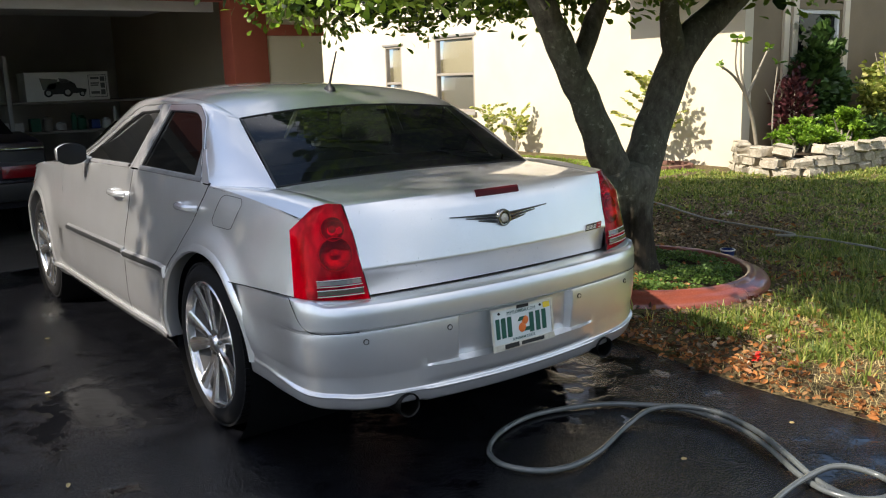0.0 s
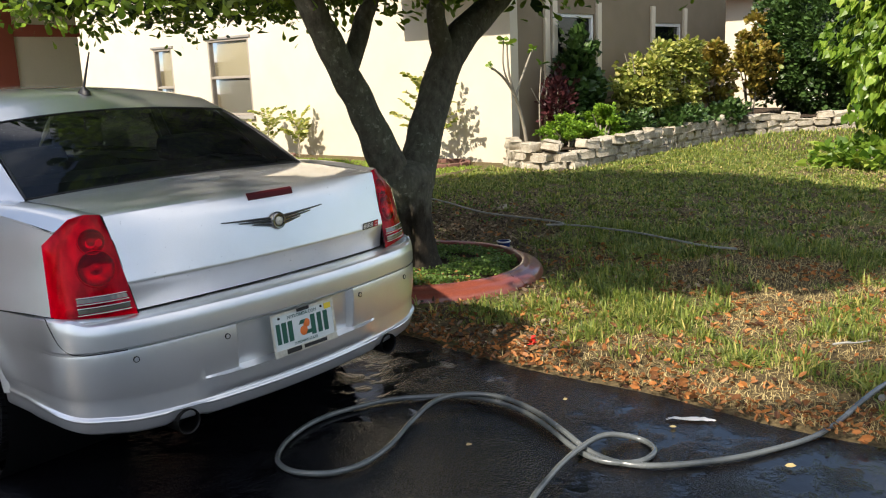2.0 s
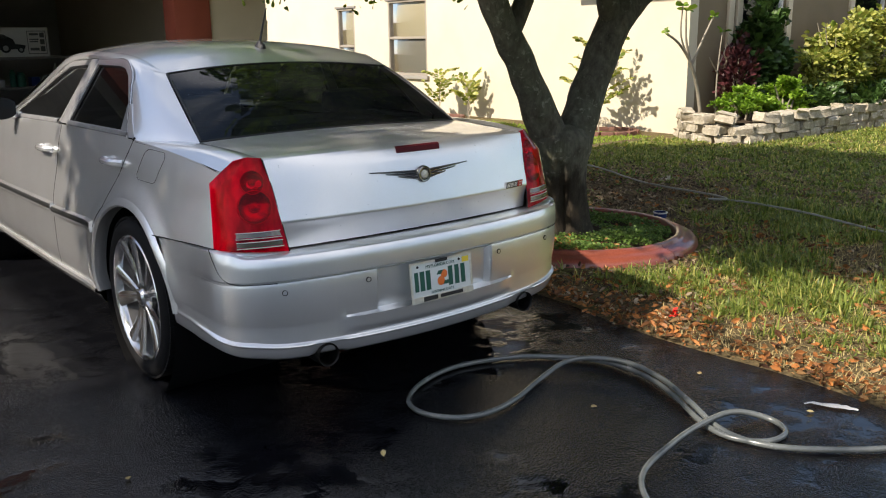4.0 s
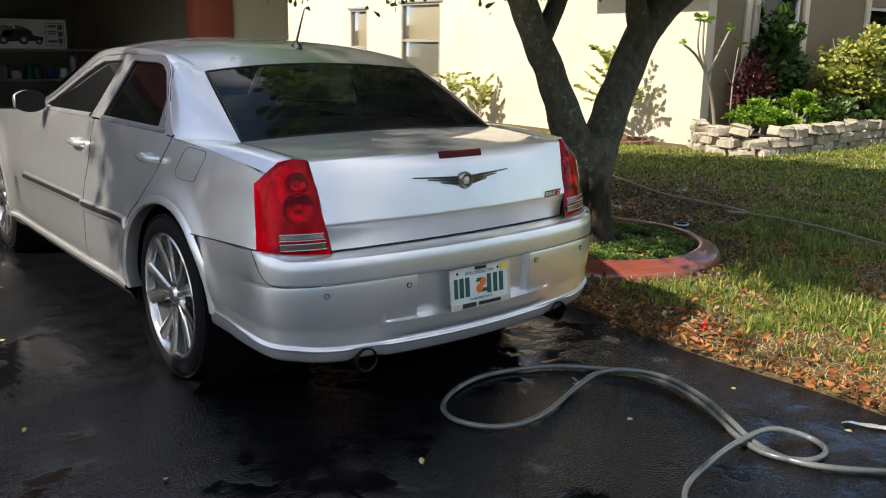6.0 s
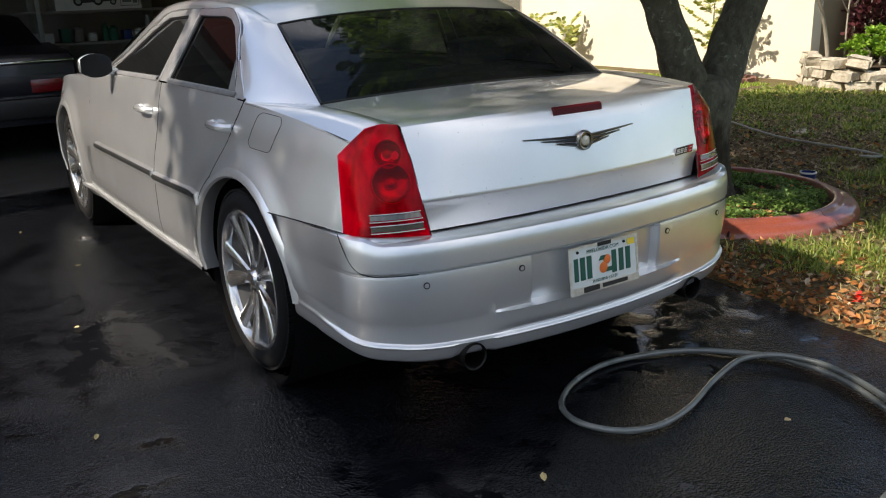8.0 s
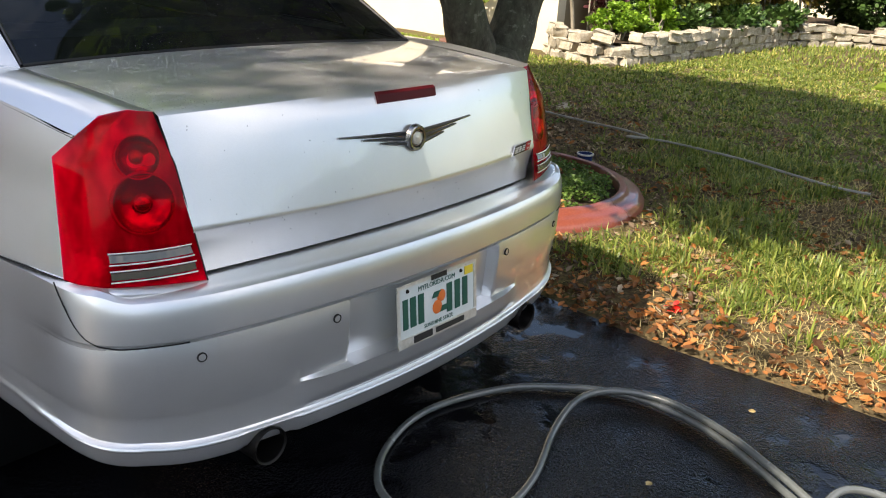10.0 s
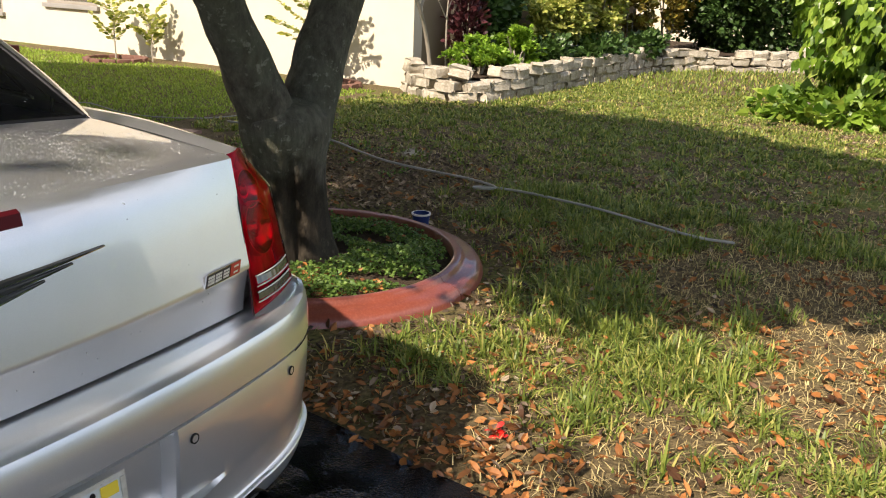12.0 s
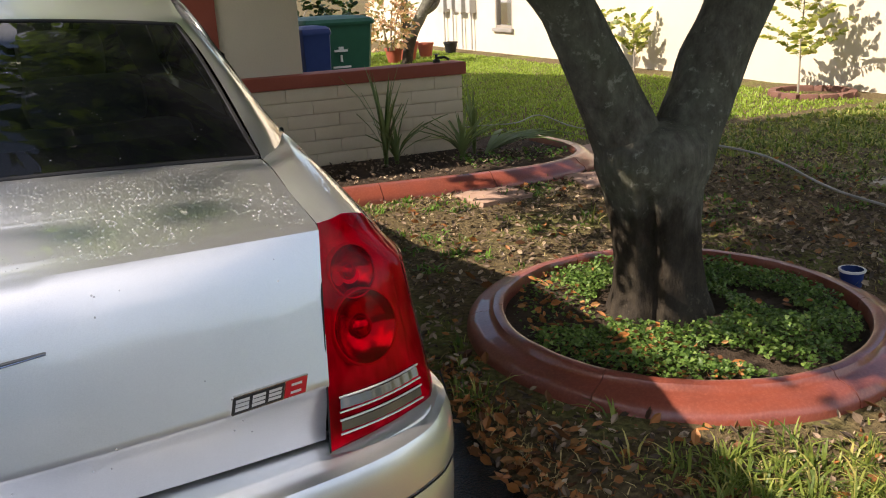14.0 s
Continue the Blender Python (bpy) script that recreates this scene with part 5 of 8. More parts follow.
    # windshield, bonnet, nose, underside
    bm = bm_new()
    rows = []
    for j in range(9):
        v = j / 8
        rows.append([Vector((lerp(0.565, 0.74, v) * u, lerp(2.86 - 0.08 * u * u, 3.72 - 0.17 * u * u, v), lerp(1.415 - 0.06 * u * u, 1.015 - 0.01 * u * u, v) + 0.03 * math.sin(math.pi * v))) for u in [k / 8 - 1 for k in range(17)]])
    grid(bm, rows)
    cp("windshield", bm, M_GLASS)
    bm = bm_new()
    rows = []
    for j in range(13):
        v = j / 12
        y = lerp(3.55, 4.82, v)
        e = shoulder_at(y)
        rows.append([Vector((e.x * u, y + 0.17 * (1 - u * u) * (1 - v), e.z + 0.03 * (1 - u * u))) for u in [k / 10 - 1 for k in range(21)]])
    grid(bm, rows)
    cp("bonnet", bm, M_PAINT)
    bm = bm_new()
    rows = []
    for z, y in ((0.83, 4.82), (0.75, 4.88), (0.6, 4.9), (0.45, 4.92), (0.3, 4.9), (0.22, 4.8)):
        rows.append([Vector((0.74 * u, y - 0.12 * abs(u) ** 4, z)) for u in [k / 8 - 1 for k in range(17)]])
    grid(bm, rows)
    cp("front_bumper", bm, M_PAINT)
    bm = bm_new()
    box(bm, -0.56, 0.56, 0.45, 4.7, 0.22, 0.34)
    box(bm, -0.80, 0.80, 1.46, 3.58, 0.22, 0.34)
    cp("underside", bm, M_LINING, weld=False)
    # cabin
    bm = bm_new()
    box(bm, -0.80, 0.80, 1.45, 3.5, 0.34, 0.5)
    box(bm, -0.70, 0.70, 0.75, 1.4, 0.80, 1.045)
    for s in (-1, 1):
        box(bm, s * 0.80 - 0.02, s * 0.80 + 0.02, 1.45, 3.5, 0.5, 1.0)
    box(bm, -0.76, 0.76, 3.2, 3.55, 0.5, 1.0)
    cp("cabin_lining", bm, M_LINING, weld=False)
    for x, y, zt in ((-0.36, 2.25, 1.06), (0.36, 2.25, 1.06)):
        bm = bm_new()
        box(bm, x - 0.24, x + 0.24, y - 0.09, y + 0.09, 0.5, zt, 0.07)
        box(bm, x - 0.14, x + 0.14, y - 0.10, y + 0.02, zt + 0.05, zt + 0.23, 0.05)
        cp("front_seat", bm, M_SEAT, weld=False, label="grey leather seat with a headrest")
    bm = bm_new()
    box(bm, -0.64, 0.64, 1.18, 1.36, 0.5, 1.08, 0.06)
    for x in (-0.38, 0.38):
        box(bm, x - 0.14, x + 0.14, 1.12, 1.24, 1.09, 1.21, 0.045)
    cp("rear_bench", bm, M_SEAT, weld=False)
    # antenna
    bm = bm_new()
    lathe(bm, [(0.032, -0.012), (0.028, 0.008), (0.012, 0.022), (0.008, 0.03)], Matrix.Translation((0, 1.39, 1.427)) @ Matrix.Diagonal((0.8, 1.4, 1, 1)), 14)
    tube(bm, [(0, 1.39, 1.445), (0.0, 1.345, 1.53), (0.0, 1.30, 1.61)], [0.007, 0.005, 0.0035], 8)
    cp("antenna", bm, M_BLACK)
    # wheels
    def build_wheel(x, hub, s):
        m = Matrix.Translation((x, hub[0], hub[1])) @ Matrix.Rotation(-s * math.pi / 2, 4, "Y").inverted()
        hw = 0.118
        bm = bm_new()
        lathe(bm, [(0.24, -hw), (0.278, -hw + 0.01), (0.278, hw - 0.012), (0.284, hw - 0.004), (0.278, hw + 0.002), (0.266, hw - 0.004), (0.254, hw - 0.03), (0.24, -0.02)], m, 48)
        wheel = cp("wheel", bm, M_RIM, label="polished alloy wheel with paired spokes", angle=50)
        bm = bm_new()
        lathe(bm, [(0.278, -hw), (0.31, -hw - 0.006), (0.345, -hw + 0.01), (0.358, -hw + 0.03), (0.362, 0), (0.358, hw - 0.03), (0.345, hw - 0.008), (0.325, hw + 0.004), (0.30, hw + 0.005), (0.284, hw - 0.004)], m, 64)
        tyre = cp("tyre", bm, M_TYRE, wheel, "low black tyre with worn tread")
        bm = bm_new()
        for k in range(84):
            t = 2 * math.pi * k / 84
            for w0, w1 in ((0.055, 0.106), (-0.106, -0.055)):
                q = Matrix.Rotation(t, 4, "Z") @ Matrix.Translation((0.361, 0, 0))
                vs = bmesh.ops.create_cube(bm, size=1, matrix=m @ q @ Matrix.Translation((-0.004, 0, (w0 + w1) / 2)) @ Matrix.Diagonal((0.010, 0.021, abs(w1 - w0), 1)))["verts"]
        for w in (-0.03, 0.0, 0.03):
            lathe(bm, [(0.357, w - 0.011), (0.3655, w - 0.010), (0.3655, w + 0.010), (0.357, w + 0.011)], m, 64)
        cp("tread", bm, M_TYRE, wheel, weld=False)
        for k in range(5):
            for o in (-0.255, 0.255):
                t = 2 * math.pi * k / 5 + 0.3
                bm = bm_new()
                rows = []
                for j in range(9):
                    v = j / 8
                    r = lerp(0.05, 0.262, v)
                    ang = t + o * lerp(0.75, 1.0, v)
                    wd = lerp(0.016, 0.037, v)
                    h = hw - 0.030 + 0.022 * v ** 2
                    c, d = Vector((math.cos(ang), math.sin(ang), 0)), Vector((-math.sin(ang), math.cos(ang), 0))
                    rows.append([m @ (c * r + d * q * wd + Vector((0, 0, h + e))) for q, e in ((-1, -0.05), (-1, -0.004), (-0.55, 0.004), (0.55, 0.004), (1, -0.004), (1, -0.05))])
                grid(bm, rows)
                cp("spoke", bm, M_RIM, wheel)
        bm = bm_new()
        lathe(bm, [(0.001, hw - 0.012), (0.030, hw - 0.014), (0.034, hw - 0.022), (0.05, hw - 0.035), (0.075, hw - 0.045), (0.08, 0.0)], m, 30)
        hubp = cp("hub", bm, M_RIM, wheel)
        for k in range(5):
            t = 2 * math.pi * k / 5
            bm = bm_new()
            lathe(bm, [(0.0005, hw - 0.020), (0.009, hw - 0.022), (0.011, hw - 0.05)], m @ Matrix.Translation((0.055 * math.cos(t), 0.055 * math.sin(t), 0)), 8)
            cp("lug_nut", bm, M_RIM_DARK, wheel)
        bm = bm_new()
        lathe(bm, [(0.001, -0.03), (0.17, -0.03), (0.172, -0.05), (0.001, -0.05)], m, 36)
        cp("brake_disc", bm, M_RIM_DARK, wheel)
        # black sheet over the rim's inside, in place of the shade there
        bm = bm_new()
        lathe(bm, [(0.17, hw - 0.085), (0.205, hw - 0.08), (0.2535, hw - 0.032), (0.2545, hw - 0.034)], m, 48)
        cp("barrel", bm, M_BLACK, wheel, "dark inner barrel of the rim")
    build_wheel(-0.757, HUB_R, -1)
    build_wheel(0.757, HUB_R, 1)
    build_wheel(-0.795, HUB_F, -1)
    build_wheel(0.795, HUB_F, 1)


build_car_rest()

# ---- garden ----
GX = random.Random(11)
CUP = (3.405, 1.44, 0.02)
CURL = ([(0, 0, 0.05), (-0.22, 0.3, 0.16), (0, 0.32, -0.02), (0.22, 0.3, 0.13), (-0.24, 0.65, 0.2), (0, 0.68, 0.0), (0.24, 0.65, 0.15), (0, 1.0, 0.16)], [(0, 2, 1), (0, 3, 2), (1, 2, 5, 4), (2, 3, 6, 5), (4, 5, 7), (5, 6, 7)])


def on_lawn(x, y):
    return 0.02 + 0.014 * noise.noise(Vector((x * 2.3, y * 2.3, 0)))


def patchy(x, y):
    """0 where the turf is bare, 1 where it is thick."""
    v = 0.56 + 0.85 * noise.noise(Vector((x * 0.6, y * 0.6, 4.0))) + 0.75 * noise.noise(Vector((x * 1.9, y * 1.9, 9.0))) + 0.4 * noise.noise(Vector((x * 5, y * 5, 1.0)))
    v -= 0.75 * math.exp(-((x - 4.0) ** 2 + (y - 2.7) ** 2) / 1.8) + 1.0 * math.exp(-((x - 2.1) ** 2 / 1.2 + (y - 3.3) ** 2 / 0.8))
    v -= 0.9 * math.exp(-((x - 2.5) ** 2 + (y + 0.92) ** 2) / 0.07) + 0.7 * math.exp(-((x - 3.5) ** 2 / 0.12 + (y + 1.35) ** 2 / 0.06))
    v -= 0.34 * smooth((edge_x(y) + 0.3 - x) / 0.3) + 0.46 * smooth((4.8 - x) / 2.0) * smooth((0.6 - y) / 0.6)
    v += 0.3 * smooth((x - 5.5) / 1.5) + 0.5 * smooth((y - 5.4) / 1.0)
    return smooth(min(1.0, max(0.0, v)))


def bare(x, y):
    """1 where feet and shade have worn the lawn to soil."""
    ring = math.hypot(x - 2.49, y - 1.50) - 0.87
    return min(1.0, 1.5 * math.exp(-((x - 4.0) ** 2 + (y - 2.8) ** 2) / 1.6) + 1.6 * math.exp(-((x - 2.3) ** 2 / 1.6 + (y - 3.0) ** 2 / 0.8)) + 1.1 * math.exp(-(ring / 0.30) ** 2) + 1.1 * math.exp(-((x - 1.5) ** 2 / 0.06 + (y - 0.2) ** 2 / 0.25)))


def in_beds(x, y):
    if (x - 2.49) ** 2 + (y - 1.50) ** 2 < 0.88 ** 2:
        return True
    if y > 4.05 and x < 4.15 and y < 5.4:
        return True
    if x > 8.12 and y > 3.70 - 0.03 * (x - 8.4):
        return True
    return x > 8.6 and y > 4.8


def blades(name, count, region, size, width, material, label, rng, dens=patchy, spread=0.9):
    """Blades of grass, each a bent strip of two quads."""
    verts, faces, k, made, tries = [], [], 0, 0, 0
    x0, x1, y0, y1 = region
    while made < count and tries < count * 12:
        tries += 1
        x, y = rng.uniform(x0, x1), rng.uniform(y0, y1)
        if x < edge_x(y) + 0.02 or in_beds(x, y) or rng.random() > dens(x, y):
            continue
        made += 1
        z = on_lawn(x, y) - 0.005
        a = rng.uniform(0, 2 * math.pi)
        h = size * rng.uniform(0.5, 1.3)
        lean = rng.uniform(0.15, spread)
        dx, dy = math.cos(a), math.sin(a)
        w = width * rng.uniform(0.7, 1.2)
        px, py = -dy * w / 2, dx * w / 2
        for t, q in ((0, 1), (0.5, 0.9), (0.85, 0.55)):
            r = h * lean * t * t * 0.9
            zz = z + h * t * (1 - 0.35 * lean * t)
            verts += [(x + dx * r - px * q, y + dy * r - py * q, zz), (x + dx * r + px * q, y + dy * r + py * q, zz)]
        r = h * lean * 0.9
        verts.append((x + dx * r, y + dy * r, z + h * (1 - 0.38 * lean)))
        faces += [(k, k + 1, k + 3, k + 2), (k + 2, k + 3, k + 5, k + 4), (k + 4, k + 5, k + 6)]
        k += 7
    ob = pydata(name, verts, faces, material)
    return tagged(ob, label, "grass", kind="stuff")


def tufts(name, count, region, size, width, material, label, rng, dens=patchy, per=26):
    """Grass in tufts of many blades that fan out from one root."""
    verts, faces, k, made, tries = [], [], 0, 0, 0
    x0, x1, y0, y1 = region
    while made < count and tries < count * 25:
        tries += 1
        cx, cy = rng.uniform(x0, x1), rng.uniform(y0, y1)
        if cx < edge_x(cy) + 0.01 or in_beds(cx, cy) or rng.random() > dens(cx, cy):
            continue
        made += 1
        big = rng.choice((0.4, 0.55, 0.75, 1.0, 1.3, 1.7))
        for _ in range(int(per * rng.uniform(0.5, 1.3))):
            x, y = cx + rng.gauss(0, 0.022), cy + rng.gauss(0, 0.022)
            z = on_lawn(x, y) - 0.006
            a = math.atan2(y - cy, x - cx) + rng.gauss(0, 0.9)
            h = size * big * rng.uniform(0.45, 1.25)
            lean = rng.uniform(0.1, 1.5)
            dx, dy = math.cos(a), math.sin(a)
            w = width * rng.uniform(0.6, 1.25)
            px, py = -dy * w / 2, dx * w / 2
            for t, q in ((0, 0.8), (0.5, 1.0), (0.85, 0.55)):
                r = h * lean * t * t * 0.8
                zz = z + h * t * (1 - 0.38 * lean * t)
                verts += [(x + dx * r - px * q, y + dy * r - py * q, zz), (x + dx * r + px * q, y + dy * r + py * q, zz)]
            r = h * lean * 0.85
            verts.append((x + dx * r, y + dy * r, z + h * (1 - 0.42 * lean)))
            faces += [(k, k + 1, k + 3, k + 2), (k + 2, k + 3, k + 5, k + 4), (k + 4, k + 5, k + 6)]
            k += 7
    return tagged(pydata(name, verts, faces, material), label, "grass", kind="stuff")


def make_lawn_cover():
    near = lambda x, y: patchy(x, y) * (1 - 0.93 * bare(x, y)) * (1.0 if y < 3.4 or x > 3.2 else 0.4) * (1 - 0.42 * math.exp(-((x - edge_x(y)) / 0.5) ** 2))
    tufts("grass", 3300, (1.25, 4.8, -3.2, 4.1), 0.066, 0.0080, M_GRASS, "uneven tufts of broad-bladed green and yellowing lawn grass", GX, near, 17)
    blades("grass_short", 12000, (1.25, 4.8, -3.2, 4.1), 0.034, 0.0075, M_GRASS, "short thin grass between the tufts", GX, near)
    thin = lambda x, y: (0.4 + 0.6 * patchy(x, y)) * (1 - 0.8 * bare(x, y))
    tufts("grass_middle", 14500, (4.8, 11.5, -4.5, 5.0), 0.041, 0.016, M_GRASS, "lawn grass in sun and tree shade", GX, thin, 13)
    blades("grass_back", 75000, (3.4, 8.65, 5.2, 17.0), 0.042, 0.014, M_LUSH, "bright green lawn behind the low wall", GX, lambda x, y: 0.8 + 0.2 * patchy(x, y))
    tufts("grass_street_side", 5200, (1.25, 11.5, -10.0, -3.1), 0.06, 0.015, M_GRASS, "lawn grass towards the street", GX, lambda x, y: 0.35 + 0.65 * patchy(x, y), 9)
    blades("grass_far", 22000, (11.5, 22, -6, 3.6), 0.08, 0.022, M_GRASS, "distant lawn grass", GX, lambda x, y: 0.8)
    dead = lambda x, y: (1.0 - 0.6 * patchy(x, y)) * (1 - 0.93 * bare(x, y))
    blades("straw", 30000, (1.2, 5.0, -3.4, 4.2), 0.042, 0.0042, M_STRAW, "dry straw and dead grass between the tufts", GX, dead, 2.3)
    blades("straw_middle", 8000, (5.0, 10.5, -4.0, 4.6), 0.055, 0.007, M_STRAW, "dead grass in the thinner lawn", GX, lambda x, y: 1.0 - 0.8 * patchy(x, y), 2.3)

    # fallen leaves
    def dropped(n, region, smin, smax, dens):
        out, tries = [], 0
        while len(out) < n and tries < n * 60:
            tries += 1
            x, y = GX.uniform(region[0], region[1]), GX.uniform(region[2], region[3])
            if x < edge_x(y) - 0.06 or (in_beds(x, y) and y > 3) or GX.random() > dens(x, y):
                continue
            if math.hypot(x - 2.49, y - 1.50) < 0.89:
                continue
            a = GX.uniform(0, 2 * math.pi)
            out.append(((x, y, on_lawn(x, y) + GX.uniform(-0.004, 0.026)), (math.cos(a), math.sin(a), GX.uniform(-0.4, 0.6)), GX.uniform(smin, smax)))
        return out
    patch = lambda x, y: 1.0 if noise.noise(Vector((x * 2.2, y * 2.2, 31))) > 0.12 else 0.03
    tufts("weeds", 420, (1.7, 5.2, 2.3, 4.1), 0.034, 0.012, M_BRIGHT_LEAF, "low green weeds in patches on worn soil", GX, patch, 12)
    edge_d = lambda x, y: math.exp(-((x - edge_x(y)) / 0.45) ** 2)
    rim_d = lambda x, y: math.exp(-((x - edge_x(y) - 0.03) / 0.08) ** 2)
    gaps = lambda x, y: (1 - 0.75 * patchy(x, y)) * (0.18 + 0.82 * smooth(0.5 + 2.2 * noise.noise(Vector((x * 1.6, y * 1.6, 17)))))
    drifts = dropped(1050, (1.2, 3.2, -3.0, 1.6), 0.02, 0.062, edge_d) + dropped(800, (1.2, 1.7, -3.2, 2.4), 0.012, 0.040, rim_d)
    strewn = dropped(2900, (1.3, 4.4, -2.8, 0.9), 0.012, 0.055, gaps) + dropped(500, (1.4, 7.0, -3, 1.5), 0.02, 0.06, gaps) + dropped(380, (1.4, 5.4, 0.2, 4.2), 0.03, 0.07, bare)
    scatter("fallen_leaves", M_DRY, drifts + strewn, GX, CURL, "brown and orange fallen leaves along the lawn edge", category="leaves")
    worn = lambda x, y: min(1.0, bare(x, y) + 0.25 * (1 - patchy(x, y)))
    scatter("leaf_litter", M_LITTER, dropped(7500, (1.3, 6.2, -0.4, 4.3), 0.012, 0.048, worn) + dropped(2600, (3.2, 6.2, 1.4, 3.9), 0.015, 0.05, bare) + dropped(900, (4.0, 9.5, -3.5, 4.2), 0.02, 0.045, gaps), GX, CURL, "dull brown leaf litter and chaff on bare shaded soil", category="leaves")


def make_tree():
    t = empty("tree", (2.43, 1.58, 0), "forked grey-barked shade tree with glossy leaves in a ring bed", "tree")
    o = Vector((2.43, 1.58, 0))

    def limb(nm, pts, radii, sides=14, wob=0.18):
        bm = bm_new()
        line = catmull(pts, 6)
        rad = [table([(i / (len(radii) - 1), r) for i, r in enumerate(radii)], k / (len(line) - 1)) for k in range(len(line))]
        tube(bm, [Vector(p) - o for p in line], rad, sides, True, wob)
        return part(nm, bm, M_BARK, t, angle=80)
    # trunk of two joined stems with a deep fold
    bm = bm_new()
    rows = []
    prof = [(0.0, 0.27), (0.06, 0.235), (0.15, 0.205), (0.3, 0.185), (0.45, 0.185), (0.58, 0.20), (0.68, 0.222), (0.76, 0.215), (0.82, 0.16), (0.85, 0.06)]
    for z, r in [(lerp(a[0], b[0], k / 4), lerp(a[1], b[1], k / 4)) for a, b in zip(prof, prof[1:]) for k in range(4)] + [prof[-1]]:
        row = []
        cx = 2.46 - 0.06 * smooth(z / 0.8)
        for k in range(40):
            a = 2 * math.pi * k / 40
            rr = r * (1 + 0.06 * noise.noise(Vector((math.cos(a) * 2, math.sin(a) * 2, z * 2.5))) + 0.05 * noise.noise(Vector((math.cos(a) * 6, math.sin(a) * 6, z * 4))))
            d = (a + 2.28 + math.pi) % (2 * math.pi) - math.pi
            rr *= 1 - 0.42 * math.exp(-(d / 0.15) ** 2) * smooth((0.66 - z) / 0.2)
            wide = 1.0 + 0.12 * smooth((z - 0.5) / 0.3)
            row.append(Vector((cx + rr * wide * math.cos(a), 1.58 + rr * 0.85 * math.sin(a), z)) - o)
        rows.append(row)
    vs = grid(bm, rows, closed_v=True)
    bm.faces.new(vs[-1])
    part("trunk", bm, M_BARK, t, "dark wet bark with pale lichen spots", angle=80)
    limb("limb", [(2.38, 1.59, 0.45), (2.33, 1.59, 0.68), (2.21, 1.60, 0.94), (2.03, 1.58, 1.24), (1.80, 1.55, 1.56), (1.62, 1.52, 1.82), (1.35, 1.5, 2.3), (1.1, 1.5, 2.9)], [0.11, 0.135, 0.118, 0.104, 0.098, 0.09, 0.07, 0.03])
    limb("limb", [(2.47, 1.58, 0.45), (2.53, 1.58, 0.68), (2.65, 1.60, 0.95), (2.80, 1.60, 1.26), (2.95, 1.58, 1.56), (3.18, 1.56, 1.76), (3.6, 1.5, 2.05), (4.3, 1.3, 2.6)], [0.11, 0.14, 0.13, 0.125, 0.128, 0.115, 0.09, 0.03])
    limb("branch", [(1.86, 1.56, 1.46), (1.99, 1.58, 1.62), (2.10, 1.6, 1.80), (2.25, 1.62, 2.15), (2.3, 1.9, 2.9)], [0.075, 0.066, 0.06, 0.05, 0.02], 10)
    limb("branch", [(2.92, 1.58, 1.54), (2.83, 1.55, 1.74), (2.74, 1.5, 1.95), (2.6, 1.3, 2.5), (2.5, 0.9, 3.0)], [0.09, 0.075, 0.065, 0.05, 0.02], 10)
    limb("branch", [(3.3, 1.55, 1.85), (3.45, 1.3, 2.1), (3.7, 0.6, 2.6), (3.8, 0.0, 3.0)], [0.07, 0.06, 0.045, 0.02], 8)
    limb("branch", [(1.5, 1.5, 1.98), (1.4, 1.0, 2.3), (1.2, 0.3, 2.7)], [0.06, 0.05, 0.02], 8)
    limb("branch", [(3.4, 1.55, 1.95), (3.7, 2.0, 2.3), (4.2, 2.4, 2.7)], [0.06, 0.05, 0.02], 8)
    # broad crown, slanting up towards the sun, of leaf sprays round a dense inside
    rnd = random.Random(5)

    def crown_spot(low, tight):
        """A point of the crown: even over its width as the sun sees it, then at any height that the crown has there."""
        while True:
            a, r = rnd.uniform(0, 2 * math.pi), math.sqrt(rnd.random() * tight)
            u, v = 5.3 + 3.2 * r * math.cos(a), 1.88 + 3.55 * r * math.sin(a)
            if r > 0.95 + 0.12 * noise.noise(Vector((u * 1.1, v * 1.1, 5))):
                continue
            if u < 4.3 and v > 2.1 and rnd.random() < 0.72:
                continue
            for _ in range(14):
                z = rnd.uniform(low, 4.3)
                x, y = u - 1.134 * z, v + 0.062 * z
                floor_z = low + 0.04 + 0.25 * noise.noise(Vector((x * 0.9, y * 0.9, 2))) + 0.6 * smooth((x - 3.7) / 1.2)
                if z > floor_z and x > 0.3 + 0.5 * max(0.0, z - 2.15):
                    return Vector((x, y, z))
    places = []
    for _ in range(1900):
        c = crown_spot(1.96, 1.0)
        sp = Vector((rnd.gauss(0, 1), rnd.gauss(0, 1), rnd.gauss(-0.3, 0.6))).normalized()
        for k in range(24):
            p = c + Vector((rnd.gauss(0, 0.12), rnd.gauss(0, 0.12), rnd.gauss(0, 0.08)))
            dr = sp + Vector((rnd.gauss(0, 0.7), rnd.gauss(0, 0.7), rnd.gauss(-0.15, 0.5)))
            places.append((p - o, dr, rnd.uniform(0.06, 0.105)))
    scatter("crown", M_TREE_LEAF, places, rnd, OBOVATE, parent=t)
    # darker leaves inside the crown: its inner shade is put into their colour
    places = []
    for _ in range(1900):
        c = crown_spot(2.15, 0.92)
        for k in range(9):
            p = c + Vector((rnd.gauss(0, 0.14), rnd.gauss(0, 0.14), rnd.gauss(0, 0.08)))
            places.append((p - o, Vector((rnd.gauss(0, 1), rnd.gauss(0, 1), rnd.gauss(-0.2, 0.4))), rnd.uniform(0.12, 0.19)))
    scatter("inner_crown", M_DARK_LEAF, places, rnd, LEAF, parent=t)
    return t


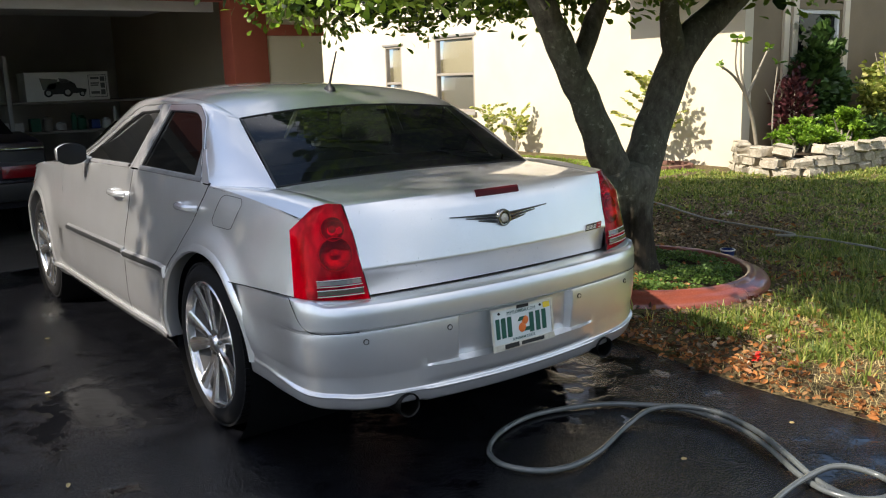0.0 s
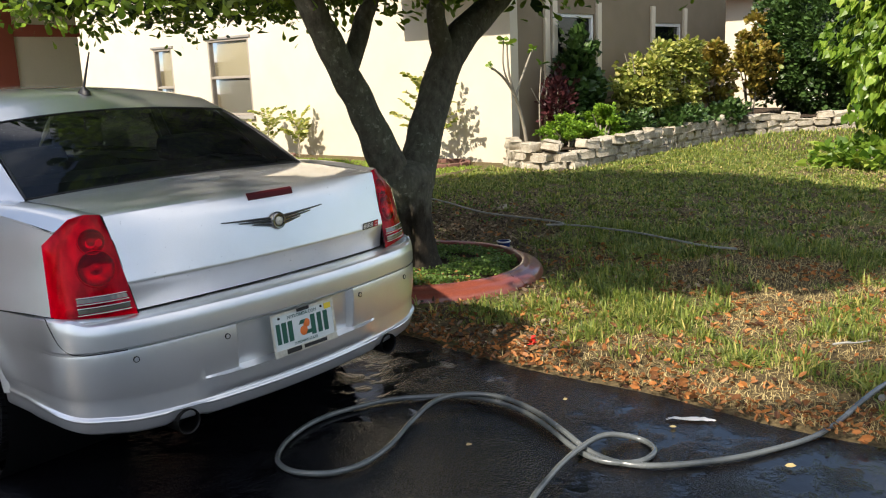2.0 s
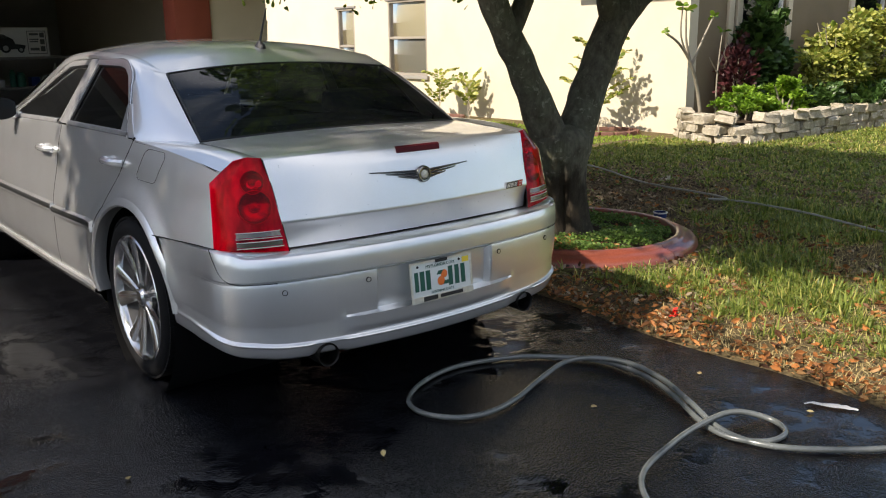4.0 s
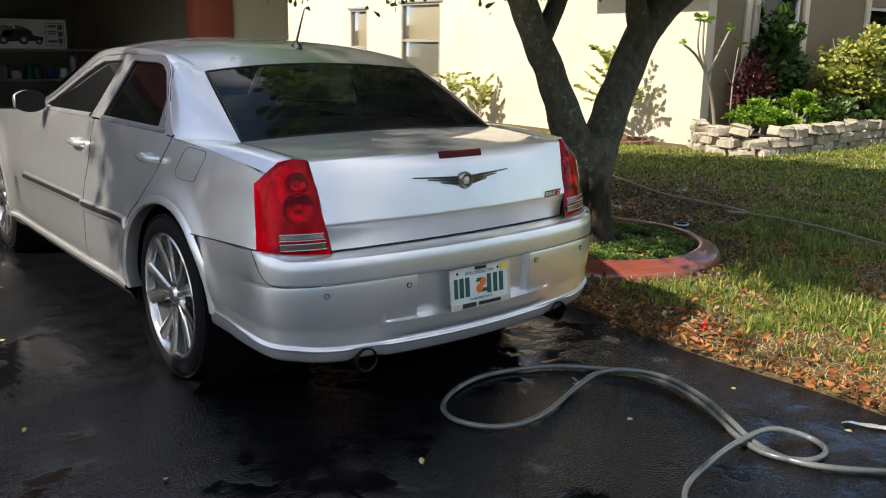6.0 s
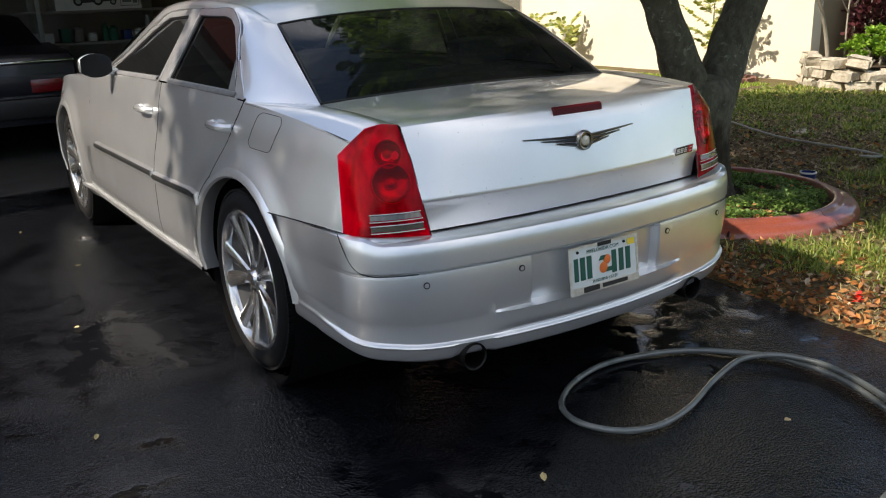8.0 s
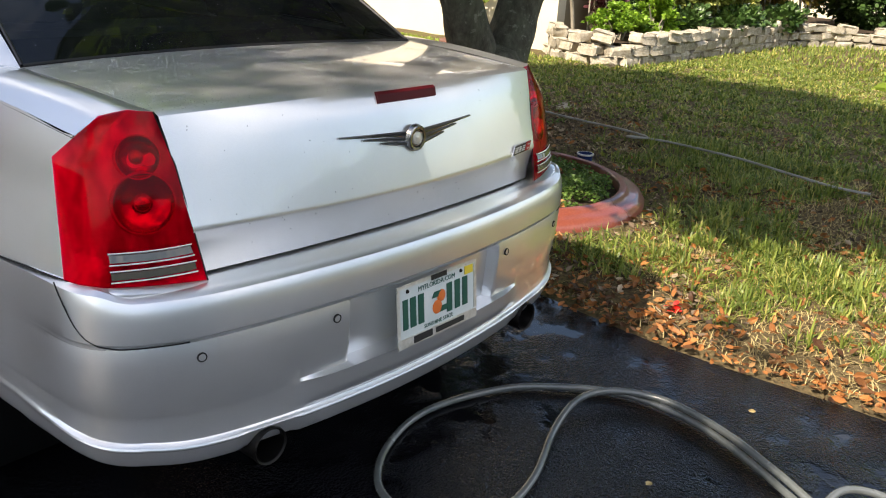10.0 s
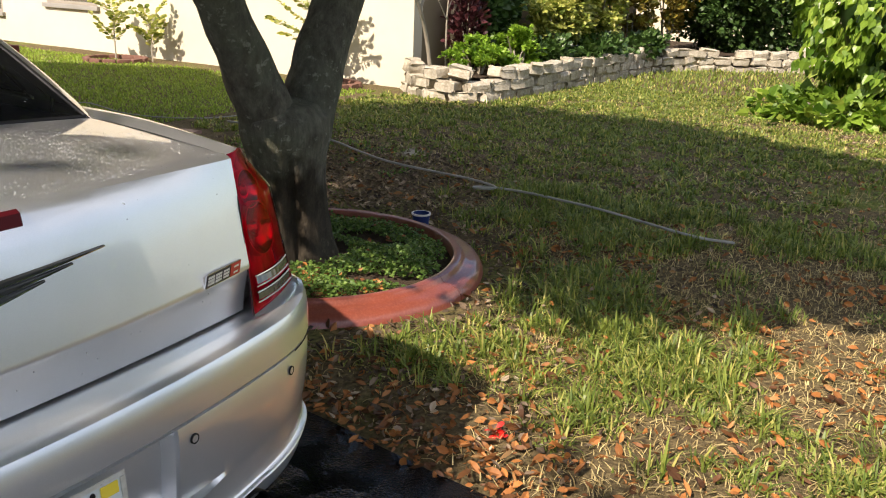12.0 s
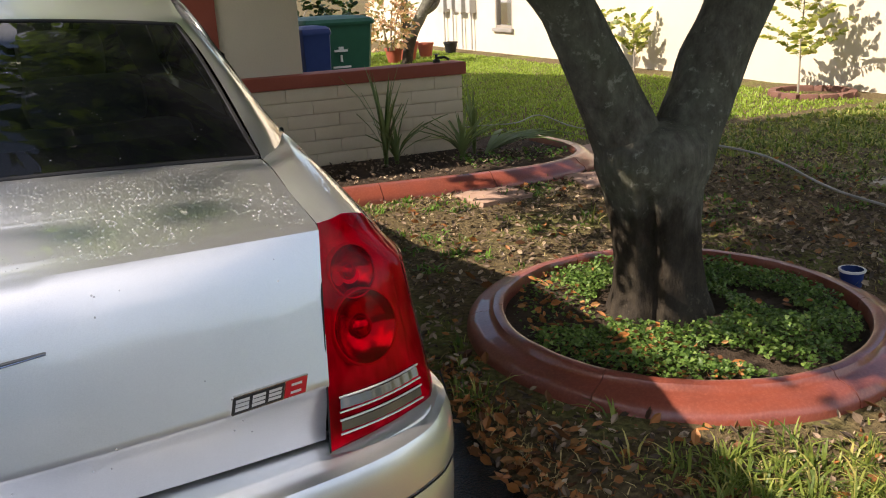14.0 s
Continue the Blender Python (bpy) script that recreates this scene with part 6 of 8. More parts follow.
def make_ring_bed():
    c = Vector((2.49, 1.50, 0))
    ring = empty("planter_ring", c, "round terracotta-red concrete ring bed round the tree", "planter ring")
    prof = [(0.708, 0.0), (0.708, 0.092), (0.716, 0.108), (0.735, 0.114), (0.755, 0.107), (0.765, 0.091), (0.780, 0.083), (0.815, 0.079), (0.847, 0.066), (0.865, 0.040), (0.872, -0.02)]
    n = 6
    for k in range(n):
        bm = bm_new()
        a0, a1 = 2 * math.pi * k / n + 0.55 + 0.0018, 2 * math.pi * (k + 1) / n + 0.55 - 0.0018
        rows = []
        for j in range(17):
            t = lerp(a0, a1, j / 16)
            w = 1 + 0.006 * noise.noise(Vector((math.cos(t) * 4, math.sin(t) * 4, k)))
            rows.append([(r * w * math.cos(t), r * w * math.sin(t), h + 0.004 * noise.noise(Vector((t * 7, r * 9, 0)))) for r, h in prof])
        vs = grid(bm, rows)
        bm.faces.new(vs[0])
        bm.faces.new(vs[-1][::-1])
        part("ring_segment", bm, M_RING, ring)
    bm = bm_new()
    rows = []
    for j in range(9):
        r = 0.715 * j / 8
        rows.append([(r * math.cos(t), r * math.sin(t), 0.055 + 0.02 * noise.noise(Vector((r * 6 * math.cos(t), r * 6 * math.sin(t), 3)))) for t in [2 * math.pi * k / 24 for k in range(24)]])
    grid(bm, rows, closed_v=True)
    part("bed_soil", bm, M_SOIL, ring, "damp dark soil")
    # low ground cover
    rnd = random.Random(21)
    places = []
    while len(places) < 11500:
        a, r = rnd.uniform(0, 2 * math.pi), 0.68 * math.sqrt(rnd.random())
        x, y = c.x + r * math.cos(a), c.y + r * math.sin(a)
        if math.hypot(x - 2.46, y - 1.58) < 0.27:
            continue
        gap = noise.noise(Vector((x * 4, y * 4, 1.0)))
        if gap < -0.30 or (x < 2.25 and y > 1.55 and rnd.random() < 0.85) or r > 0.56 + 0.22 * rnd.random():
            continue
        h = 0.07 + 0.075 * max(0, gap + 0.3) * rnd.random() + 0.02 * rnd.random()
        t = rnd.uniform(0, 2 * math.pi)
        places.append(((x, y, h), (math.cos(t), math.sin(t), rnd.uniform(-0.3, 0.6)), rnd.uniform(0.010, 0.021)))
    scatter("ground_cover", M_COVER, places, rnd, HEART, "low green clover-like ground cover in the ring bed", category="plants")
    dead = []
    while len(dead) < 210:
        a, r = rnd.uniform(0, 2 * math.pi), 0.66 * math.sqrt(rnd.random())
        x, y = c.x + r * math.cos(a), c.y + r * math.sin(a)
        if math.hypot(x - 2.46, y - 1.58) > 0.27 and (x < 2.3 or rnd.random() < 0.06):
            dead.append(((x, y, 0.08 + 0.02 * rnd.random()), (math.cos(a * 7), math.sin(a * 7), 0.2), rnd.uniform(0.025, 0.05)))
    scatter("bed_litter", M_DRY, dead, rnd, CURL, "orange dead leaves on the bed soil", category="leaves")


def make_hoses():
    h = [(-0.35, -1.75), (-0.1, -1.25), (0.068, -1.04), (0.296, -0.985), (0.551, -0.955), (0.712, -0.98), (0.795, -1.08), (0.735, -1.172), (0.615, -1.165), (0.548, -1.06), (0.575, -0.92), (0.705, -0.694), (0.784, -0.489), (0.781, -0.265), (0.668, -0.086), (0.508, 0.049), (0.239, 0.131), (0.015, 0.091), (-0.145, -0.016), (-0.185, -0.146), (-0.122, -0.27), (0.002, -0.326), (0.182, -0.303), (0.432, -0.210), (0.606, -0.190), (0.74, -0.25), (0.80, -0.40), (0.76, -0.60), (0.66, -0.80), (0.58, -1.0), (0.59, -1.18), (0.753, -1.366), (0.96, -1.509), (1.258, -1.633), (1.608, -1.72), (2.021, -1.80), (2.35, -1.87), (2.65, -1.90), (2.99, -1.83), (3.2, -1.765), (3.35, -1.71)]
    zs = []
    for i, (x, y) in enumerate(h):
        z = 0.015 + (0.03 if x > 1.3 else 0) + 0.045 * smooth((x - 1.4) / 0.3) * smooth((3.3 - x) / 0.4)
        if 3 <= i <= 5 or 24 <= i <= 28:
            z += 0.024
        zs.append((x, y, z))
    bm = bm_new()
    tube(bm, catmull(zs, 6), 0.0118, 10)
    hose = thing("garden_hose", bm, M_HOSE, "thick grey rubber hose looped on wet asphalt", "hose", angle=80)
    for x, y in ((1.70, -1.74),):
        bm = bm_new()
        tube(bm, [(x - 0.008, y + 0.003, 0.034), (x + 0.008, y - 0.003, 0.034)], 0.0138, 10)
        part("hose_band", bm, M_METAL_GREY, hose, "pale band round the hose")
    # spray gun at the hose's end
    bm = bm_new()
    tube(bm, [(3.34, -1.714, 0.045), (3.37, -1.70, 0.047), (3.375, -1.698, 0.047), (3.41, -1.683, 0.049)], [0.0145, 0.0145, 0.0165, 0.0165], 12)
    part("coupling", bm, M_METAL_GREY, hose, "pale metal coupling")
    bm = bm_new()
    tube(bm, catmull([(3.405, -1.685, 0.05), (3.46, -1.655, 0.052), (3.52, -1.60, 0.060), (3.565, -1.56, 0.075)], 5), [0.012] * 6 + [0.013] * 5 + [0.015] * 5, 12)
    tube(bm, [(3.55, -1.572, 0.072), (3.60, -1.53, 0.080), (3.605, -1.526, 0.081), (3.63, -1.505, 0.084)], [0.014, 0.012, 0.018, 0.019], 12)
    part("spray_gun", bm, M_PILLAR, hose, "grey plastic spray gun")
    bm = bm_new()
    tube(bm, catmull([(3.43, -1.705, 0.05), (3.48, -1.685, 0.052), (3.53, -1.64, 0.062), (3.565, -1.59, 0.084)], 4), 0.004, 8)
    part("lever", bm, M_METAL_GREY, hose)
    bm = bm_new()
    tube(bm, catmull([(2.25, -1.39, 0.055), (2.30, -1.44, 0.058), (2.33, -1.475, 0.055), (2.39, -1.53, 0.06)], 4), [0.006] * 7 + [0.004] * 6, 7, True, 0.1)
    thing("dry_twig", bm, M_HOSE_THIN, "pale dry twig lying in the grass", "twig", angle=80)
    g = [(4.98, 4.6), (4.98, 3.7), (4.85, 3.25), (4.68, 2.85), (4.57, 2.5), (4.52, 2.1), (4.46, 1.75), (4.36, 1.52), (4.28, 1.42), (4.22, 1.50), (4.27, 1.58), (4.36, 1.50), (4.37, 1.25), (4.29, 0.95), (4.21, 0.64), (4.10, 0.29), (4.05, 0.0), (4.1, -0.2)]
    bm = bm_new()
    tube(bm, catmull([(x, y, 0.085 + 0.012 * math.sin(i)) for i, (x, y) in enumerate(g)], 6), 0.0085, 8)
    thing("thin_hose", bm, M_HOSE_THIN, "thin pale hose lying across shaded grass", "hose", angle=80)
    bm = bm_new()
    tube(bm, catmull([(3.7, 6.4, 0.06), (4.1, 6.36, 0.05), (4.42, 6.24, 0.06), (4.72, 6.3, 0.10), (4.76, 5.7, 0.05), (5.0, 5.1, 0.05), (5.5, 4.9, 0.05)], 6), 0.006, 8)
    thing("thin_hose", bm, M_HOSE_THIN, "thin pale hose behind the stepping stones", "hose", angle=80)


def rough_block(w, d, h, rnd, amount=0.012):
    bm = bm_new()
    box(bm, -w / 2, w / 2, -d / 2, d / 2, 0, h, min(0.03, h * 0.22))
    for v in bm.verts:
        v.co += Vector((rnd.uniform(-1, 1), rnd.uniform(-1, 1), rnd.uniform(-1, 1))) * amount
    return bm


def make_stone_bed():
    rnd = random.Random(3)
    wall = empty("stone_wall", (8.5, 4.1, 0), "low dry-stacked wall of pale weathered blocks round a bed", "stone wall", kind="structure")
    meshes = []
    for k in range(11):
        ob = finish("stone", rough_block(0.27 + 0.03 * (k % 4), 0.21, 0.122 + 0.010 * (k % 3), rnd, 0.024), M_STONE)
        meshes.append(ob.data)
        bpy.data.objects.remove(ob)
    line = catmull([(8.60, 5.0, 0), (8.38, 4.75, 0), (8.20, 4.4, 0), (8.20, 4.08, 0), (8.45, 3.85, 0), (9.1, 3.77, 0), (10.2, 3.74, 0), (11.3, 3.72, 0), (12.6, 3.68, 0), (13.9, 3.60, 0), (14.9, 3.25, 0), (15.6, 2.5, 0), (16.4, 1.6, 0), (17.0, 0.6, 0)], 14)
    d = [0.0]
    for a, b in zip(line, line[1:]):
        d.append(d[-1] + (b - a).length)

    def at(s):
        for i in range(len(d) - 1):
            if d[i + 1] >= s:
                t = (s - d[i]) / max(1e-6, d[i + 1] - d[i])
                return line[i].lerp(line[i + 1], t), (line[i + 1] - line[i]).normalized()
        return line[-1], (line[-1] - line[-2]).normalized()
    for course in range(3):
        s = 0.08 + 0.17 * (course % 2)
        while s < d[-1] - 0.2:
            p, tg = at(s)
            if not (course == 2 and rnd.random() < 0.10):
                ob = new("stone", rnd.choice(meshes))
                ob.parent = wall
                lean = rnd.gauss(0, 0.03) if course < 2 else rnd.gauss(0, 0.12)
                if course == 2 and rnd.random() < 0.05:
                    lean = rnd.choice((-0.35, 0.35))
                ob.matrix_basis = Matrix.Translation(p - Vector((8.5, 4.1, 0)) + Vector((rnd.uniform(-0.02, 0.02), rnd.uniform(-0.02, 0.02), 0.136 * course + (0.03 if abs(lean) > 0.2 else 0)))) @ Matrix.Rotation(math.atan2(tg.y, tg.x) + rnd.gauss(0, 0.07), 4, "Z") @ Matrix.Rotation(lean, 4, "Y") @ Matrix.Rotation(rnd.gauss(0, 0.04), 4, "X")
            s += rnd.uniform(0.30, 0.37)
    bm = bm_new()
    poly(bm, [(8.72, 5.04, 0.30), (8.5, 4.7, 0.28), (8.32, 4.3, 0.28), (8.6, 3.96, 0.28), (11, 3.83, 0.28), (13.8, 3.72, 0.28), (15.0, 3.34, 0.28), (16, 2.5, 0.28), (17.1, 0.7, 0.28), (19, 0.7, 0.28), (19, 5.04, 0.28)])
    thing("bed_soil", bm, M_SOIL, "dark mulch in the raised bed", "soil", kind="structure", smooth=False)


def bush(name, centre, radius, count, size, material, label, seed, shape=LEAF, hollow=0.35, up=0.3, stems=5, category="bush", clumps=0):
    """A shrub: stems and a shell of leaf sprays with an uneven outline, or clumps of sprays with gaps between."""
    rnd = random.Random(seed)
    c, r = Vector(centre), Vector(radius)
    base = Vector((c.x, c.y, c.z - r.z))
    b = empty(name, base, label, category)
    bm = bm_new()
    for k in range(stems):
        a = 2 * math.pi * k / stems + rnd.random()
        tip = Vector((math.cos(a) * r.x * 0.6, math.sin(a) * r.y * 0.6, r.z * rnd.uniform(1.1, 1.7)))
        tube(bm, [(0.05 * math.cos(a), 0.05 * math.sin(a), -0.05), tip * 0.5 + Vector((0, 0, 0.05)), tip], [0.02, 0.014, 0.005], 6)
    part("stem", bm, M_GREY_STEM, b)
    places = []
    heads = []
    for _ in range(clumps):
        v = Vector((rnd.gauss(0, 1), rnd.gauss(0, 1), rnd.gauss(0.2, 0.8))).normalized()
        q = rnd.uniform(0.45, 0.95)
        heads.append((Vector((v.x * r.x * q, v.y * r.y * q, r.z + v.z * r.z * q)), rnd.uniform(0.7, 1.3)))
    while clumps and len(places) < count:
        h, w = rnd.choice(heads)
        v = Vector((rnd.gauss(0, 1), rnd.gauss(0, 1), rnd.gauss(0, 0.7)))
        p = h + Vector((v.x * r.x, v.y * r.y, v.z * r.z * 0.7)) * 0.13 * w
        if p.z > 0.02:
            for _ in range(3):
                e = v * 0.6 + Vector((rnd.gauss(0, 0.6), rnd.gauss(0, 0.6), up + rnd.gauss(0, 0.35)))
                places.append((p, e, size * rnd.uniform(0.7, 1.25)))
    while len(places) < count:
        v = Vector((rnd.gauss(0, 1), rnd.gauss(0, 1), rnd.gauss(0, 1))).normalized()
        k = 1 + 0.42 * noise.noise(v * 2.2 + Vector((seed, 0, 0))) + 0.30 * noise.noise(v * 5 + Vector((0, seed, 0)))
        rad = k * (hollow + (1 - hollow) * rnd.random() ** 0.5)
        q = Vector((v.x * r.x, v.y * r.y, v.z * r.z)) * rad
        if q.z < -r.z * 0.97:
            continue
        p = q + Vector((0, 0, r.z))
        for _ in range(4):
            e = v + Vector((rnd.gauss(0, 0.6), rnd.gauss(0, 0.6), up + rnd.gauss(0, 0.5)))
            places.append((p + Vector((rnd.gauss(0, 0.03), rnd.gauss(0, 0.03), rnd.gauss(0, 0.03))), e, size * rnd.uniform(0.7, 1.25)))
    scatter("leaves", material, places, rnd, shape, parent=b)
    return b


def make_bushes():
    bush("herb_clump", (8.95, 4.25, 0.48), (0.50, 0.36, 0.25), 4200, 0.045, M_HERB, "bright green leafy herbs spilling over the stones", 1, HEART, 0.2, 0.5, clumps=22)
    bush("herb_clump", (9.85, 4.15, 0.55), (0.60, 0.34, 0.33), 4200, 0.05, M_HERB, "taller bright green leafy herbs behind the stones", 2, HEART, 0.2, 0.5, clumps=20)
    bush("herb_clump", (10.9, 4.10, 0.47), (0.45, 0.26, 0.22), 1000, 0.075, M_HEDGE_LEAF, "dark green leafy herbs behind the stones", 22, HEART, 0.2)
    bush("purple_shrub", (9.5, 4.72, 0.85), (0.30, 0.22, 0.50), 900, 0.085, M_PURPLE_LEAF, "dark purple-red leaved shrub", 3, LEAF, 0.3, 0.9)
    bush("dark_shrub", (10.25, 4.78, 1.2), (0.55, 0.22, 0.80), 1700, 0.12, M_HEDGE_LEAF, "dark green broad-leaved shrub by the glass door", 4, HEART, 0.3)
    bush("yellow_shrub", (11.6, 4.3, 1.08), (0.90, 0.46, 0.82), 5200, 0.10, M_YELLOW_LEAF, "yellow-green variegated shrub in the sun", 5, LEAF, 0.5, 0.1, clumps=30)
    bush("yellow_shrub", (12.9, 4.25, 1.16), (0.80, 0.46, 0.90), 4200, 0.10, M_YELLOW_LEAF, "tall yellow-green variegated shrub in the sun", 6, LEAF, 0.5, 0.1, clumps=30)
    bush("bronze_shrub", (14.1, 4.1, 1.2), (0.65, 0.42, 0.9), 2400, 0.12, M_BRONZE_LEAF, "bronze and green croton shrub", 7, LEAF, 0.4, 0.7, clumps=26)
    bush("bronze_shrub", (15.5, 3.9, 1.3), (0.85, 0.45, 0.95), 2600, 0.12, M_BRONZE_LEAF, "golden and green croton shrub", 8, LEAF, 0.4, 0.7, clumps=28)
    bush("dark_shrub", (12.2, 3.86, 0.46), (0.9, 0.26, 0.20), 1100, 0.09, M_HEDGE_LEAF, "low dark green shrub behind the stones", 9, HEART, 0.3)
    bush("low_shrub", (13.8, 3.72, 0.46), (0.8, 0.24, 0.22), 1100, 0.09, M_HEDGE_LEAF, "low dark green shrub spilling over the stones", 10, HEART, 0.3)
    bush("round_hedge", (17.3, 2.9, 1.75), (1.35, 1.35, 1.65), 21000, 0.12, M_HEDGE_LEAF, "tall rounded dark green hedge shrub", 12, LEAF, 0.72)
    hedge = bpy.data.objects["round_hedge"]
    # dark solid core in place of the shade between the hedge leaves
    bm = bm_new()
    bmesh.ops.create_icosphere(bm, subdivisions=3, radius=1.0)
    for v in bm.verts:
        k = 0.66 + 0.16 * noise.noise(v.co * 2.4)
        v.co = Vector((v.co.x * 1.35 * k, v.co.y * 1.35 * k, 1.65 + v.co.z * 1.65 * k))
    part("inner_growth", bm, M_DARK_LEAF, hedge, "solid dark core standing for the shade inside the hedge")
    vine = bush("vine_column", (10.7, -0.75, 1.9), (1.15, 1.45, 1.95), 15000, 0.115, M_VINE, "tall column of bright heart-leaved climbing vine", 13, HEART, 0.86, -1.8, 5, "vine")
    # dark solid core in place of the shade behind the vine leaves
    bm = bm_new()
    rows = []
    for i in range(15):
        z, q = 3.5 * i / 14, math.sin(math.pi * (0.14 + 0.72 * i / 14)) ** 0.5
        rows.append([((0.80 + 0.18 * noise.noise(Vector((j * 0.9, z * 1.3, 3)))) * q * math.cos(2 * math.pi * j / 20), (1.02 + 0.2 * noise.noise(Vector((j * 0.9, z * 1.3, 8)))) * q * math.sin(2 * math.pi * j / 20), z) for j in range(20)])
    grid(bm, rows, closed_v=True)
    part("inner_growth", bm, M_DARK_LEAF, vine, "solid dark core standing for the shade inside the vine")
    bush("vine_skirt", (10.2, 0.1, 0.16), (0.95, 0.95, 0.2), 1100, 0.125, M_VINE, "vine leaves creeping out over the grass", 14, HEART, 0.3, 0.2, 4, "vine")
    bush("flower_bush", (6.0, 13.6, 0.85), (0.45, 0.45, 0.5), 700, 0.10, M_PINK_FLOWER, "bush covered with peach-coloured flowers", 15, LEAF, 0.6)
    bush("green_bush", (4.5, 15.5, 1.1), (1.6, 0.8, 1.1), 1800, 0.16, M_DARK_LEAF, "dark green shrubs at the back of the yard", 16, LEAF, 0.6)
    bush("green_bush", (2.9, 14.5, 1.2), (1.2, 0.8, 1.2), 1500, 0.16, M_BRIGHT_LEAF, "sunlit green shrub behind the bins", 17, LEAF, 0.6)
    # saplings in small brick rings by the wall
    for x, y, h, seed in ((8.05, 6.15, 1.85, 30), (8.15, 10.2, 1.15, 31), (8.35, 9.6, 0.95, 33)):
        rnd = random.Random(seed)
        t = empty("sapling", (x, y, 0.02), "slim sapling with pale yellow-green leaflets by the wall", "sapling", group="saplings by the wall")
        bm = bm_new()
        places = []
        trunk = catmull([(0, 0, 0), (0.02, 0.03, h * 0.3), (-0.01, 0.0, h * 0.62)], 4)
        tube(bm, trunk, [lerp(0.014, 0.008, i / (len(trunk) - 1)) for i in range(len(trunk))], 6)
        for k in range(20 if h > 1.5 else 9):
            a = 2.4 * k + rnd.uniform(-0.3, 0.3)
            root = trunk[min(len(trunk) - 1, 3 + k % 6)]
            reach = rnd.uniform(0.20, 0.31) * h
            line = catmull([tuple(root), tuple(root + Vector((reach * 0.5 * math.cos(a), reach * 0.5 * math.sin(a), 0.16))), tuple(root + Vector((reach * math.cos(a), reach * math.sin(a), rnd.uniform(0.18, 0.36))))], 6)
            frond = bm_new()
            tube(frond, line, 0.003, 5)
            part("frond_stem", frond, M_GREY_STEM, t)
            for q, r in zip(line[2:], line[3:] + [line[-1] * 2 - line[-2]]):
                along = (r - q).normalized()
                side = along.cross(Vector((0, 0, 1))).normalized()
                for sg in (-1, 1):
                    places.append((q, along * 0.6 + side * sg + Vector((0, 0, rnd.gauss(0, 0.2))), rnd.uniform(0.08, 0.125)))
        part("stem", bm, M_GREY_STEM, t)
        scatter("leaves", M_YELLOW_LEAF, places, rnd, LEAF, parent=t)
    ringm = None
    for cx, cy, r, n in ((8.1, 6.0, 0.42, 13), (7.95, 9.95, 0.42, 13)):
        e = empty("brick_ring", (cx, cy, 0), "half ring of old red bricks round a sapling", "brick edging", group="brick rings")
        for k in range(n):
            a = math.pi * 0.45 + 2 * math.pi * k / n
            if ringm is None:
                b = finish("brick", rough_block(0.19, 0.09, 0.085, random.Random(1), 0.004), M_BRICK)
                ringm = b.data
            else:
                b = new("brick", ringm)
            b.parent = e
            b.matrix_basis = Matrix.Translation((r * math.cos(a), r * math.sin(a), 0.0)) @ Matrix.Rotation(a + math.pi / 2, 4, "Z")
    # bare frangipani by the house corner
    p = empty("frangipani", (8.62, 4.72, 0.28), "bare grey-stemmed frangipani with a few long leaves", "shrub")
    o = Vector((8.62, 4.72, 0.28))
    rnd = random.Random(8)
    places = []
    for pts, r in (([(8.62, 4.72, 0.28), (8.50, 4.72, 0.7), (8.28, 4.7, 1.08), (8.02, 4.72, 1.35), (7.75, 4.75, 1.5)], 0.028), ([(8.3, 4.7, 1.05), (8.15, 4.7, 1.4), (8.05, 4.65, 1.8)], 0.02), ([(8.3, 4.7, 1.05), (8.5, 4.68, 1.4), (8.70, 4.66, 1.72)], 0.02), ([(8.95, 4.7, 0.28), (8.93, 4.7, 0.9), (9.0, 4.7, 1.5)], 0.014), ([(8.95, 4.7, 0.9), (8.72, 4.7, 1.15)], 0.01), ([(8.93, 4.7, 1.0), (9.15, 4.7, 1.35)], 0.01), ([(8.28, 4.7, 1.08), (8.0, 4.68, 1.45), (7.9, 4.6, 1.85)], 0.016)):
        bm = bm_new()
        line = catmull(pts, 5)
        tube(bm, [q - o for q in line], [r * lerp(1, 0.55, i / (len(line) - 1)) for i in range(len(line))], 8)
        part("stem", bm, M_GREY_STEM, p)
        if r > 0.012:
            for _ in range(7):
                dv = Vector((rnd.gauss(0, 1), rnd.gauss(0, 1), rnd.gauss(0.3, 0.45)))
                places.append((line[-1] - o, dv, rnd.uniform(0.08, 0.16)))
    scatter("leaves", M_VINE, places, rnd, LEAF, parent=p)


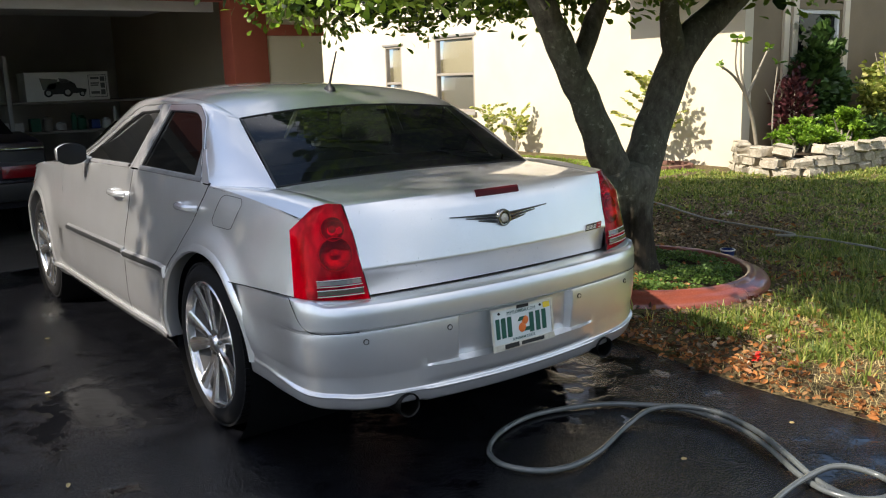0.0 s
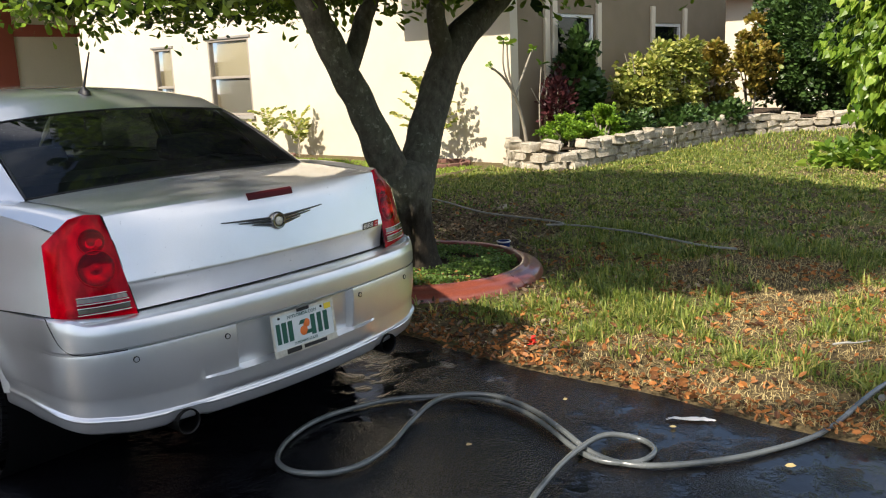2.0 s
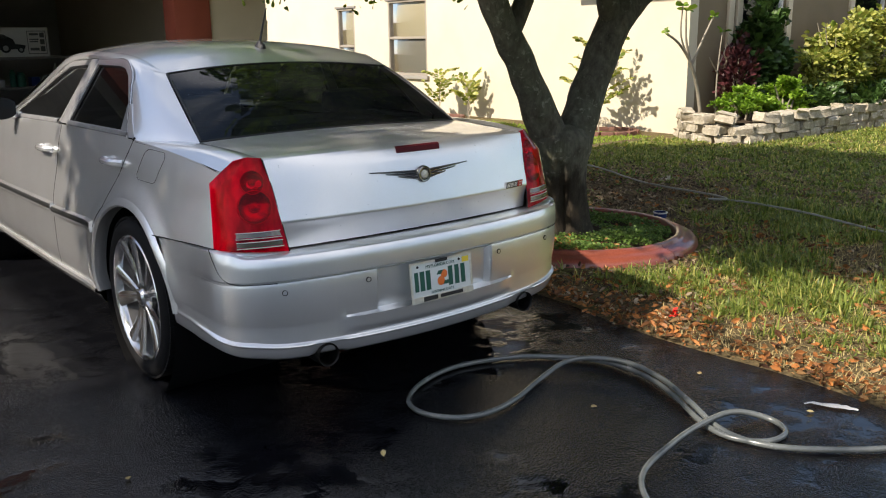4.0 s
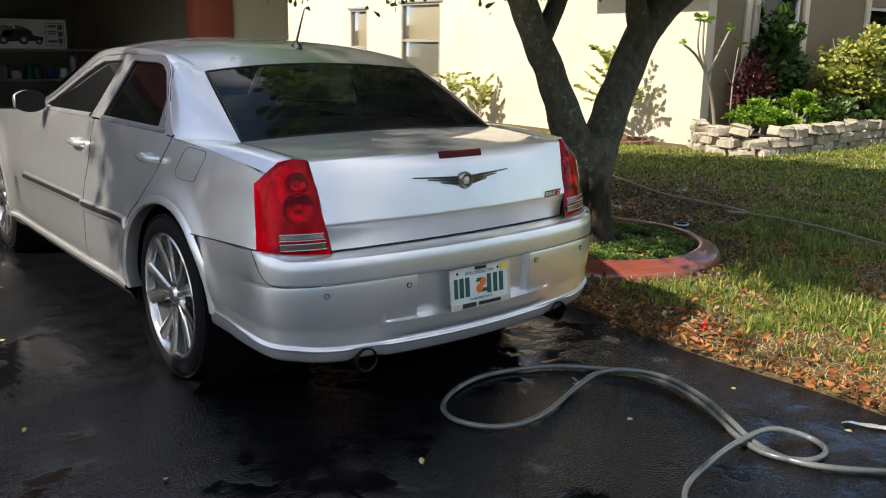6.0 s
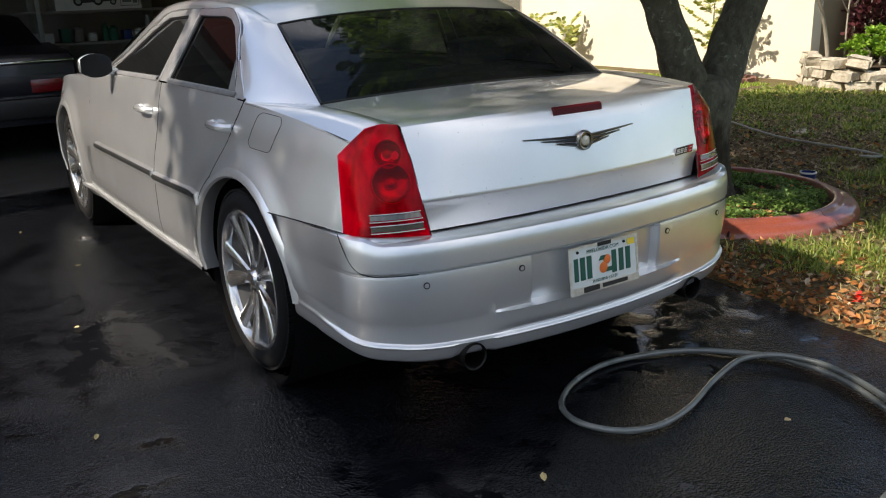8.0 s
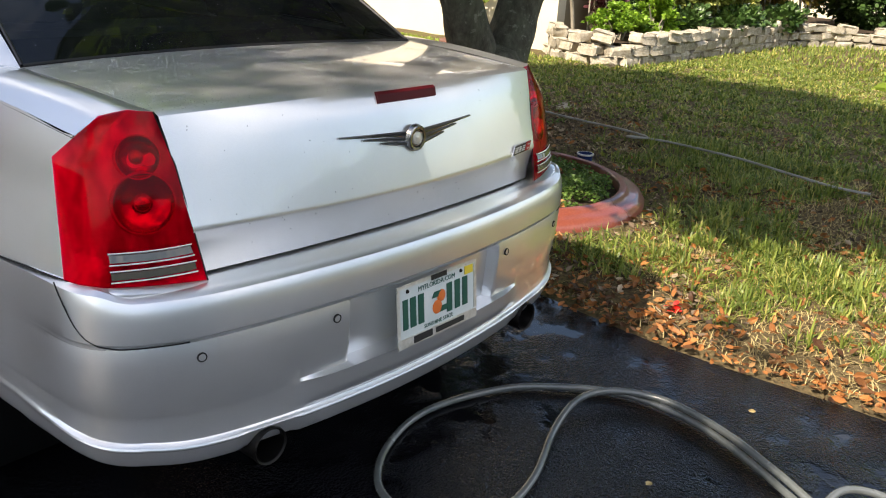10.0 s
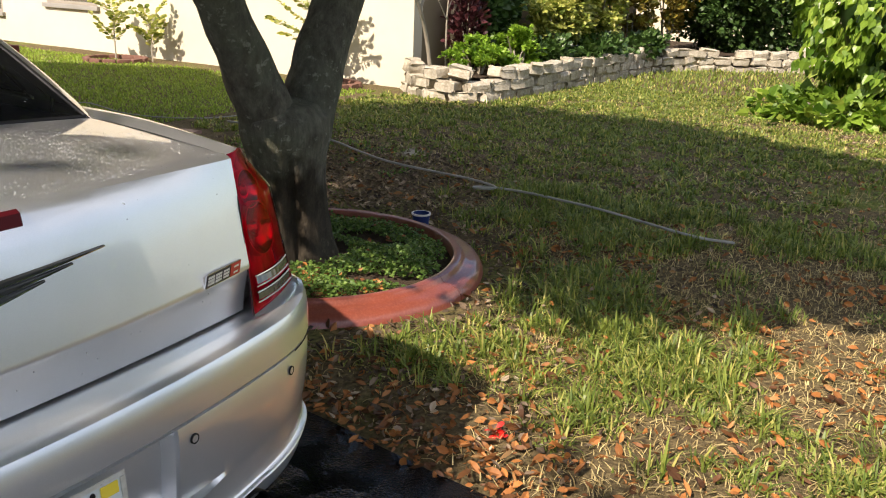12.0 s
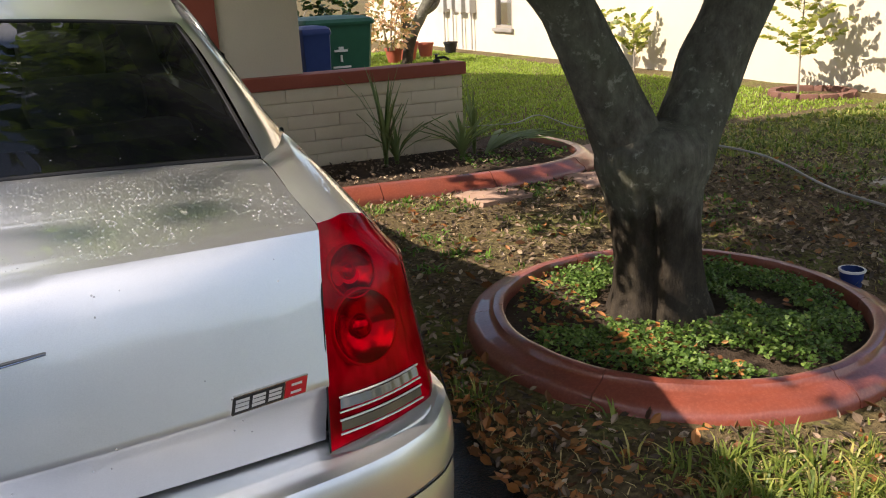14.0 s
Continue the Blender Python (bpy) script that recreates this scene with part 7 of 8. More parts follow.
def make_front_bed():
    # curved red kerb, soil, spiky plants
    line = catmull([(1.2, 4.22, 0), (1.97, 4.20, 0), (2.55, 4.13, 0), (3.12, 4.06, 0), (3.62, 4.12, 0), (3.95, 4.36, 0), (4.06, 4.75, 0), (4.02, 5.2, 0)], 8)
    prof = [(-0.11, 0.0), (-0.11, 0.045), (-0.095, 0.075), (-0.05, 0.10), (-0.02, 0.128), (0.02, 0.135), (0.055, 0.128), (0.07, 0.10), (0.075, 0.0)]
    kerb = empty("bed_kerb", (3.1, 4.1, 0), "curved terracotta-red concrete kerb of the front bed", "kerb", kind="structure")
    n = 5
    for k in range(n):
        i0, i1 = round(k * (len(line) - 1) / n), round((k + 1) * (len(line) - 1) / n)
        bm = bm_new()
        rows = []
        for i in range(i0, i1 + 1):
            tg = (line[min(i + 1, len(line) - 1)] - line[max(i - 1, 0)]).normalized()
            nrm = Vector((-tg.y, tg.x, 0))
            cut = 0.003 if i == i0 else (-0.003 if i == i1 else 0)
            rows.append([line[i] + tg * cut + nrm * q + Vector((0, 0, h)) - Vector((3.1, 4.1, 0)) for q, h in prof])
        vs = grid(bm, rows)
        bm.faces.new(vs[0])
        bm.faces.new(vs[-1][::-1])
        part("kerb_piece", bm, M_RING, kerb)
    bm = bm_new()
    pts = [(p.x, p.y + 0.02, 0.085 + 0.012 * noise.noise(p * 3)) for p in line]
    poly(bm, pts + [(4.0, 5.6, 0.09), (3.33, 5.6, 0.09), (3.33, 5.16, 0.1), (1.2, 5.16, 0.1)])
    thing("bed_soil_front", bm, M_SOIL, "dark soil of the front bed", "soil", kind="structure", smooth=False)
    rnd = random.Random(40)

    def spiky(x, y, n, h, spread, label, flat=False):
        e = empty("spiky_plant", (x, y, 0.08), label, "plant")
        for _ in range(n):
            a = rnd.uniform(0, 6.28) if not flat else rnd.gauss(0.1, 0.5)
            hh = h * rnd.uniform(0.6, 1.1)
            lean = rnd.uniform(0.1, spread)
            if flat:
                q = [(t * hh * math.cos(a), t * hh * math.sin(a) * 0.6, 0.05 + 0.12 * math.sin(math.pi * t * 0.8)) for t in (0, 0.25, 0.5, 0.75, 1)]
            else:
                q = [(hh * lean * t * t * math.cos(a), hh * lean * t * t * math.sin(a), hh * t * (1 - 0.3 * lean * t)) for t in (0, 0.25, 0.5, 0.75, 1)]
            w = rnd.uniform(0.009, 0.019) * (1.4 if flat else 1)
            bm = bm_new()
            rows = []
            for (px, py, pz), k in zip(q, (0.8, 1, 0.95, 0.7, 0.05)):
                rows.append([(px - math.sin(a) * w * k, py + math.cos(a) * w * k, pz), (px, py, pz - 0.006), (px + math.sin(a) * w * k, py - math.cos(a) * w * k, pz)])
            grid(bm, rows)
            part("leaf", bm, M_SPIKE_LEAF, e)
    spiky(2.52, 4.86, 26, 0.76, 0.42, "upright clump of sword-shaped green leaves")
    spiky(2.62, 4.90, 16, 0.50, 0.95, "small clump of sword-shaped green leaves")
    spiky(3.30, 4.94, 7, 0.62, 0.30, "thin clump of sword-shaped leaves by the wall end")
    spiky(3.12, 4.78, 26, 0.50, 1.55, "sprawling dark clump of sword-shaped leaves")
    spiky(3.30, 4.72, 26, 0.75, 0.5, "fallen sheaf of cut sword leaves on the soil", True)
    scatter("bed_litter_front", M_LITTER, [((rnd.uniform(1.6, 3.9), rnd.uniform(4.3, 5.1), 0.10 + 0.015 * rnd.random()), (rnd.gauss(0, 1), rnd.gauss(0, 1), 0.2), rnd.uniform(0.015, 0.045)) for _ in range(700)], rnd, CURL, "dull dead leaves on the bed soil", category="leaves")
    scatter("bed_weeds", M_BRIGHT_LEAF, [((rnd.uniform(3.0, 3.9), rnd.uniform(4.35, 4.8), 0.10 + 0.03 * rnd.random()), (rnd.gauss(0, 1), rnd.gauss(0, 1), 0.4), rnd.uniform(0.015, 0.03)) for _ in range(260)], rnd, HEART, "small weeds on the bed soil", category="plants")
    # stepping stones
    for x, y, w, d, a in ((2.86, 3.80, 0.40, 0.36, 0.1), (3.72, 3.80, 0.42, 0.40, -0.1), (4.35, 4.7, 0.5, 0.4, 0.3)):
        bm = rough_block(w, d, 0.05, rnd, 0.006)
        ob = thing("stepping_stone", bm, M_PAVER, "flat dusty red stepping stone in bare soil", "paver", group="stepping stones")
        ob.matrix_basis = Matrix.Translation((x, y, 0.0)) @ Matrix.Rotation(a, 4, "Z")


def make_yard_things():
    # wheeled bins
    def bin_(x, y, w, d, h, body, lid_m, label, yaw=0.0):
        e = empty("wheeled_bin", (x, y, 0.03), label, "bin")
        e.rotation_euler.z = yaw
        bm = bm_new()
        rows = []
        for t in (0, 0.1, 0.5, 0.9, 1):
            k = lerp(0.82, 1.0, t)
            rows.append([(sx * w / 2 * k, sy * d / 2 * k, h * 0.9 * t) for sx, sy in ((-1, -0.85), (-0.9, -1), (0.9, -1), (1, -0.85), (1, 0.85), (0.9, 1), (-0.9, 1), (-1, 0.85))])
        vs = grid(bm, rows, closed_v=True)
        bm.faces.new(vs[0][::-1])
        bm.faces.new(vs[-1])
        part("body", bm, body, e, angle=30)
        bm = bm_new()
        rows = []
        for t, k, z in ((0, 1.06, 0.90), (0.3, 1.07, 0.93), (0.6, 1.0, 0.965), (0.85, 0.8, 0.99), (1, 0.3, 1.0)):
            rows.append([(sx * w / 2 * k, sy * d / 2 * k, h * z) for sx, sy in ((-1, -0.85), (-0.9, -1), (0.9, -1), (1, -0.85), (1, 0.85), (0.9, 1), (-0.9, 1), (-1, 0.85))])
        vs = grid(bm, rows, closed_v=True)
        bm.faces.new(vs[0][::-1])
        bm.faces.new(vs[-1])
        part("lid", bm, lid_m, e, angle=30)
        for sx in (-1, 1):
            bm = bm_new()
            lathe(bm, [(0.02, -0.025), (0.11, -0.025), (0.12, 0), (0.11, 0.025), (0.02, 0.025)], Matrix.Translation((sx * w * 0.42, d * 0.42, 0.10)) @ Matrix.Rotation(math.pi / 2, 4, "Y"), 18)
            part("wheel", bm, M_BLACK, e)
        bm = bm_new()
        tube(bm, [(-w * 0.4, d * 0.55, h * 0.92), (w * 0.4, d * 0.55, h * 0.92)], 0.016, 8)
        part("handle", bm, body, e)
        return e
    g = bin_(3.53, 9.25, 0.86, 0.80, 1.06, M_BIN_GREEN, M_BIN_GREEN, "dark green wheeled rubbish bin with a pale tree mark")
    for x, z, w, h in ((0.0, 0.57, 0.02, 0.08), (-0.04, 0.66, 0.08, 0.025), (0.04, 0.66, 0.08, 0.025), (0, 0.69, 0.06, 0.03), (0, 0.47, 0.22, 0.02), (0, 0.42, 0.12, 0.012)):
        bm = bm_new()
        box(bm, x - w / 2, x + w / 2, -0.408, -0.375, z - h / 2, z + h / 2)
        part("mark", bm, M_WHITE_PAINT, g)
    bin_(3.03, 8.35, 0.33, 0.42, 0.99, M_BIN_BLUE, M_BIN_BLUE, "dark blue wheeled recycling bin")
    # pruned stump tree
    t = empty("pruned_tree", (6.35, 13.75, 0), "small pruned grey tree with cut-off limbs", "tree")
    for pts, r in (([(0, 0, -0.02), (0.12, 0, 0.45), (0.36, 0, 0.9), (0.58, 0, 1.22)], 0.10), ([(0.36, 0, 0.9), (0.62, 0, 1.05), (0.72, 0, 1.3)], 0.075), ([(0.12, 0.1, 0.3), (0.05, 0.1, 1.1), (0.08, 0.1, 1.9)], 0.085)):
        bm = bm_new()
        tube(bm, catmull(pts, 4), r, 10, True, 0.15)
        part("limb", bm, M_BARK, t, angle=70)
    # meters and boxes on the wall, pots below
    for y, z, w, h in ((16.9, 1.06, 0.3, 0.5), (16.45, 1.08, 0.25, 0.4), (16.0, 1.04, 0.3, 0.45), (15.55, 1.05, 0.2, 0.5)):
        bm = bm_new()
        box(bm, 8.54, 8.698, y - w / 2, y + w / 2, z - h / 2, z + h / 2, 0.015)
        ob = thing("meter_box", bm, M_METAL_GREY, "grey utility meter box on the wall", "meter box", group="meter boxes")
        bm = bm_new()
        tube(bm, [(8.62, y, z - h / 2 + 0.02), (8.62, y, 0.05)], 0.02, 8)
        part("conduit", bm, M_METAL_GREY, ob)
    for x, y, r in ((6.3, 14.2, 0.16), (6.75, 14.6, 0.2), (7.3, 15.0, 0.16), (8.0, 15.3, 0.14)):
        bm = bm_new()
        lathe(bm, [(0.001, 0.0), (r * 0.7, 0.0), (r, r * 1.5), (r * 1.08, r * 1.5), (r * 1.08, r * 1.75), (r * 0.9, r * 1.75), (r * 0.85, r * 1.4), (0.001, r * 1.4)], Matrix.Translation((x, y, 0.02)), 18)
        thing("flower_pot", bm, M_TRIM_RED if r > 0.15 else M_BLACK, "garden pot by the house wall", "pot", group="pots by the wall")
    # hanging pot at the far house
    bm = bm_new()
    lathe(bm, [(0.001, 0.0), (0.12, 0.0), (0.19, 0.22), (0.21, 0.22), (0.21, 0.25), (0.18, 0.25), (0.001, 0.2)], Matrix.Translation((16.2, 5.3, 2.3)), 18)
    for a in (0, 2.1, 4.2):
        tube(bm, [(16.2 + 0.2 * math.cos(a), 5.3 + 0.2 * math.sin(a), 2.54), (16.2, 5.3, 2.95)], 0.008, 5)
    tube(bm, [(16.2, 5.3, 2.95), (16.2, 5.3, 3.35)], 0.008, 5)
    thing("hanging_pot", bm, M_BLACK, "black hanging pot under the eave", "hanging pot")
    # paper cup, stone, faucet, rag, red flower
    bm = bm_new()
    lathe(bm, [(0.001, 0.0), (0.045, 0.0), (0.052, 0.075), (0.057, 0.075), (0.057, 0.082), (0.049, 0.082), (0.043, 0.01), (0.001, 0.01)], Matrix.Translation(CUP), 20)
    cup = thing("paper_cup", bm, M_BIN_BLUE, "small dark blue and white cup in the grass", "cup")
    bm = bm_new()
    lathe(bm, [(0.049, 0.070), (0.0575, 0.0745), (0.0580, 0.083), (0.048, 0.0835)], Matrix.Translation(CUP), 20)
    part("rim", bm, M_WHITE_PAINT, cup, "white rim")
    bm = rough_block(0.20, 0.15, 0.035, random.Random(2), 0.012)
    ob = thing("pale_stone", bm, M_STONE, "flat pale stone in the bare patch", "stone")
    ob.location = (5.14, 2.68, 0.004)
    bm = bm_new()
    lathe(bm, [(0.001, 0.0), (0.03, 0.0), (0.03, 0.02), (0.012, 0.03), (0.012, 0.06), (0.025, 0.065), (0.001, 0.07)], Matrix.Translation((3.14, 5.24, 0.795)), 12)
    tube(bm, [(3.14, 5.24, 0.83), (3.20, 5.22, 0.835), (3.235, 5.21, 0.815)], 0.011, 8)
    thing("tap_fitting", bm, M_BLACK, "small black hose fitting on the red cap", "fitting")
    rnd = random.Random(77)
    scatter("red_flower", M_RED_FLOWER, [((1.507 + rnd.gauss(0, 0.012), -0.09 + rnd.gauss(0, 0.012), 0.045 + rnd.gauss(0, 0.008)), (rnd.gauss(0, 1), rnd.gauss(0, 1), 0.5), rnd.uniform(0.025, 0.045)) for _ in range(16)], rnd, LEAF, "fallen red flower in the dead leaves", category="flower")
    bm = bm_new()
    rows = []
    for i in range(9):
        rows.append([(1.045 + 0.09 * i / 8 + 0.05 * j / 4 * (1 - 0.6 * abs(i / 4 - 1)) + 0.006 * math.sin(i * 2.3), -1.075 - 0.165 * i / 8 + 0.008 * math.sin(j * 1.9 + i), 0.006 + 0.012 * abs(noise.noise(Vector((i * 0.7, j * 0.9, 0))))) for j in range(5)])
    grid(bm, rows)
    thing("paper_scrap", bm, M_WHITE_PAINT, "white wet paper scrap at the driveway edge", "paper")
    # leaves lying on the wet driveway
    pl = []
    for x, y in ((-1.55, 0.75), (-1.72, 2.6), (-1.35, 3.9), (-1.4, 1.9), (-1.25, 0.1), (-0.5, -0.35), (1.0, -1.14), (0.4, -0.55), (1.0, -0.6), (-1.6, -0.4), (-2.2, 0.9), (-1.2, 2.9), (-1.75, 3.2), (0.9, -1.6), (0.3, -1.5)):
        a = rnd.uniform(0, 6.28)
        pl.append(((x, y, 0.006), (math.cos(a), math.sin(a), 0.1), rnd.uniform(0.022, 0.042)))
    scatter("driveway_leaves", M_STRAW, pl, rnd, CURL, "a few yellowed leaves stuck to wet asphalt", category="leaves")


def make_side_tree():
    """An unseen tree added beyond the driveway to shade the car's flank and dapple the lawn."""
    t = empty("unseen_shade_tree", (-6.6, 1.2, 0), "unseen leafy tree added beyond the driveway to cast shade", "tree")
    o = Vector((-6.6, 1.2, 0))
    bm = bm_new()
    tube(bm, catmull([(0, 0, -0.05), (0.05, 0.05, 1.2), (0.1, 0.0, 2.4), (0.3, 0.2, 3.6)], 5), [0.24] * 5 + [0.2] * 5 + [0.15] * 6, 14, True, 0.15)
    part("trunk", bm, M_BARK, t, angle=80)
    for a in range(6):
        bm = bm_new()
        q = a * 1.05
        tube(bm, catmull([(0.08, 0, 2.3), (0.8 * math.cos(q), 1.2 * math.sin(q), 3.2), (1.2 * math.cos(q), 3.0 * math.sin(q), 4.2)], 5), [0.1] * 5 + [0.06] * 6, 8)
        part("limb", bm, M_BARK, t, angle=80)
    rnd = random.Random(61)
    places = []
    for _ in range(150):
        while True:
            v = Vector((rnd.uniform(-1, 1), rnd.uniform(-1, 1), rnd.uniform(-1, 1)))
            if v.length < 1 and noise.noise(v * 2.6) > 0.02 + 0.6 * smooth((v.y - 0.5) / 0.4):
                break
        c = Vector((0.2 + 1.7 * v.x, -2.4 + 3.4 * v.y, 3.75 + 1.45 * v.z + 0.35 * noise.noise(Vector((v.y * 3, 0, 3)))))
        for _k in range(8):
            places.append((c + Vector((rnd.gauss(0, 0.14), rnd.gauss(0, 0.14), rnd.gauss(0, 0.1))), (rnd.gauss(0, 1), rnd.gauss(0, 1), rnd.gauss(-0.2, 0.6)), rnd.uniform(0.10, 0.17)))
    bm = bm_new()
    tube(bm, catmull([(0.3, 0.2, 3.5), (0.6, -0.8, 5.2), (0.4, -2.8, 7.2)], 5), [0.12] * 5 + [0.05] * 6, 8)
    part("limb", bm, M_BARK, t, angle=80)
    bm = bm_new()
    tube(bm, catmull([(0.2, 0.1, 3.2), (0.6, -0.4, 4.1), (1.0, -0.9, 4.7)], 5), [0.08] * 5 + [0.04] * 6, 8)
    part("limb", bm, M_BARK, t, angle=80)
    bm = bm_new()
    tube(bm, catmull([(0.6, -0.4, 4.1), (0.9, -0.1, 4.9), (1.0, 0.25, 5.5)], 5), [0.06] * 5 + [0.03] * 6, 8)
    part("limb", bm, M_BARK, t, angle=80)
    # dense boughs placed to keep the sun off the car's rear quarter
    for _ in range(230):
        v = Vector((rnd.gauss(0, 0.42), rnd.gauss(0, 0.36), rnd.gauss(0, 0.26)))
        for _k in range(8):
            places.append((Vector((1.0, 0.22, 5.5)) + v + Vector((rnd.gauss(0, 0.1), rnd.gauss(0, 0.1), rnd.gauss(0, 0.08))), (rnd.gauss(0, 1), rnd.gauss(0, 1), rnd.gauss(-0.2, 0.6)), rnd.uniform(0.10, 0.17)))
    for _ in range(340):
        v = Vector((rnd.gauss(0, 0.46), rnd.gauss(0, 0.42), rnd.gauss(0, 0.32)))
        for _k in range(8):
            places.append((Vector((1.0, -0.95, 4.75)) + v + Vector((rnd.gauss(0, 0.1), rnd.gauss(0, 0.1), rnd.gauss(0, 0.08))), (rnd.gauss(0, 1), rnd.gauss(0, 1), rnd.gauss(-0.2, 0.6)), rnd.uniform(0.10, 0.17)))
    # high cluster placed to throw dapples on the near lawn
    for _ in range(115):
        v = Vector((rnd.gauss(0, 0.42), rnd.gauss(0, 0.55), rnd.gauss(0, 0.3)))
        v.x -= 0.7 * v.y
        for _k in range(8):
            places.append((Vector((0.25, -3.15, 7.5)) + v + Vector((rnd.gauss(0, 0.12), rnd.gauss(0, 0.12), rnd.gauss(0, 0.1))), (rnd.gauss(0, 1), rnd.gauss(0, 1), rnd.gauss(-0.2, 0.6)), rnd.uniform(0.10, 0.17)))
    scatter("crown", M_TREE_LEAF, places, rnd, LEAF, parent=t)


def make_street_side():
    """Tall hedges that close the view across the street and beside the driveway."""
    for nm, a, b, tall, label, seed in (("street_hedge", (-26, -19, 0), (24, -21, 0), 3.6, "tall dark hedge across the street", 71), ("side_hedge", (-13.5, -16, 0), (-12.5, 12, 0), 1.7, "dark hedge beside the neighbouring lot", 72)):
        rnd = random.Random(seed)
        a, b = Vector(a), Vector(b)
        d = (b - a).normalized()
        n = Vector((-d.y, d.x, 0))
        h = empty(nm, (a + b) / 2, label, "hedge")
        mid = (a + b) / 2
        length = (b - a).length
        bm = bm_new()
        rows = []
        k = int(length / 1.2)
        for i in range(k + 1):
            p = a + d * (length * i / k) - mid
            top = tall + 0.35 * tall * noise.noise(Vector((i * 0.35, seed, 0)))
            w = 1.0 + 0.3 * noise.noise(Vector((i * 0.6, seed, 5)))
            rows.append([p + n * w * s + Vector((0, 0, top * z - 0.1)) for s, z in ((-1, 0), (-1.1, 0.4), (-0.8, 0.85), (0, 1), (0.8, 0.85), (1.1, 0.4), (1, 0))])
        grid(bm, rows)
        part("core", bm, M_DARK_LEAF, h)
        places = []
        for _ in range(3200):
            t, s, z = rnd.random(), rnd.choice((-1, 1)) * rnd.uniform(0.85, 1.25), rnd.random()
            top = 1.03 * tall + 0.35 * tall * noise.noise(Vector((t * k * 0.35, seed, 0)))
            p = a + d * (length * t) - mid + n * s * (1.0 - 0.5 * z * z) + Vector((0, 0, top * z))
            places.append((p, (rnd.gauss(0, 1), rnd.gauss(0, 1), rnd.gauss(0.3, 0.6)), rnd.uniform(0.3, 0.55)))
        scatter("leaves", M_TREE_LEAF, places, rnd, LEAF, parent=h)


make_street_side()
make_lawn_cover()
make_tree()
make_side_tree()
make_ring_bed()
make_hoses()
make_stone_bed()
make_bushes()
make_front_bed()
make_yard_things()

# ---- in the garage ----
def make_garage_things():
    sh = empty("storage_shelf", (0.2, 8.75, 0.0), "cluttered wooden storage shelf against the garage wall", "shelf")
    for z in (0.55, 0.98, 1.33):
        bm = bm_new()
        box(bm, -2.2, 1.2, -0.25, 0.3, z - 0.03, z, 0.004)
        part("board", bm, M_WOOD, sh)
    for x in (-2.2, -0.50):
        for y in (-0.24, 0.28):
            bm = bm_new()
            box(bm, x - 0.025, x + 0.025, y - 0.02, y + 0.02, 0.0, 1.85, 0.003)
            part("upright", bm, M_METAL_GREY, sh)
    e = empty("carton", (0.36, 8.72, 1.33), "white printed carton with a dark machine picture on a shelf", "carton")
    bm = bm_new()
    box(bm, -0.47, 0.47, -0.2, 0.25, 0.0, 0.335, 0.004)
    part("body", bm, M_CARTON, e)
    # the machine picture as plain flat shapes
    def print_shape(pts, material):
        bm = bm_new()
        prism(bm, [(x, -0.2025, z) for x, z in pts], (0, -0.002, 0))
        part("print", bm, material, e)

    def print_disc(x, z, r, material, out=0.0):
        bm = bm_new()
        lathe(bm, [(0.001, 0.004), (r * 0.5, 0.004), (r, 0.003), (r, 0.0)], Matrix.Translation((x, -0.2015 - out, z)) @ Matrix.Rotation(math.pi / 2, 4, "X"), 18)
        part("print", bm, material, e)
    print_shape([(-0.31, 0.27), (-0.11, 0.25), (-0.14, 0.14), (-0.28, 0.13)], M_RIM_DARK)
    print_shape([(-0.22, 0.20), (0.0, 0.245), (0.08, 0.20), (0.10, 0.15), (0.21, 0.13), (0.20, 0.09), (-0.24, 0.075), (-0.25, 0.13)], M_BLACK_INK)
    print_shape([(-0.10, 0.265), (-0.01, 0.255), (0.03, 0.215), (-0.08, 0.21)], M_RIM_DARK)
    for x, r in ((-0.225, 0.050), (-0.01, 0.055), (0.155, 0.036)):
        print_disc(x, 0.045 + r, r, M_BLACK, 0.003)
        print_disc(x, 0.045 + r, r * 0.55, M_METAL_GREY, 0.006)
    for x0, x1, z0, z1 in ((0.235, 0.445, 0.29, 0.297), (0.235, 0.445, 0.03, 0.037), (0.235, 0.241, 0.037, 0.29), (0.439, 0.445, 0.037, 0.29), (0.26, 0.36, 0.245, 0.27), (0.26, 0.36, 0.19, 0.205), (0.26, 0.35, 0.165, 0.18), (0.26, 0.36, 0.07, 0.10), (0.375, 0.425, 0.22, 0.275), (0.375, 0.425, 0.14, 0.20), (0.375, 0.425, 0.06, 0.12)):
        print_shape([(x0, z0), (x1, z0), (x1, z1), (x0, z1)], M_RIM_DARK)
    rnd = random.Random(9)
    # jars, cans and boxes
    x = -1.9
    while x < 1.15:
        w = rnd.uniform(0.06, 0.15)
        h = rnd.uniform(0.1, 0.26)
        bm = bm_new()
        if rnd.random() < 0.55:
            lathe(bm, [(0.001, 0), (w / 2, 0), (w / 2, h * 0.8), (w * 0.3, h * 0.9), (w * 0.3, h), (0.001, h)], None, 14)
            nm, lab = "can", "can or jar among garage clutter"
        else:
            box(bm, -w / 2, w / 2, -0.08, 0.08, 0, h * 0.8, 0.004)
            nm, lab = "small_box", "small box among garage clutter"
        ob = thing(nm, bm, rnd.choice((M_CARTON, M_METAL_GREY, M_TRIM_RED, M_BIN_BLUE, M_WOOD, M_PLATE, M_BIN_GREEN)), lab, nm.replace("_", " "), group="garage clutter")
        ob.location = (0.2 + x - 0.2, 8.65 + rnd.uniform(-0.05, 0.1), 0.98)
        x += w + rnd.uniform(0.005, 0.06)
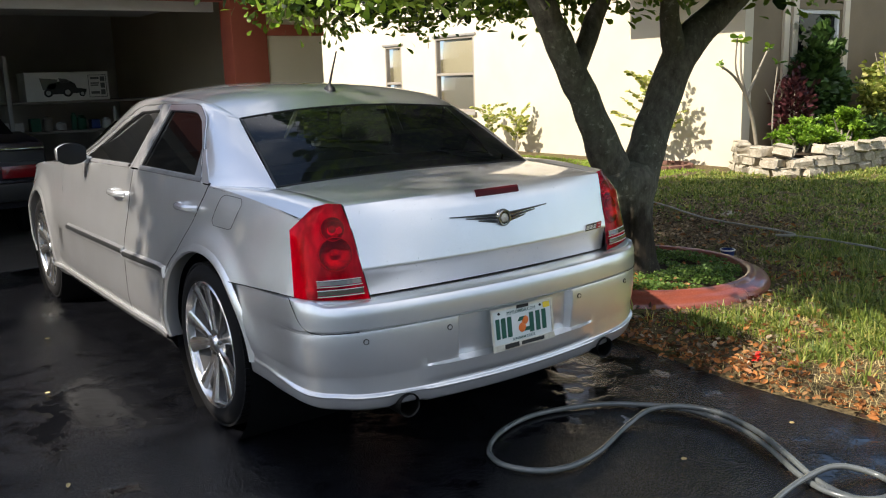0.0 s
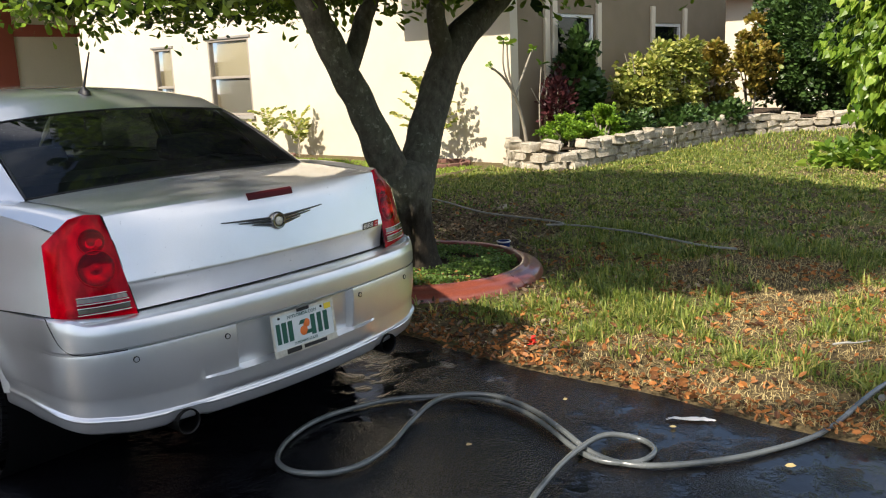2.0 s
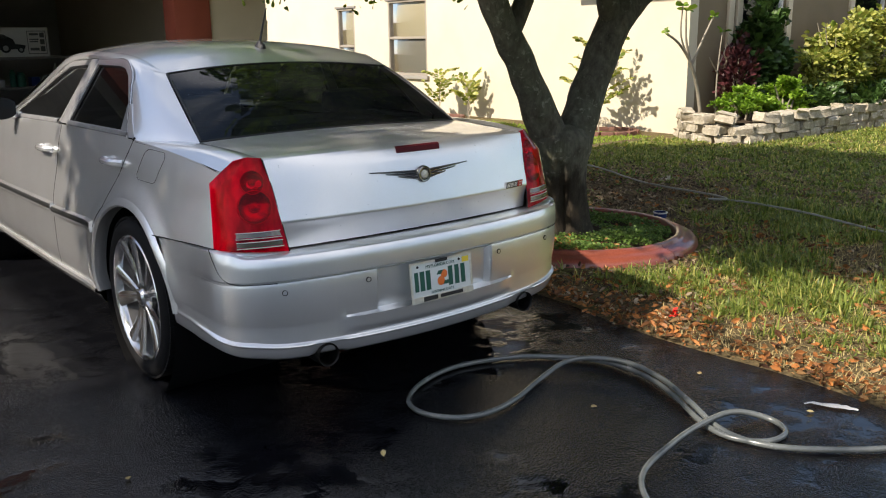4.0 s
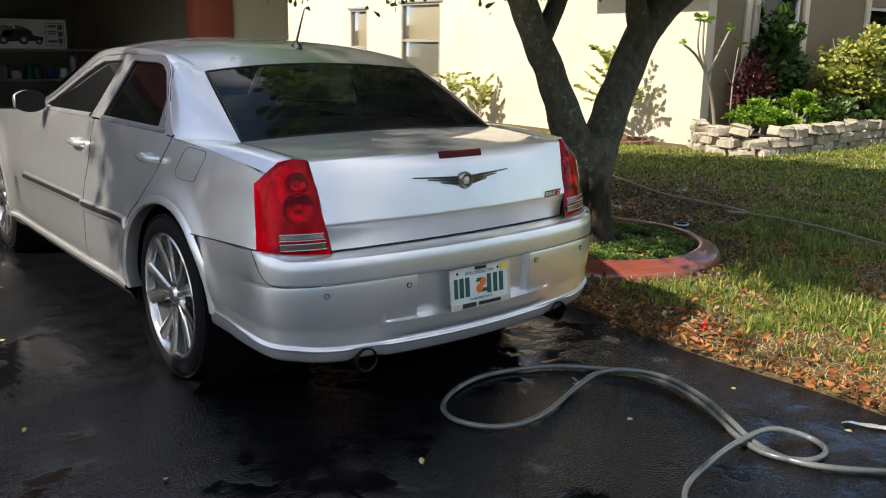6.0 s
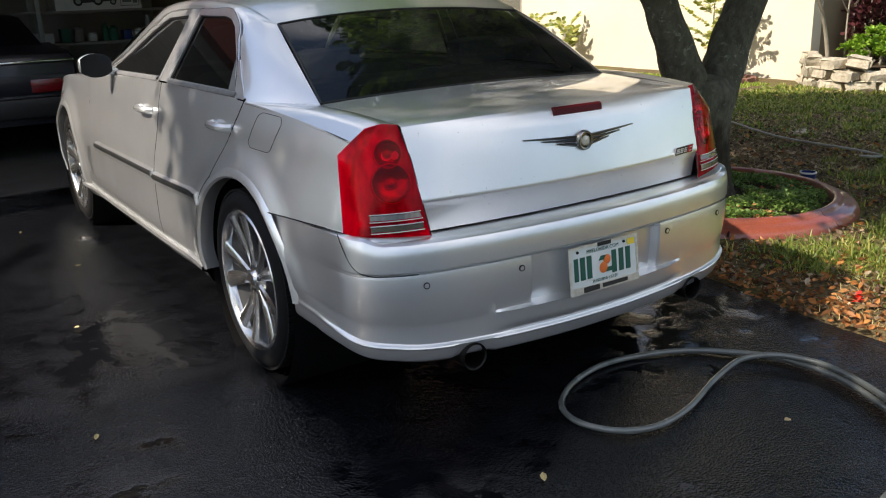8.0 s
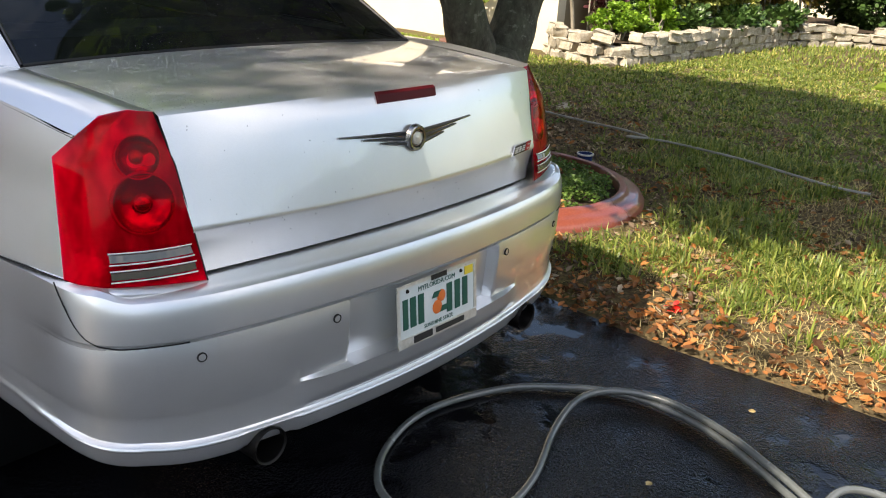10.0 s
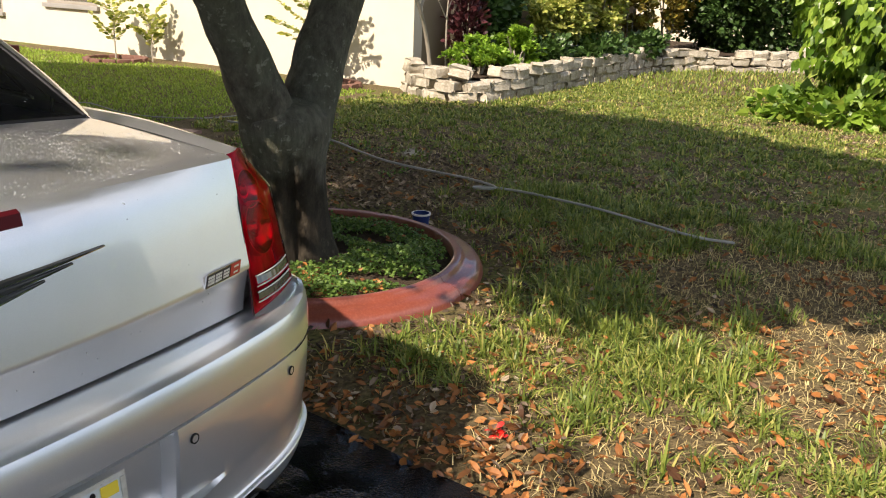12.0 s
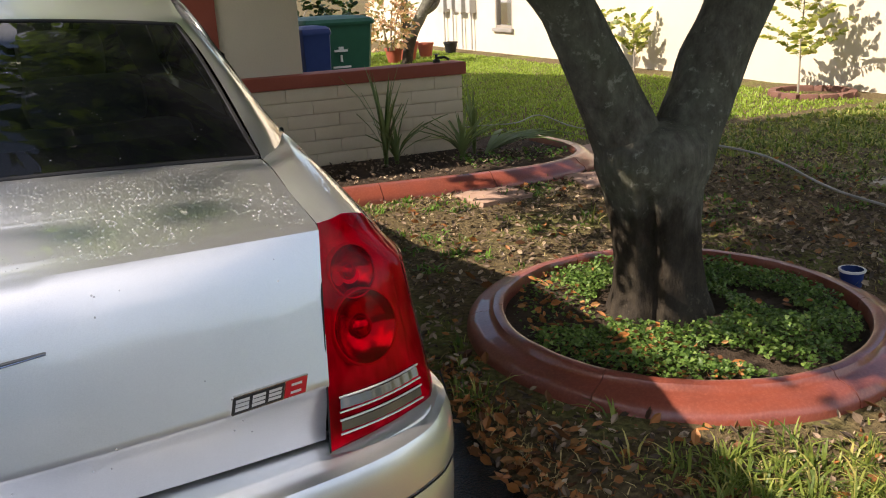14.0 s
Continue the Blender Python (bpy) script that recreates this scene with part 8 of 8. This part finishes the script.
    # rear of an old dark car
    car2 = empty("old_car", (-1.15, 8.1, 0.0), "rear of an old dark car parked inside the garage", "car")
    o = Vector((-1.15, 8.1, 0))

    def cpart(nm, bm, m, lab=""):
        for v in bm.verts:
            v.co -= o
        return part(nm, bm, m, car2, lab)
    bm = bm_new()
    rows = []
    for y, zt, hw in ((6.62, 0.90, 0.80), (6.66, 0.97, 0.82), (6.75, 1.0, 0.83), (7.3, 1.02, 0.84), (7.6, 1.04, 0.84), (8.4, 1.0, 0.84), (9.6, 0.95, 0.8)):
        rows.append([(-1.15 + sx * hw * k, y, z) for sx, k, z in ((-1, 0.98, 0.35), (-1, 1, 0.6), (-1, 0.98, zt - 0.05), (-1, 0.92, zt), (0, 0, zt + 0.02), (1, 0.92, zt), (1, 0.98, zt - 0.05), (1, 1, 0.6), (1, 0.98, 0.35))])
    vs = grid(bm, rows)
    bm.faces.new(vs[0])
    cpart("body", bm, M_OLD_CAR)
    bm = bm_new()
    box(bm, -1.98, -0.32, 6.5, 6.66, 0.42, 0.60, 0.03)
    cpart("bumper", bm, M_BLACK, "dark rubber bumper")
    bm = bm_new()
    box(bm, -1.9, -0.4, 6.595, 6.62, 0.62, 0.80, 0.01)
    cpart("rear_panel", bm, M_OLD_CAR)
    bm = bm_new()
    box(bm, -1.95, -0.36, 6.60, 6.63, 0.905, 0.925, 0.004)
    cpart("chrome_strip", bm, M_CHROME)
    for x in (-1.72, -0.58):
        bm = bm_new()
        box(bm, x - 0.18, x + 0.18, 6.575, 6.60, 0.64, 0.76, 0.01)
        cpart("tail_lamp", bm, M_RED_DARK, "red tail lamp")
    bm = bm_new()
    rows = []
    for y, z, hw in ((7.35, 1.03, 0.68), (7.8, 1.32, 0.55), (8.6, 1.35, 0.55), (9.2, 1.03, 0.66)):
        rows.append([(-1.15 - hw, y, z - 0.03), (-1.15, y, z), (-1.15 + hw, y, z - 0.03)])
    grid(bm, rows)
    cpart("roof", bm, M_OLD_CAR)
    for x in (-1.85, -0.45):
        for y in (7.4, 9.3):
            bm = bm_new()
            lathe(bm, [(0.05, -0.09), (0.25, -0.1), (0.3, -0.08), (0.3, 0.08), (0.25, 0.1), (0.05, 0.09)], Matrix.Translation((x, y, 0.3)) @ Matrix.Rotation(math.pi / 2, 4, "Y"), 24)
            cpart("wheel", bm, M_TYRE)


make_garage_things()


# ---- water drops on the car ----
def make_drops():
    rnd = random.Random(99)
    verts, faces, k = [], [], 0
    spots = []
    while len(spots) < 4300:
        u, v = rnd.uniform(-1, 1), rnd.random()
        if noise.noise(Vector((u * 3, v * 2, 5))) + 0.35 * rnd.random() < 0.05:
            continue
        q = u * u
        x = u * 0.64
        y = lerp(0.105 + 0.065 * q, 0.70 - 0.035 * q, v)
        z = lerp(1.05 - 0.014 * q, 1.064 - 0.011 * q, v) + 0.010 * math.sin(math.pi * v) * (1 - q * 0.6)
        spots.append((Vector((x, y, z)), Vector((0, 0, 1)), rnd.choice((0.0006, 0.0008, 0.0010, 0.0013, 0.0015, 0.0019))))
    for _ in range(420):
        u, v = rnd.uniform(-0.97, 0.97), rnd.uniform(0.02, 0.97)
        q = u * u
        p = Vector((u * 0.652, 0.712 - 0.032 * q, 1.066 - 0.010 * q)).lerp(Vector((u * 0.572, 1.220 - 0.033 * q, 1.348 - 0.033 * q)), v) + Vector((0, -0.02, 0.03)) * math.sin(math.pi * v) * (1 - q * 0.8)
        spots.append((p, Vector((0, -0.5, 0.87)), rnd.choice((0.0007, 0.0009, 0.0012, 0.0016))))
    for _ in range(900):
        s, t, q = rnd.choice((-1, 1)), rnd.random(), rnd.random()
        e = shoulder_at(lerp(0.26, 0.95, t))
        x = lerp(0.665, e.x - 0.012, q)
        z = lerp(1.037 + 0.016 * t, e.z, q * q) + 0.003
        spots.append((Vector((s * x, lerp(0.20 + 0.48 * t, e.y, q), z)), Vector((s * 0.15, 0, 1)), rnd.choice((0.0009, 0.0013, 0.0018))))
    for _ in range(50):
        x, z = rnd.uniform(-0.6, 0.6), rnd.uniform(0.72, 1.02)
        spots.append((Vector((x, lid_y(x, z), z)), Vector((0, -1, 0.25)), rnd.choice((0.0012, 0.0018))))
    for p, n, r in spots:
        n = n.normalized()
        a = n.cross(Vector((1, 0.2, 0))).normalized()
        b = n.cross(a)
        for rr, h in ((1.0, 0.0), (0.75, 0.42)):
            for j in range(6):
                t = math.pi * j / 3
                verts.append(p + (a * math.cos(t) + b * math.sin(t)) * r * rr + n * (r * h + 0.0004) - CAR)
        verts.append(p + n * (r * 0.6 + 0.0004) - CAR)
        for j in range(6):
            i = (j + 1) % 6
            faces.append((k + j, k + i, k + 6 + i, k + 6 + j))
            faces.append((k + 6 + j, k + 6 + i, k + 12))
        k += 13
    ob = pydata("water_beading", verts, faces, M_DROP, car, smooth=True)
    ob["label"] = "fine beads of water on paint and glass"
    ob["kind"] = "stuff"


# part opaque white: the beads' highlights are put into their colour
M_DROP = mat("water_drop", (0.95, 0.96, 0.97), 0.02, spec=0.5)
bsdf(M_DROP).inputs["Transmission Weight"].default_value = 0.74
bsdf(M_DROP).inputs["IOR"].default_value = 1.33
make_drops()
